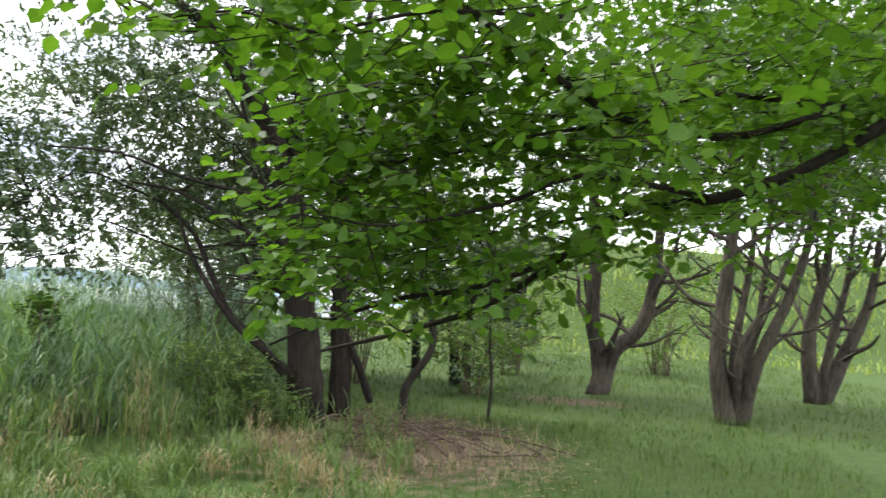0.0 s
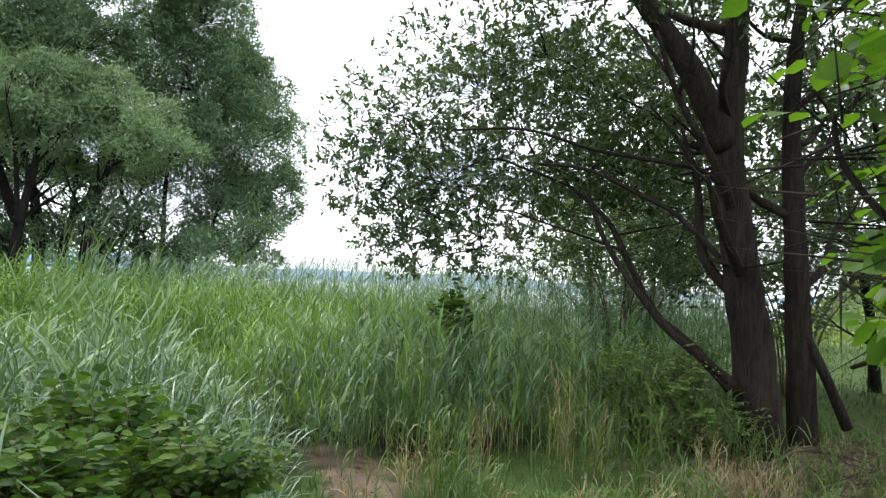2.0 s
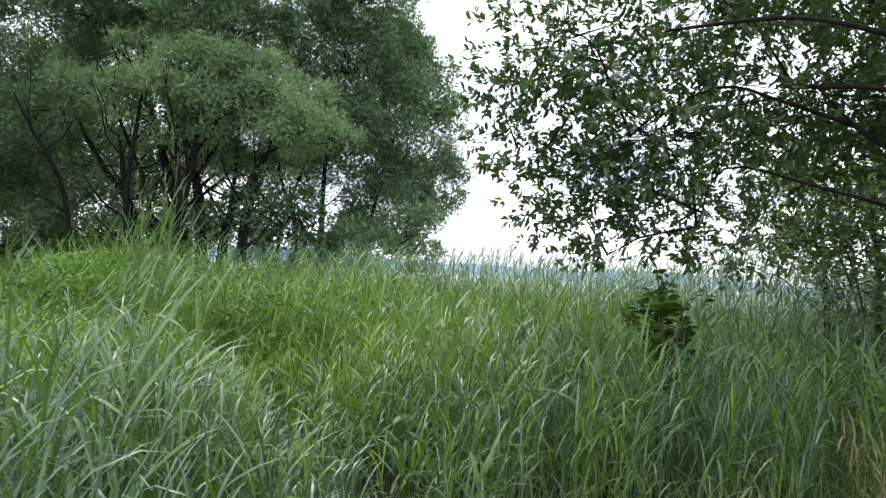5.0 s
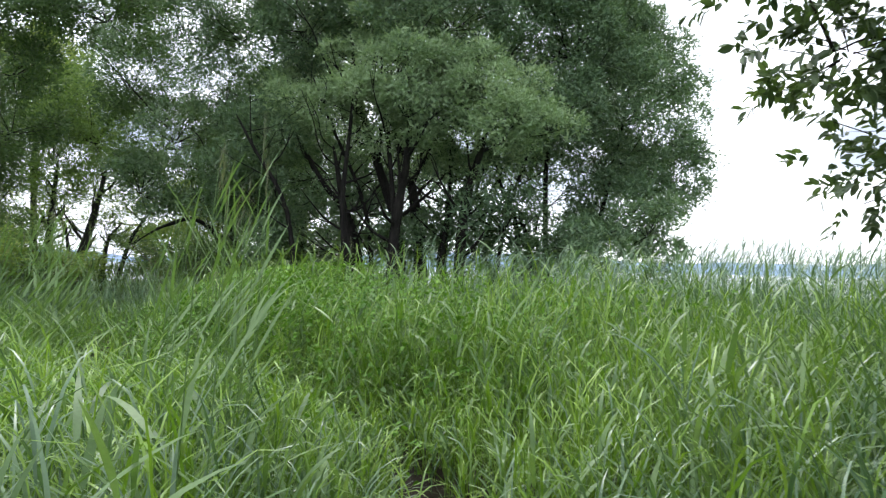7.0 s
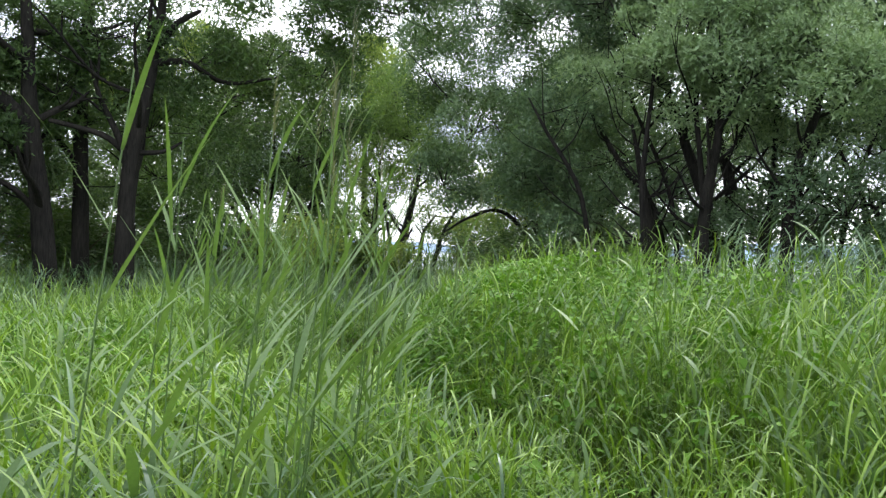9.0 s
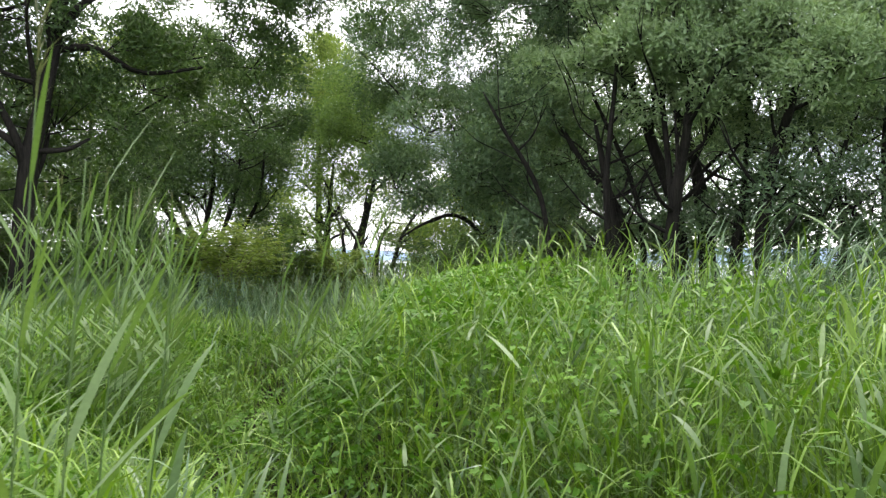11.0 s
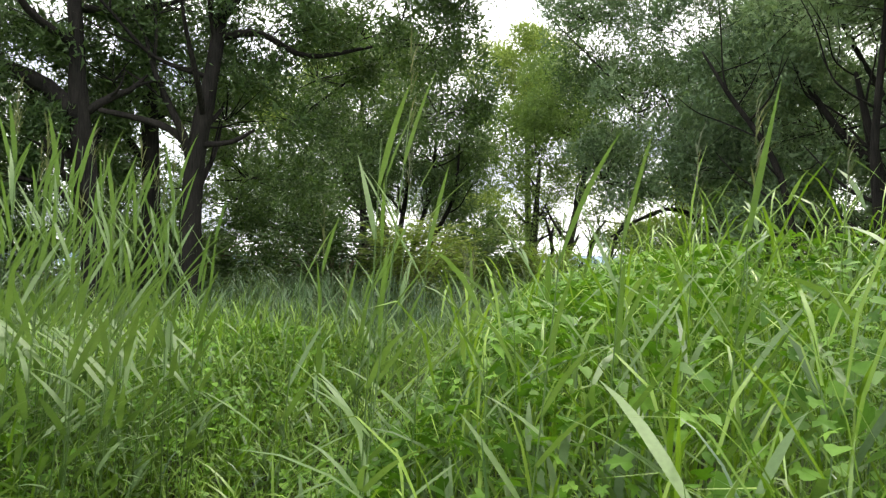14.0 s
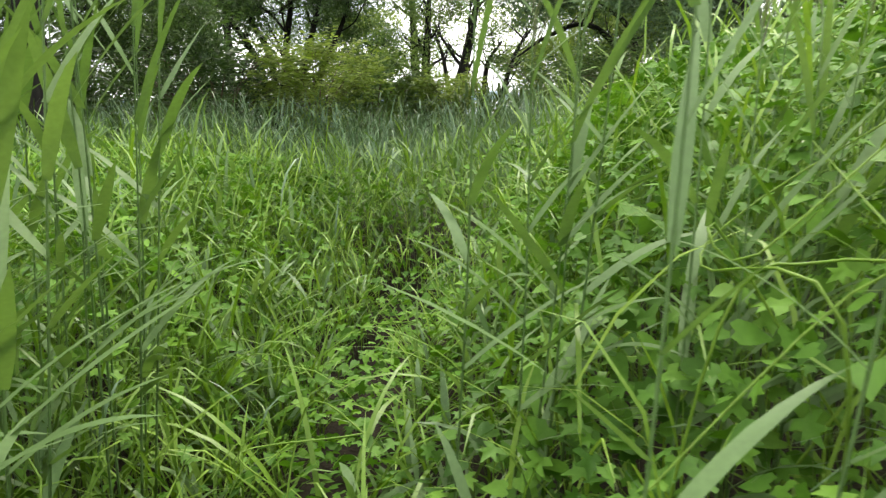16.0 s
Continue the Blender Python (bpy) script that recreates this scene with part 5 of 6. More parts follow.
alder_limb([(0.67, 4.80, 2.18), (0.08, 4.49, 2.18), (-0.24, 4.40, 2.04), (-0.66, 4.31, 1.91), (-0.94, 4.21, 1.92)], 0.013, 0.003)
alder_limb([(-0.11, 4.05, 2.65), (-0.58, 3.96, 2.60), (-0.93, 3.86, 2.47), (-1.19, 3.86, 2.52), (-1.45, 3.76, 2.43)], 0.009, 0.003)
alder_limb([(-0.52, 4.35, 2.65), (-0.54, 4.36, 2.50), (-0.54, 4.39, 2.21)], 0.008, 0.003)
alder_limb([(-1.16, 4.73, 1.63), (-1.26, 4.73, 1.69), (-1.35, 4.72, 1.81), (-1.37, 4.71, 1.91)], 0.010, 0.005)

alder_limb([(1.21, 4.67, 2.59), (0.5, 4.75, 2.62), (-0.2, 4.85, 2.45), (-0.8, 4.85, 2.2), (-1.1, 4.8, 1.85)], 0.014, 0.004)
alder_limb([(0.37, 5.00, 2.12), (-0.2, 5.1, 2.0), (-0.7, 5.05, 1.85), (-0.95, 5.0, 1.65)], 0.010, 0.003)
part("limb", *tube(spline([(4.35, 3.4, 2.0), (3.2, 4.2, 2.5), (2.4, 4.6, 2.6), (1.7, 4.7, 2.45)], 6), 0.06, 0.03, 8), MAT["bark_dark"], alder)
part("limb", *tube(spline([(4.1, 3.6, 3.4), (2.6, 4.2, 3.6), (1.2, 4.4, 3.3), (0.2, 4.3, 2.9)], 6), 0.05, 0.012, 8), MAT["bark_dark"], alder)
g = np.random.default_rng(21)
# sprays: short side shoots off the limbs and in the canopy above them
node = np.concatenate(alder_lines)
n_shoot = 620
start = node[g.integers(0, len(node), n_shoot)] + g.normal(0, 0.10, (n_shoot, 3))
extra = np.stack([g.uniform(-1.6, 4.2, 1500), g.uniform(3.2, 7.2, 1500), g.uniform(2.1, 4.6, 1500)], -1)
inner = np.stack([g.uniform(0.4, 4.6, 900), g.uniform(4.0, 8.0, 900), g.uniform(2.3, 4.6, 900)], -1)
start = np.concatenate([start, extra, inner])
start = start[far_from_way(start, 0.55) & (start[:, 0] > -1.25 - 0.10 * (start[:, 1] - 2.4) - 0.5 * (start[:, 2] > 2.2)) & (start[:, 2] > 1.5)]
droop = np.stack([g.uniform(-1.15, -0.3, 130), g.uniform(4.3, 5.2, 130), g.uniform(1.75, 2.7, 130)], -1)
start = np.concatenate([start, droop])
way = unit(g.normal(0, 1, start.shape) * (1, 1, 0.4) + (-0.35, -0.1, -0.12))
end = start + way * g.uniform(0.25, 0.5, (len(start), 1))
tagged(part("twig_cluster", *twig_strips(start, end, np.full(len(start), 0.004)), MAT["bark_dark"], alder), kind="stuff")
m = 8
s = np.tile(np.linspace(0.1, 1, m), len(start))[:, None]
sa, se, sw = (np.repeat(x, m, 0) for x in (start, end, way))
lp = sa + (se - sa) * s
side = unit(np.cross(sw, np.array([[0, 0, 1.0]]))) * np.where(np.arange(len(lp)) % 2, 1, -1)[:, None]
la = sw * 0.6 + side * 0.9 + np.stack([0 * s[:, 0], 0 * s[:, 0], -g.uniform(0.05, 0.7, len(lp))], -1)
lu = np.array([0, 0, 1.0]) + g.normal(0, 0.45, lp.shape)
lz = g.uniform(0.045, 0.085, len(lp))
keep = far_from_way(lp, 0.42) & (lp[:, 2] > 1.35)
keep &= np.repeat(np.arange(len(start)) >= len(start) - len(droop), m) | (lp[:, 0] > -1.02 - 0.11 * (lp[:, 1] - 2.5)) | (lp[:, 2] > 1.55 + 0.40 * np.hypot(lp[:, 0] + 1.4, lp[:, 1] - 3.2))
lp, la, lu, lz = lp[keep], la[keep], lu[keep], lz[keep]
# high leaf layer added over the clearing to shade the ground below
n_top = 9500
top = np.stack([g.uniform(-0.4, 7.0, n_top), g.uniform(1.0, 11.5, n_top), g.uniform(4.3, 6.6, n_top)], -1)
top = top[np.hypot((top[:, 0] - 3.4) / 4.0, (top[:, 1] - 5.5) / 6.0) < 1 + 0.2 * g.normal(0, 1, n_top)]
near = np.flatnonzero((lp[:, 0] < 0.35) & (lp[:, 1] < 4.6))[:280]
rest = np.setdiff1d(np.arange(len(lp)), near)
part("crown", *stamp(SIX, lp[rest], la[rest], lu[rest], lz[rest], lz[rest] * 0.78), MAT["alder_leaf"], alder)
part("crown", *stamp(SIX, top, g.normal(0, 1, top.shape), np.array([0, 0, 1.0]) + g.normal(0, 0.5, top.shape), np.full(len(top), 0.15), np.full(len(top), 0.11)), MAT["alder_leaf"], alder)
for k in range(9):
    a = k * 0.7
    part("limb", *tube(spline([(3.9, 3.75, 4.0 + 0.15 * k), (3.9 + 1.3 * math.cos(a), 4.2 + 1.6 * math.sin(a), 4.9), (3.7 + 3.0 * math.cos(a), 5.0 + 4.2 * math.sin(a), 5.5)], 5), 0.05, 0.012, 6), MAT["bark_dark"], alder)
one_v, one_f = stamp(OVAL, np.zeros((1, 3)), np.array([[1.0, 0, 0]]), np.array([[0, 0, 1.0]]), np.ones(1), np.full(1, 0.78))
leaf_mesh = None
for i in near:
    if leaf_mesh is None:
        ob = mesh_object("leaf", one_v, one_f, MAT["alder_leaf_single"], alder)
        leaf_mesh = ob.data
    else:
        ob = new("leaf", leaf_mesh)
        ob.parent = alder
    d = unit(la[i])
    sv = unit(np.cross(lu[i], d))
    nv = np.cross(d, sv)
    ob.matrix_basis = Matrix([(d[k] * lz[i], sv[k] * lz[i], nv[k] * lz[i], lp[i][k] - alder.location[k]) for k in range(3)] + [(0, 0, 0, 1)])


# ---- shrubs ----
def shrub(name, label, at, wide, high, n_stem, n_twig, leaf, leaf_long, leaf_wide, seed, shape=OVAL, droop=0.25):
    g = np.random.default_rng(seed)
    root = thing(name, label, "shrub", (*at, 0.0))
    c = np.array([*at, 0.0])
    tips = []
    for k in range(n_stem):
        a = k / n_stem * 6.283 + g.uniform(-0.3, 0.3)
        r = wide * g.uniform(0.35, 0.95)
        top = c + np.array([math.cos(a) * r, math.sin(a) * r, high * g.uniform(0.6, 1.0)])
        foot = c + np.array([math.cos(a), math.sin(a), 0]) * 0.12 * wide
        p = spline([foot, c + (top - c) * (0.35, 0.35, 0.55), top, top + (top - c) * (0.3, 0.3, 0.02)], 5)
        part("stem", *tube(p, 0.006 + 0.006 * high, 0.003, 6), MAT["twig"], root)
        tips.append(p[3:])
    tips = np.concatenate(tips)
    b = tips[g.integers(0, len(tips), n_twig)] + g.normal(0, 0.12 * wide, (n_twig, 3))
    b[:, 2] = np.clip(b[:, 2], 0.05, None)
    d = unit((b - c) * (1, 1, 0.3) + g.normal(0, 0.3 * wide, b.shape))
    tip = b + d * g.uniform(0.12, 0.32, (n_twig, 1)) * min(1.6, 0.6 + 0.5 * wide)
    m = 9
    s = np.tile(np.linspace(0, 1, m), n_twig)[:, None]
    bb, tt, dd = (np.repeat(x, m, 0) for x in (b, tip, d))
    pos = bb + (tt - bb) * s
    side = unit(np.cross(dd, np.array([[0, 0, 1.0]]))) * np.where(np.arange(len(pos)) % 2, 1, -1)[:, None]
    z = g.uniform(0.7, 1.25, len(pos))
    tagged(part("twig_cluster", *twig_strips(b, tip, np.full(n_twig, 0.003)), MAT["twig"], root), kind="stuff")
    part("foliage", *stamp(shape, pos, dd * 0.5 + side + (0, 0, -droop), np.array([0, 0, 1.0]) + g.normal(0, 0.7, pos.shape),
                          leaf_long * z, leaf_wide * z), MAT[leaf], root)
    return root


shrub("bramble_bush", "leafy green bramble bush beside the trodden path", (-3.75, 4.95), 0.42, 0.86, 18, 900, "shrub_leaf", 0.058, 0.034, 1, SIX)
shrub("bramble_bush", "low leafy bramble at the foot of reeds", (-3.9, 3.9), 0.7, 0.95, 12, 420, "shrub_leaf", 0.062, 0.04, 2)
shrub("elder_sapling", "young leafy sapling standing above the reeds", (-5.15, 10.35), 0.26, 1.42, 5, 46, "shrub_leaf", 0.09, 0.05, 3)
shrub("privet_bush", "low bright green bush beside the willow trunk", (-3.3, 11.2), 0.75, 0.85, 14, 420, "bright_leaf", 0.05, 0.03, 4, SIX)
shrub("privet_bush", "low bright green bush beside the willow trunk", (-2.75, 10.9), 0.5, 0.6, 10, 260, "bright_leaf", 0.05, 0.03, 5, SIX)
shrub("willow_shrub", "grey-green willow shrub behind the big willow", (-4.9, 15.8), 1.7, 2.6, 14, 420, "clump_leaf", 0.11, 0.03, 6, LANCE)
shrub("willow_shrub", "grey-green willow shrub behind the big willow", (-2.2, 16.5), 1.7, 2.6, 14, 420, "clump_leaf", 0.11, 0.03, 7, LANCE)
shrub("hazel_shrub", "sunlit green shrub behind the big willow", (0.2, 15.8), 1.3, 1.6, 12, 380, "bright_leaf", 0.08, 0.05, 8, SIX)
shrub("hazel_shrub", "tall green shrub among the orchard trees", (1.4, 21.0), 1.8, 2.4, 12, 400, "bright_leaf", 0.09, 0.055, 9, SIX)
shrub("hazel_shrub", "tall green shrub among the orchard trees", (6.3, 24.5), 2.0, 2.6, 12, 400, "bright_leaf", 0.09, 0.055, 10, SIX)
shrub("yellow_willow_shrub", "rounded yellow-green shrub under the willows", (-29.0, 6.0), 1.5, 2.1, 16, 800, "yellow_leaf", 0.16, 0.05, 11, LANCE)
shrub("yellow_willow_shrub", "rounded yellow-green shrub under the willows", (-36.5, 9.4), 1.2, 1.7, 12, 500, "yellow_leaf", 0.16, 0.05, 12, LANCE)
shrub("willow_shrub", "dense green shrub at the foot of the willows", (-30.0, 3.5), 2.2, 2.3, 16, 800, "olive_leaf", 0.16, 0.05, 13, LANCE)
shrub("willow_shrub", "dense green shrub at the foot of the willows", (-26.0, 0.5), 2.4, 2.4, 16, 800, "olive_leaf", 0.16, 0.05, 14, LANCE)
shrub("willow_shrub", "dense green shrub at the foot of the willows", (-33.0, 14.0), 2.2, 2.0, 16, 800, "olive_leaf", 0.16, 0.05, 15, LANCE)
shrub("willow_shrub", "dense green shrub at the foot of the willows", (-29.5, 16.0), 2.2, 2.1, 16, 800, "olive_leaf", 0.16, 0.05, 16, LANCE)
shrub("willow_shrub", "dense green shrub at the foot of the willows", (-20.5, -1.5), 2.2, 2.6, 16, 800, "olive_leaf", 0.15, 0.05, 17, LANCE)


shrub("willow_shrub", "dense green shrub at the foot of the willows", (-24.7, -2.7), 1.9, 2.0, 10, 330, "olive_leaf", 0.17, 0.075, 40, SLIVER)
shrub("willow_shrub", "dense green shrub at the foot of the willows", (-25.9, -1.7), 2.0, 2.3, 10, 330, "olive_leaf", 0.17, 0.075, 41, SLIVER)
shrub("willow_shrub", "dense green shrub at the foot of the willows", (-27.1, -0.6), 1.9, 2.1, 10, 330, "olive_leaf", 0.17, 0.075, 42, SLIVER)
shrub("willow_shrub", "dense green shrub at the foot of the willows", (-30.3, 0.4), 2.0, 2.2, 10, 330, "olive_leaf", 0.17, 0.075, 43, SLIVER)
shrub("willow_shrub", "dense green shrub at the foot of the willows", (-31.6, 1.9), 2.0, 2.0, 10, 330, "olive_leaf", 0.17, 0.075, 44, SLIVER)
shrub("willow_shrub", "dense green shrub at the foot of the willows", (-33.8, 2.7), 1.8, 1.9, 10, 330, "olive_leaf", 0.17, 0.075, 45, SLIVER)
shrub("willow_shrub", "dense green shrub at the foot of the willows", (-42.4, 5.9), 1.8, 2.2, 10, 330, "olive_leaf", 0.17, 0.075, 46, SLIVER)
shrub("willow_shrub", "dense green shrub at the foot of the willows", (-42.7, 13.7), 2.2, 2.4, 10, 330, "olive_leaf", 0.17, 0.075, 47, SLIVER)
shrub("willow_shrub", "dense green shrub at the foot of the willows", (-41.1, 16.2), 2.0, 2.2, 10, 330, "olive_leaf", 0.17, 0.075, 48, SLIVER)
shrub("willow_shrub", "dense green shrub at the foot of the willows", (-31.4, 18.1), 2.0, 2.0, 10, 330, "olive_leaf", 0.17, 0.075, 49, SLIVER)
shrub("willow_shrub", "dense green shrub at the foot of the willows", (-27.7, 22.6), 2.0, 1.9, 10, 330, "olive_leaf", 0.17, 0.075, 50, SLIVER)
shrub("willow_shrub", "dense green shrub at the foot of the willows", (-28.3, 25.1), 2.0, 2.0, 10, 330, "olive_leaf", 0.17, 0.075, 51, SLIVER)
shrub("willow_shrub", "dense green shrub at the foot of the willows", (-25.0, 21.5), 1.8, 1.9, 10, 330, "olive_leaf", 0.17, 0.075, 52, SLIVER)
shrub("willow_shrub", "dense green shrub at the foot of the willows", (-23.8, 23.7), 1.8, 2.0, 10, 330, "olive_leaf", 0.17, 0.075, 53, SLIVER)
shrub("willow_shrub", "dense green shrub at the foot of the willows", (-22.7, 25.5), 1.5, 1.8, 10, 330, "olive_leaf", 0.17, 0.075, 54, SLIVER)
shrub("willow_shrub", "dense green shrub at the foot of the willows", (-28.3, 16.0), 1.8, 1.8, 10, 330, "olive_leaf", 0.17, 0.075, 55, SLIVER)
shrub("willow_shrub", "dense green shrub at the foot of the willows", (-31.6, 14.2), 2.0, 2.0, 10, 330, "olive_leaf", 0.17, 0.075, 56, SLIVER)
shrub("willow_shrub", "dense green shrub at the foot of the willows", (-22.7, -2.4), 2.0, 2.2, 10, 330, "olive_leaf", 0.17, 0.075, 57, SLIVER)


shrub("hazel_shrub", "leafy green shrub between the far willows", (-37.4, 6.8), 1.5, 2.3, 14, 700, "bright_leaf", 0.17, 0.075, 61, LANCE)
shrub("hazel_shrub", "leafy green shrub between the far willows", (-40.2, 8.0), 1.3, 1.6, 12, 500, "olive_leaf", 0.17, 0.075, 62, LANCE)
shrub("willow_shrub", "dense green shrub at the foot of the willows", (-44.5, 5.0), 2.0, 2.0, 12, 500, "olive_leaf", 0.18, 0.08, 63, SLIVER)
shrub("willow_shrub", "dense green shrub at the foot of the willows", (-47.0, 14.5), 2.2, 1.7, 12, 500, "olive_leaf", 0.18, 0.08, 64, SLIVER)


def bent_sapling(pts, r, label):
    root = thing("bent_sapling", label, "sapling", (pts[0][0], pts[0][1], 0))
    p = spline(pts, 6)
    part("stem", *tube(p, r, r * 0.35, 8, 0.12), MAT["bark_dark"], root)
    g = np.random.default_rng(int(abs(pts[0][0]) * 100))
    b = p[g.integers(len(p) // 3, len(p), 26)]
    e = b + unit(g.normal(0, 1, b.shape) + (0, 0, 0.3)) * g.uniform(0.2, 0.55, (26, 1))
    tagged(part("twig_cluster", *twig_strips(b, e, np.full(26, 0.006)), MAT["bark_dark"], root), kind="stuff")
    q = np.repeat(e, 9, 0) + g.normal(0, 0.10, (26 * 9, 3))
    part("foliage", *stamp(OVAL, q, g.normal(0, 1, q.shape), np.array([0, 0, 1.0]) + g.normal(0, 0.5, q.shape), np.full(len(q), 0.08), np.full(len(q), 0.05)),
         MAT["willow_leaf"], root)


bent_sapling([(-0.95, 12.0, -0.05), (-0.9, 12.05, 0.5), (-0.6, 12.1, 1.0), (-0.62, 12.2, 1.5), (-0.8, 12.3, 2.2), (-0.5, 12.4, 3.0)], 0.07, "crooked young tree leaning beside the willow")
bent_sapling([(0.3, 12.6, -0.05), (0.32, 12.6, 0.6), (0.26, 12.6, 1.3), (0.3, 12.7, 2.4)], 0.028, "thin upright sapling in short grass")


# ---- grasses ----
def scatter(n, x0, x1, y0, y1, g):
    return g.uniform(x0, x1, n), g.uniform(y0, y1, n)


def stand(x, y, h, per, leaf_long, leaf_wide, g, seg=4, droop=2.3, low=0.12, spread=0.6):
    """Upright stems, each with leaves that leave it at several heights and arch over."""
    n = len(x)
    z0 = ground_height(x, y)
    az = g.uniform(0, 6.283, n)
    lean = np.abs(g.normal(0, 0.10, n))
    base = np.stack([x, y, z0], -1)
    stems = blades(base, az, h * 0.97, np.full(n, 0.008) * (0.7 + 0.5 * h), lean, lean * 1.2, 3)
    f = np.tile(np.linspace(low, 0.93, per), n) + g.uniform(-0.06, 0.06, n * per)
    rep = lambda a: np.repeat(a, per, 0)
    off = rep(h) * f * np.sin(rep(lean) * (1 + f * 0.5))
    p = rep(base) + np.stack([off * np.cos(rep(az)), off * np.sin(rep(az)), rep(h) * f * np.cos(rep(lean))], -1)
    a2 = g.uniform(0, 6.283, n * per)
    ln = leaf_long * g.uniform(0.6, 1.25, n * per) * (1.05 - 0.35 * np.abs(f - 0.5)) * np.minimum(1, 0.5 + rep(h) * 0.5)
    leaf = blades(p, a2, ln, leaf_wide * g.uniform(0.6, 1.25, n * per), g.uniform(0.2 * spread, spread, n * per),
                  g.uniform(0.35, droop, n * per), seg, 0.8)
    return joined([stems, leaf])


def put(name, label, pieces, material, kind="stuff"):
    return tagged(mesh_object(name, *pieces, MAT[material]), label, "grass", kind=kind)


g = np.random.default_rng(5)
# the stand along the trodden way
x, y = scatter(28000, -19, -2.2, 0.5, 16, g)
d, s = walkway_distance(x, y)
ok = in_field(x, y) & (d < 4.5) & (d > 0.16) & (g.uniform(0, 1, len(x)) < np.clip(1.25 - d / 5, 0.3, 1) * np.where(x < -11.8, np.where(y < 8, 0.8, 0.48), 1.0))
x, y, d, s = x[ok], y[ok], d[ok], s[ok]
h = stand_height(x, y) * g.uniform(0.72, 1.06, len(x))
lush = (g.uniform(0, 1, len(x)) < np.clip((s - 12.2) / 4.0 + 0.3 * wave(x, y, 0.8, 7), 0.1, 0.95))
broad = g.uniform(0, 1, len(x)) < 0.08 + 0.16 * np.clip((s - 11) / 3, 0, 1)
put("broad_reed", "broad-leaved grey-green reeds among the grass", stand(x[broad], y[broad], h[broad] * 1.06, 7, 0.36, 0.023, g, 4, 0.9, 0.3, 1.05), "stalk")
lush &= ~broad
put("tall_grass", "lush bright green tall grass beside the path", stand(x[lush], y[lush], h[lush], 7, 0.50, 0.0115, g, 3, 2.2), "grass")
put("reed_grass", "blue-green arching reed grass beside the path", stand(x[~lush & ~broad], y[~lush & ~broad], h[~lush & ~broad], 6, 0.50, 0.0115, g, 4), "reed")
# the stand farther off
x, y = scatter(22000, -30, -1.5, -2, 32, g)
d, s = walkway_distance(x, y)
ok = in_field(x, y) & (d >= 4.2) & (g.uniform(0, 1, len(x)) < np.clip(1.2 - d / 22, 0.35, 1))
x, y, d = x[ok], y[ok], d[ok]
h = stand_height(x, y) * g.uniform(0.75, 1.06, len(x))
lush = g.uniform(0, 1, len(x)) < np.clip(0.42 + 0.5 * wave(x, y, 0.4, 7) - 0.7 * np.clip((y - 0.55 * x - 14.0) / 4, -0.6, 1), 0.03, 0.95)
put("tall_grass", "bright green tall grass of the wet meadow", stand(x[lush], y[lush], h[lush], 5, 0.50, 0.016, g, 3), "grass")
put("reed_bed", "blue-green reeds of the lake shore", stand(x[~lush], y[~lush], h[~lush], 4, 0.52, 0.017, g, 3), "reed")
# the farthest strip up to the trees and the shore
x, y = scatter(4500, -75, 0, -25, 75, g)
ok = ((x < -30) | (y > 32) | (y < -2)) & (x < -3.5 - 0.12 * np.maximum(y - 12, 0)) & (np.hypot(x, y) < 78)
x, y = x[ok], y[ok]
put("far_reed_bed", "pale reeds reaching to the lake", stand(x, y, g.uniform(0.95, 1.3, len(x)), 3, 0.7, 0.05, g, 2), "reed")
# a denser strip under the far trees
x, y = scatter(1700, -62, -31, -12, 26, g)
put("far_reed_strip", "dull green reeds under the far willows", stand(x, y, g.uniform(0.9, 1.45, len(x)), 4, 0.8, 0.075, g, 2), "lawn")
# plumes of the reed bed
x, y = scatter(1800, -19, -3.2, 12, 28, g)
ok = in_field(x, y) & ((y - 0.55 * x) > 17.0) & (x > -18)
x, y = x[ok][:600], y[ok][:600]
h = stand_height(x, y) * g.uniform(0.98, 1.14, len(x))
az = g.uniform(0, 6.283, len(x))
base = np.stack([x, y, ground_height(x, y)], -1)
tall = blades(base, az, h, np.full(len(x), 0.012), np.full(len(x), 0.05), np.full(len(x), 0.12), 3)
put("reed_stems", "tall thin reed stems of the reed bed", tall, "reed")
top = base + np.stack([0.11 * h * np.cos(az) * 0.8, 0.11 * h * np.sin(az) * 0.8, h * 0.97], -1)
k = 7
pa = 1.1 + g.normal(0, 0.45, len(x) * k)
pp = np.repeat(top, k, 0) + np.stack([0 * pa, 0 * pa, np.tile(np.linspace(-0.34, 0.04, k), len(x))], -1)
put("reed_flags", "grey-green flag leaves at the tops of the reeds", blades(pp, pa, g.uniform(0.18, 0.36, len(pp)), np.full(len(pp), 0.02), g.uniform(0.25, 0.75, len(pp)),
    g.uniform(0.1, 0.9, len(pp)), 3), "reed")


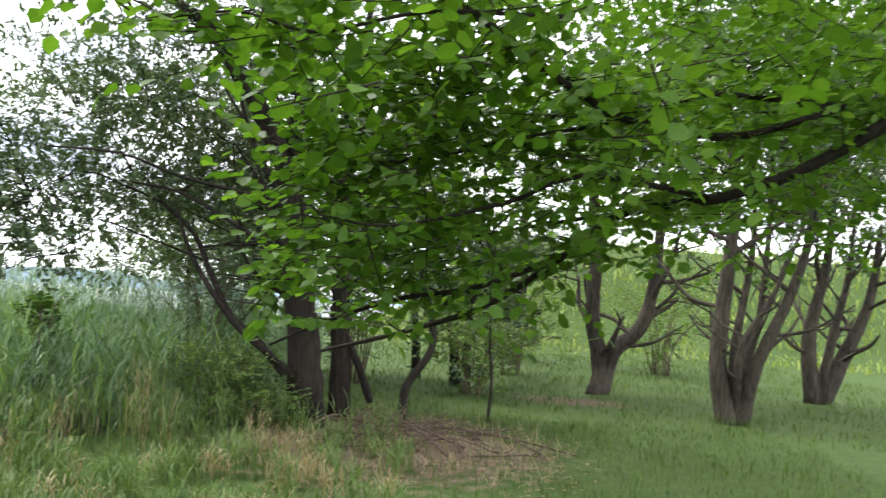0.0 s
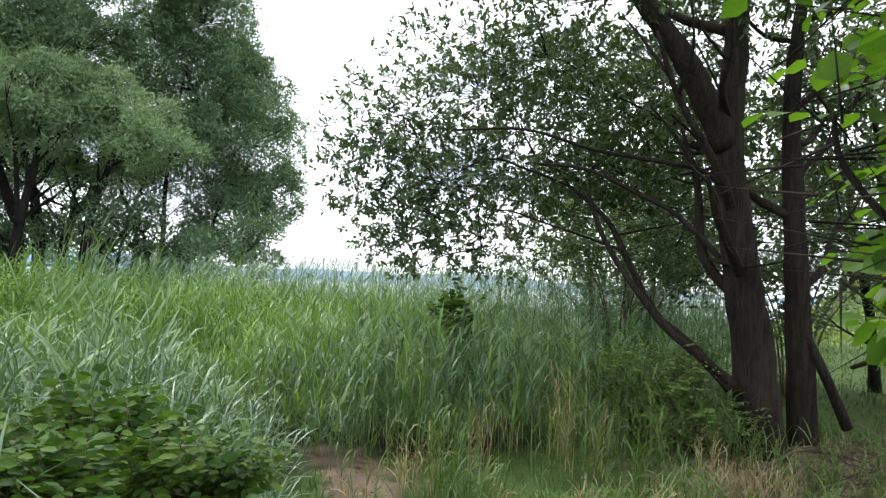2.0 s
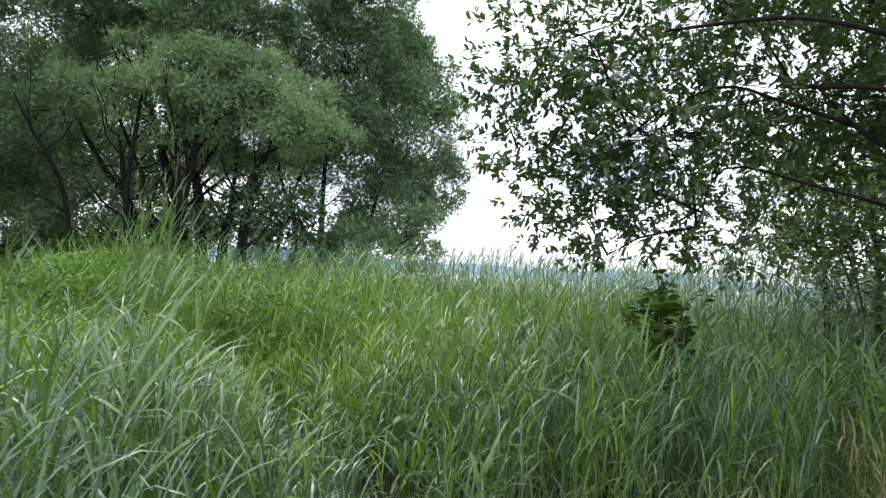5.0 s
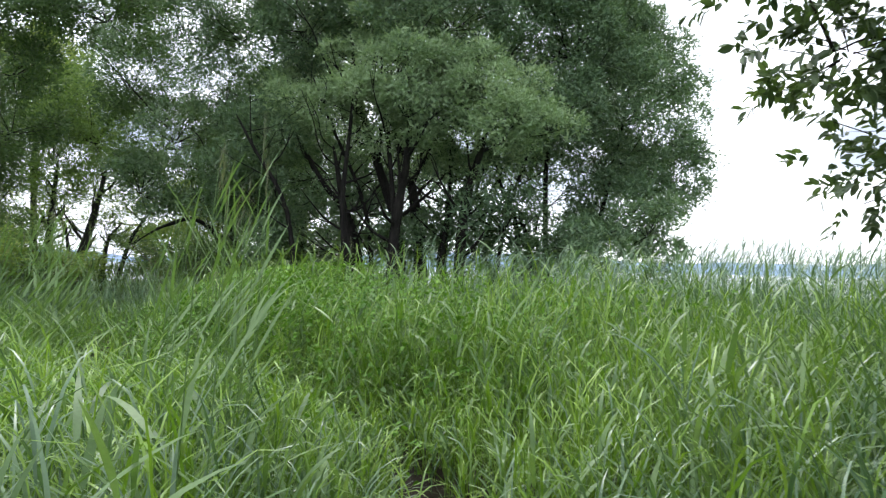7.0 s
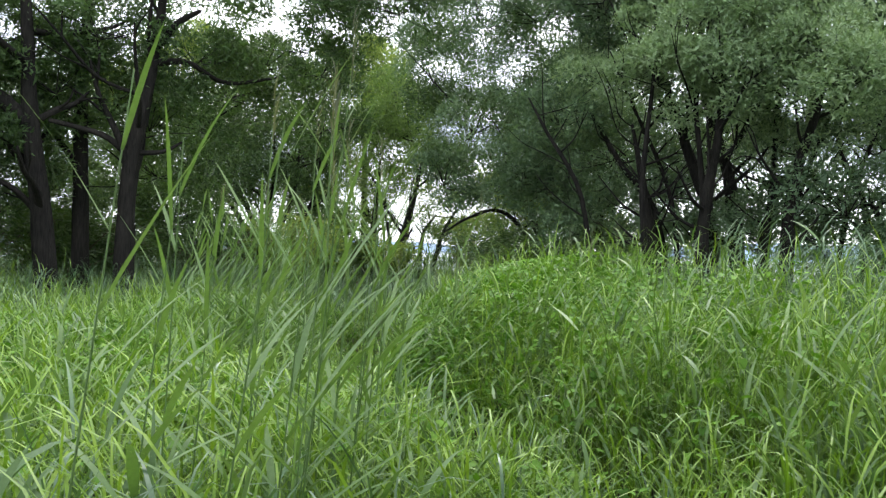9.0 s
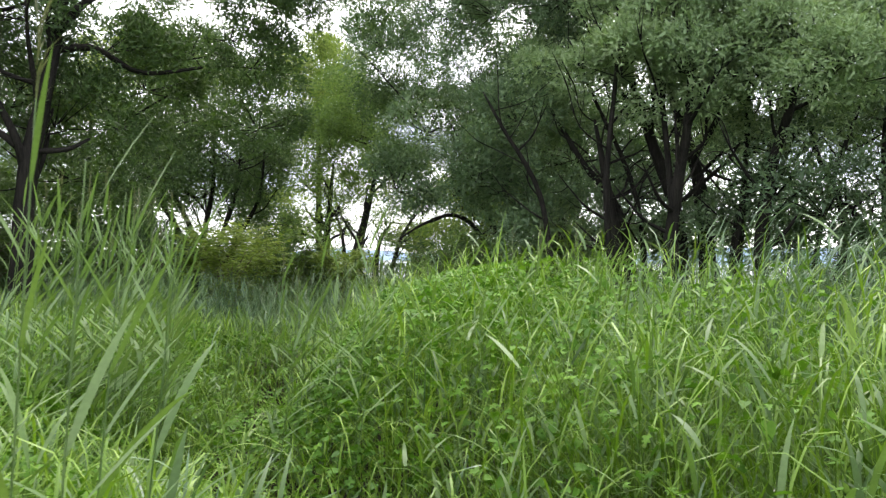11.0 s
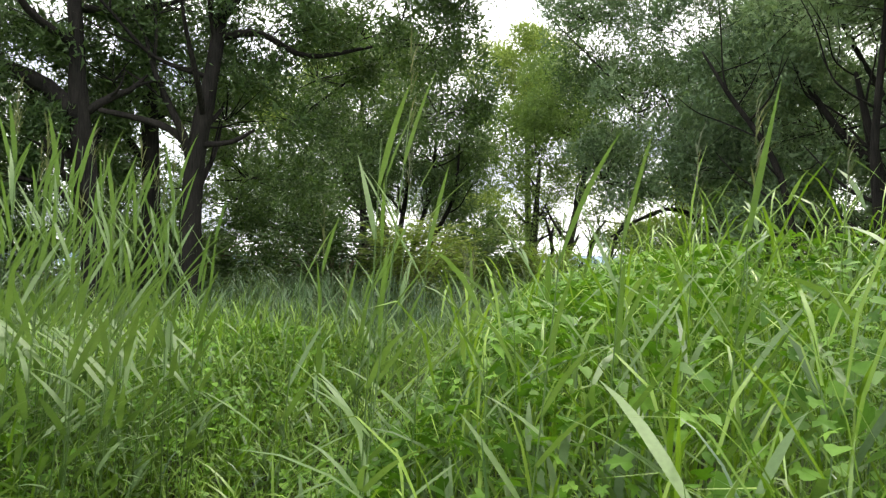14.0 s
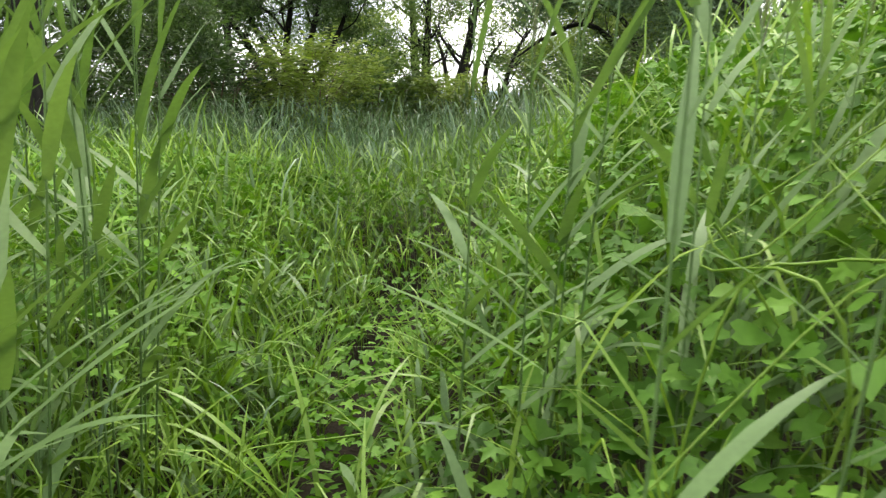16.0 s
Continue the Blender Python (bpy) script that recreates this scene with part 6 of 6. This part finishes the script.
def reed_stalk(x, y, z):
    """One tall reed by the way: a jointed stem with long arching leaves."""
    g = np.random.default_rng(int(abs(x * 991 + y * 313)))
    d, _ = walkway_distance(np.array([x]), np.array([y]))
    if d[0] < (0.2 if x < -12.7 else 0.72):
        return
    z = max(1.2, min(z + (0.08 if x < -12 else 0), 2.3))
    root = thing("reed_stalk", "tall green reed with long arching leaves", "reed", (x, y, 0), "tall reeds beside the path")
    lean = g.uniform(0.05, 0.14)
    az = 1.5 + g.normal(0, 0.45)
    foot = np.array([x - math.cos(az) * lean * z, y - math.sin(az) * lean * z, -0.03])
    tip = np.array([x, y, z])
    p = spline([foot, foot * 0.5 + tip * 0.5 + (0.01, 0.01, 0.0), tip], 6)
    part("stem", *tube(p, 0.0038, 0.0015, 6, 0.03), MAT["stalk"], root)
    for k in range(9):
        q = p[3 + k]
        a = az + (0.5 if k % 2 else -0.5) + (2.6 if k % 4 == 3 else 0) + g.normal(0, 0.35)
        ln = g.uniform(0.26, 0.46) * (0.8 if k > 6 else 1)
        up = k / 9
        v, f = blades(q[None], np.array([a]), np.array([ln]), np.array([g.uniform(0.021, 0.033) * (0.65 if k > 5 else 1) * (0.75 if x > -10 else 1)]), np.array([0.95 - 0.6 * up]),
                      np.array([g.uniform(0.1, 0.75) * (1.1 - 0.6 * up)]), 7, 0.7)
        part("leaf", v, f, MAT["stalk"], root)
    if g.uniform(0, 1) < 0.35:
        n = 14
        at = tip + np.stack([0 * np.arange(n), 0 * np.arange(n), np.linspace(-0.05, 0.16, n)], -1)
        v, f = blades(at, az + g.normal(0, 0.9, n), g.uniform(0.05, 0.11, n), np.full(n, 0.005), g.uniform(0.15, 0.5, n), g.uniform(0.1, 0.7, n), 2)
        part("panicle", v, f, MAT["plume"], root, "slender grey-green panicle")


reed_stalk(-6.75, 7.62, 1.78)
reed_stalk(-6.60, 7.50, 1.62)
reed_stalk(-7.45, 7.75, 1.90)
reed_stalk(-12.78, 8.62, 1.32)
reed_stalk(-12.85, 8.95, 1.42)
reed_stalk(-12.9, 9.1, 1.5)
reed_stalk(-13.80, 6.55, 1.82)
reed_stalk(-13.92, 6.38, 1.69)
reed_stalk(-13.65, 6.88, 1.68)
reed_stalk(-13.80, 6.68, 1.55)
reed_stalk(-14.04, 6.77, 1.88)
reed_stalk(-13.85, 6.90, 1.67)
reed_stalk(-13.88, 7.02, 1.66)
reed_stalk(-14.00, 7.04, 1.56)
reed_stalk(-14.27, 6.99, 1.87)
reed_stalk(-14.42, 6.81, 1.77)
reed_stalk(-14.02, 7.32, 1.77)
reed_stalk(-13.83, 7.46, 1.56)
reed_stalk(-14.32, 7.30, 1.97)
reed_stalk(-14.18, 7.16, 1.86)
reed_stalk(-13.53, 8.79, 1.91)
reed_stalk(-13.48, 8.90, 1.69)
reed_stalk(-7.86, 8.20, 2.02)
reed_stalk(-7.69, 8.02, 1.85)
reed_stalk(-8.00, 8.35, 1.94)
reed_stalk(-7.93, 8.35, 1.85)
reed_stalk(-8.74, 8.08, 2.01)
reed_stalk(-8.75, 7.90, 1.78)
reed_stalk(-8.03, 7.71, 1.85)
reed_stalk(-7.87, 7.74, 1.74)
reed_stalk(-8.43, 8.57, 2.05)
reed_stalk(-8.25, 8.60, 1.82)
reed_stalk(-8.64, 8.93, 2.00)
reed_stalk(-8.49, 8.93, 1.87)
reed_stalk(-8.51, 8.28, 1.89)
reed_stalk(-8.47, 8.25, 1.81)
reed_stalk(-8.45, 8.15, 1.78)
reed_stalk(-8.53, 8.29, 1.73)
reed_stalk(-8.49, 8.04, 1.91)
reed_stalk(-8.69, 8.09, 1.80)
reed_stalk(-8.78, 8.18, 1.87)
reed_stalk(-8.77, 8.17, 1.75)
reed_stalk(-8.69, 7.85, 1.79)
reed_stalk(-8.47, 7.72, 1.66)
reed_stalk(-9.03, 8.27, 1.85)
reed_stalk(-9.16, 8.32, 1.75)
reed_stalk(-9.43, 8.33, 1.71)
reed_stalk(-9.49, 8.44, 1.60)
reed_stalk(-11.34, 8.07, 1.88)
reed_stalk(-11.31, 8.24, 1.81)
reed_stalk(-11.54, 8.15, 1.78)
reed_stalk(-11.73, 8.03, 1.58)
reed_stalk(-11.32, 9.21, 1.65)
reed_stalk(-11.27, 9.10, 1.54)
reed_stalk(-12.18, 7.70, 2.04)
reed_stalk(-12.32, 7.68, 1.98)
reed_stalk(-12.31, 7.88, 1.82)
reed_stalk(-12.23, 8.05, 1.57)
reed_stalk(-11.98, 7.69, 1.78)
reed_stalk(-11.87, 7.90, 1.72)
reed_stalk(-12.38, 7.68, 2.18)
reed_stalk(-12.47, 7.88, 1.97)
reed_stalk(-12.60, 7.79, 1.93)
reed_stalk(-12.64, 7.98, 1.75)
reed_stalk(-12.08, 7.68, 1.92)
reed_stalk(-11.94, 7.59, 1.83)
reed_stalk(-12.57, 8.19, 1.60)
reed_stalk(-12.60, 8.03, 1.48)
reed_stalk(-12.54, 8.03, 1.70)
reed_stalk(-12.34, 7.95, 1.64)
reed_stalk(-12.06, 7.58, 1.62)
reed_stalk(-12.26, 7.44, 1.41)
reed_stalk(-12.13, 9.17, 1.76)
reed_stalk(-12.19, 9.07, 1.69)
reed_stalk(-11.96, 8.98, 1.64)
reed_stalk(-11.75, 8.95, 1.55)
reed_stalk(-11.83, 8.51, 1.53)
reed_stalk(-12.03, 8.31, 1.45)
reed_stalk(-11.99, 9.77, 1.59)
reed_stalk(-11.92, 9.61, 1.53)
reed_stalk(-12.30, 10.00, 1.50)
reed_stalk(-12.30, 9.89, 1.25)
reed_stalk(-11.81, 10.04, 1.61)
reed_stalk(-11.97, 10.06, 1.40)
reed_stalk(-13.58, 8.45, 1.40)
reed_stalk(-13.62, 8.67, 1.26)
reed_stalk(-13.90, 7.64, 1.31)
reed_stalk(-14.01, 7.60, 1.25)
reed_stalk(-13.55, 8.67, 1.24)
reed_stalk(-13.59, 8.56, 1.02)
reed_stalk(-13.74, 9.18, 1.24)
reed_stalk(-13.60, 9.17, 1.19)
reed_stalk(-13.74, 8.00, 1.08)
reed_stalk(-13.85, 7.88, 0.99)
reed_stalk(-13.32, 8.92, 1.12)
reed_stalk(-13.44, 9.09, 1.04)
reed_stalk(-13.42, 9.17, 1.18)
reed_stalk(-13.62, 9.36, 1.02)
reed_stalk(-5.19, 6.42, 1.64)
reed_stalk(-5.31, 6.06, 1.51)
reed_stalk(-8.25, 8.16, 2.12)
reed_stalk(-8.04, 8.12, 1.89)
reed_stalk(-8.20, 7.93, 1.92)
reed_stalk(-8.14, 8.06, 1.72)
reed_stalk(-5.95, 5.93, 1.62)
reed_stalk(-5.72, 6.76, 1.70)
reed_stalk(-12.21, 7.40, 1.82)
reed_stalk(-12.22, 7.22, 1.73)
reed_stalk(-12.14, 7.66, 1.91)
reed_stalk(-11.97, 7.84, 1.68)
reed_stalk(-12.44, 7.67, 1.80)
reed_stalk(-12.51, 7.73, 1.59)
reed_stalk(-12.65, 7.68, 1.73)
reed_stalk(-12.58, 7.82, 1.58)
reed_stalk(-12.95, 7.73, 1.63)
reed_stalk(-12.88, 7.81, 1.53)
reed_stalk(-12.84, 10.61, 1.60)
reed_stalk(-12.65, 10.81, 1.53)
reed_stalk(-12.56, 10.85, 1.53)
reed_stalk(-12.35, 11.05, 1.35)
reed_stalk(-12.90, 7.30, 1.91)
reed_stalk(-13.10, 7.47, 1.84)
reed_stalk(-13.02, 7.42, 1.81)
reed_stalk(-12.82, 7.50, 1.74)
reed_stalk(-12.74, 7.53, 1.72)
reed_stalk(-12.88, 7.59, 1.56)
reed_stalk(-13.15, 7.59, 1.64)
reed_stalk(-13.04, 7.78, 1.55)
reed_stalk(-13.38, 7.71, 1.57)
reed_stalk(-13.59, 7.90, 1.52)
reed_stalk(-13.08, 7.77, 1.66)
reed_stalk(-12.91, 7.60, 1.45)
reed_stalk(-13.15, 6.70, 1.99)
reed_stalk(-13.02, 6.87, 1.83)
reed_stalk(-13.32, 6.75, 1.86)
reed_stalk(-13.16, 6.62, 1.67)
reed_stalk(-13.50, 6.81, 1.93)
reed_stalk(-13.57, 6.98, 1.72)
reed_stalk(-13.68, 6.88, 1.78)
reed_stalk(-13.69, 6.89, 1.73)
reed_stalk(-13.21, 7.32, 1.80)
reed_stalk(-13.42, 7.36, 1.65)
reed_stalk(-13.39, 7.39, 1.87)
reed_stalk(-13.23, 7.43, 1.79)
reed_stalk(-13.57, 7.47, 1.73)
reed_stalk(-13.63, 7.59, 1.57)
reed_stalk(-13.75, 7.56, 1.79)
reed_stalk(-13.96, 7.71, 1.58)
reed_stalk(-13.53, 6.78, 1.88)
reed_stalk(-13.71, 6.80, 1.75)
reed_stalk(-14.10, 6.52, 1.83)
reed_stalk(-13.97, 6.44, 1.74)
reed_stalk(-13.94, 6.82, 1.86)
reed_stalk(-13.95, 7.02, 1.79)
reed_stalk(-13.79, 7.10, 1.73)
reed_stalk(-13.96, 7.15, 1.50)
reed_stalk(-13.62, 7.37, 1.75)
reed_stalk(-13.62, 7.34, 1.53)
reed_stalk(-14.21, 7.19, 1.69)
reed_stalk(-14.08, 7.00, 1.46)
reed_stalk(-14.04, 7.46, 1.72)
reed_stalk(-14.18, 7.38, 1.50)


def grass_clump(x, y, n, reach):
    """A tussock of long broad blades that arch over to the ground."""
    g = np.random.default_rng(int(abs(x * 577 + y * 131)))
    z = float(ground_height(np.array(x), np.array(y)))
    root = thing("grass_clump", "tussock of long arching bright green blades", "grass", (x, y, z), "arching tussocks beside the path")
    for k in range(n):
        a = k / n * 6.283 + g.normal(0, 0.3)
        v, f = blades(np.array([[x + 0.05 * math.cos(a), y + 0.05 * math.sin(a), z - 0.01]]), np.array([a]), np.array([reach * g.uniform(0.75, 1.25)]),
                      np.array([g.uniform(0.014, 0.022)]), np.array([g.uniform(0.08, 0.35)]), np.array([g.uniform(1.2, 2.5)]), 9, 0.5)
        part("blade", v, f, MAT["grass"], root)


for x, y, n, reach in ((-13.0, 8.85, 16, 0.95), (-12.95, 7.6, 16, 0.85), (-13.5, 8.15, 14, 0.8), (-13.3, 9.3, 16, 1.15), (-14.1, 8.0, 14, 0.9), (-13.8, 7.3, 16, 1.0),
                       (-12.3, 10.0, 16, 1.15), (-11.7, 7.7, 16, 1.0), (-14.6, 8.7, 14, 1.0), (-12.6, 6.9, 16, 1.05), (-14.8, 7.4, 14, 1.0), (-11.0, 10.9, 16, 1.2)):
    grass_clump(x, y, n, reach)


# ---- short grass of the clearing ----
def sward(n, x0, x1, y0, y1, lo, hi, width, g, seg=3):
    x, y = scatter(n, x0, x1, y0, y1, g)
    d, s = walkway_distance(x, y)
    ok = ~in_field(x, y) & (g.uniform(0, 1, n) > bare_soil(x, y) * 1.05)
    x, y = x[ok], y[ok]
    m = len(x)
    tuft = np.clip(0.75 + 0.45 * wave(x, y, 1.7, 3), 0.3, 1.4)
    return blades(np.stack([x, y, ground_height(x, y) - 0.01], -1), g.uniform(0, 6.283, m), g.uniform(lo, hi, m) * tuft, width * g.uniform(0.6, 1.3, m),
                  np.abs(g.normal(0, 0.35, m)), g.uniform(0.2, 1.5, m), seg)


g = np.random.default_rng(9)
put("short_grass", "short green grass of the clearing", sward(30000, -5.5, 4.5, 2.5, 13, 0.07, 0.24, 0.008, g, 2), "lawn")
put("clearing_grass", "green grass under the orchard trees", sward(17000, -3, 13, 12, 34, 0.10, 0.32, 0.018, g, 2), "lawn")
put("levee_grass", "pale green grass on the embankment", sward(10000, -8, 45, 33, 62, 0.4, 0.9, 0.09, g, 2), "levee")
# taller, partly dry grass between the path and the willow
cx, cy = scatter(210, -5.4, -0.6, 5.2, 10.8, g)
n_in = g.integers(5, 20, len(cx))
x = np.repeat(cx, n_in) + g.normal(0, 0.075, n_in.sum())
y = np.repeat(cy, n_in) + g.normal(0, 0.075, n_in.sum())
tall = np.repeat(g.uniform(0.55, 1.5, len(cx)), n_in)
sere = np.repeat(g.uniform(0, 1, len(cx)), n_in)
d, s = walkway_distance(x, y)
ok = ~in_field(x, y) & (d > 0.28) & (g.uniform(0, 1, len(x)) > bare_soil(x, y) * 0.6)
x, y, tall, sere = x[ok], y[ok], tall[ok], sere[ok]
rise = np.clip((y - 0.95 * x - 10.6) / 2.5, 0, 1)
h = (0.2 + 0.42 * rise) * tall * g.uniform(0.7, 1.2, len(x))
dry = sere < 0.42 - 0.18 * rise
put("path_grass", "knee-high green grass beside bare soil", stand(x[~dry], y[~dry], h[~dry], 5, 0.36, 0.010, g, 4), "path")
put("dry_grass", "bleached dry grass beside bare soil", stand(x[dry], y[dry], h[dry] * 0.8, 5, 0.30, 0.008, g, 4), "straw")
x, y = scatter(1100, -2.3, 1.2, 8.6, 12.6, g)
ok = bare_soil(x, y) > 0.25
x, y = x[ok], y[ok]
put("dry_grass", "bleached dry grass in leaf litter", blades(np.stack([x, y, ground_height(x, y)], -1), g.uniform(0, 6.283, len(x)), g.uniform(0.08, 0.34, len(x)),
    np.full(len(x), 0.006), g.uniform(0.1, 1.1, len(x)), g.uniform(0.2, 1.4, len(x)), 3), "straw")
# dead leaves on the bare ground
x, y = scatter(6000, -6, 3.5, 5, 17, g)
ok = (bare_soil(x, y) > 0.15) & ~in_field(x, y)
x, y = x[ok], y[ok]
lp = np.stack([x, y, ground_height(x, y) + 0.012], -1)
tagged(mesh_object("leaf_litter", *stamp(LANCE, lp, g.normal(0, 1, lp.shape) * (1, 1, 0.15), np.array([0, 0, 1.0]) + g.normal(0, 0.3, lp.shape),
       g.uniform(0.03, 0.08, len(x)), g.uniform(0.015, 0.04, len(x))), MAT["litter"]), "brown dead leaves on bare soil", "leaf litter", kind="stuff")


def dead_branch(pts, r, seed):
    g = np.random.default_rng(seed)
    root = thing("fallen_branch", "dead fallen branch lying on leaf litter", "branch", (pts[0][0], pts[0][1], 0), "fallen branches by the willow")
    p = spline(pts, 6)
    stem = part("stem", *tube(p, r, r * 0.4, 7, 0.14), MAT["twig"], root)
    for k in range(5):
        a = p[g.integers(2, len(p))]
        e = a + np.array([g.normal(0, 0.3), g.normal(0, 0.3), g.uniform(-0.02, 0.22)])
        subpart("twig", *tube(spline([a, (a + e) / 2 + g.normal(0, 0.03, 3), e], 4), r * 0.45, r * 0.15, 5, 0.1), MAT["twig"], stem)


for k in range(15):
    cx, cy = g.uniform(-1.9, 0.6), g.uniform(9.6, 12.0)
    a, ln = g.uniform(0, 3.14), g.uniform(0.35, 1.0)
    dx, dy = math.cos(a) * ln, math.sin(a) * ln
    z = float(ground_height(np.array(cx), np.array(cy)))
    dead_branch([(cx - dx, cy - dy, z + 0.0), (cx - dx * 0.2, cy + 0.05, z + g.uniform(0.02, 0.12)), (cx + dx * 0.5, cy + dy * 0.4, z + 0.06), (cx + dx, cy + dy, z + 0.02)],
                g.uniform(0.008, 0.022), k)

for k in range(16):
    cx, cy = g.normal(-1.0, 0.35), g.normal(10.45, 0.3)
    a, ln = g.uniform(0, 3.14), g.uniform(0.3, 0.75)
    dx, dy = math.cos(a) * ln, math.sin(a) * ln
    dead_branch([(cx - dx, cy - dy, 0.01), (cx - dx * 0.3, cy - dy * 0.2, g.uniform(0.05, 0.2)), (cx + dx * 0.4, cy + dy * 0.5, g.uniform(0.08, 0.3)), (cx + dx, cy + dy, g.uniform(0.02, 0.3))],
                g.uniform(0.007, 0.018), 60 + k)

# ---- climbing vines over the grass ----
g = np.random.default_rng(31)
x, y = scatter(110000, -18, -7.6, 4.0, 14, g)
d, s = walkway_distance(x, y)
cover = np.clip((-8.4 - x) / 3.6, 0, 1) * np.clip(1.35 - d / 3.0, 0, 1)
ok = in_field(x, y) & ((d > 0.6) | (g.uniform(0, 1, len(x)) < 0.5)) & (g.uniform(0, 1, len(x)) < cover * (0.68 + 0.22 * (x < -12) + 0.5 * wave(x, y, 1.3, 5)))
x, y = x[ok], y[ok]
depth = g.uniform(0, 1, len(x)) ** 2.0
h = stand_height(x, y) * (0.93 - 0.7 * depth)
lp = np.stack([x, y, h + ground_height(x, y)], -1)
tilt = np.stack([-wave(x + 0.1, y, 3.0, 2), wave(x, y + 0.1, 3.0, 6), 0 * x + 1.0], -1) + g.normal(0, 0.3, lp.shape)
la = np.stack([g.normal(0, 1, len(x)), g.normal(0, 1, len(x)), g.uniform(-0.7, 0.0, len(x))], -1)
lz = g.uniform(0.036, 0.078, len(x))
close = np.flatnonzero((x < -12.4) & (x > -15.0) & (np.abs(y - 8.3) < 1.4) & (depth < 0.35))[:270]
rest = np.setdiff1d(np.arange(len(x)), close)
kindof = g.uniform(0, 1, len(x)) < 0.6
r1, r2 = rest[kindof[rest]], rest[~kindof[rest]]
tagged(mesh_object("vine_cover", *stamp(LOBED, lp[r1], la[r1], tilt[r1], lz[r1], lz[r1]), MAT["vine_leaf"]),
       "lobed green leaves of climbing hop", "vines", kind="stuff")
tagged(mesh_object("bindweed_cover", *stamp(HEART, lp[r2], la[r2], tilt[r2], lz[r2], lz[r2] * 0.8), MAT["vine_leaf"]),
       "heart-shaped green leaves of climbing bindweed", "vines", kind="stuff")
vine = thing("hop_vine", "climbing hop vine with lobed green leaves over grass", "vine", (-13.5, 8.3, 0))
for k in range(10):
    p = np.array([g.uniform(-15, -12.8), g.uniform(7.2, 9.6), 0.0])
    line = [p]
    for _ in range(5):
        q = line[-1] + np.array([g.normal(0, 0.22), g.normal(0, 0.22), 0])
        q[2] = 0.8 * float(stand_height(q[:1], q[1:2])[0])
        line.append(q)
    part("stem", *tube(spline(line, 5), 0.003, 0.0015, 5, 0.05), MAT["grass"], vine)
pair = [stamp(sh, np.zeros((1, 3)), np.array([[1.0, 0, 0]]), np.array([[0, 0, 1.0]]), np.ones(1), np.ones(1)) for sh in (LOBED, HEART)]
pair_mesh = [None, None]
for i in close:
    k = 0 if kindof[i] else 1
    if pair_mesh[k] is None:
        ob = mesh_object("leaf", *pair[k], MAT["vine_leaf_single"], vine)
        pair_mesh[k] = ob.data
    else:
        ob = new("leaf", pair_mesh[k])
        ob.parent = vine
    d3 = unit(la[i])
    sv = unit(np.cross(tilt[i], d3))
    nv = np.cross(d3, sv)
    ob.matrix_basis = Matrix([(d3[j] * lz[i], sv[j] * lz[i], nv[j] * lz[i], lp[i][j] - vine.location[j]) for j in range(3)] + [(0, 0, 0, 1)])
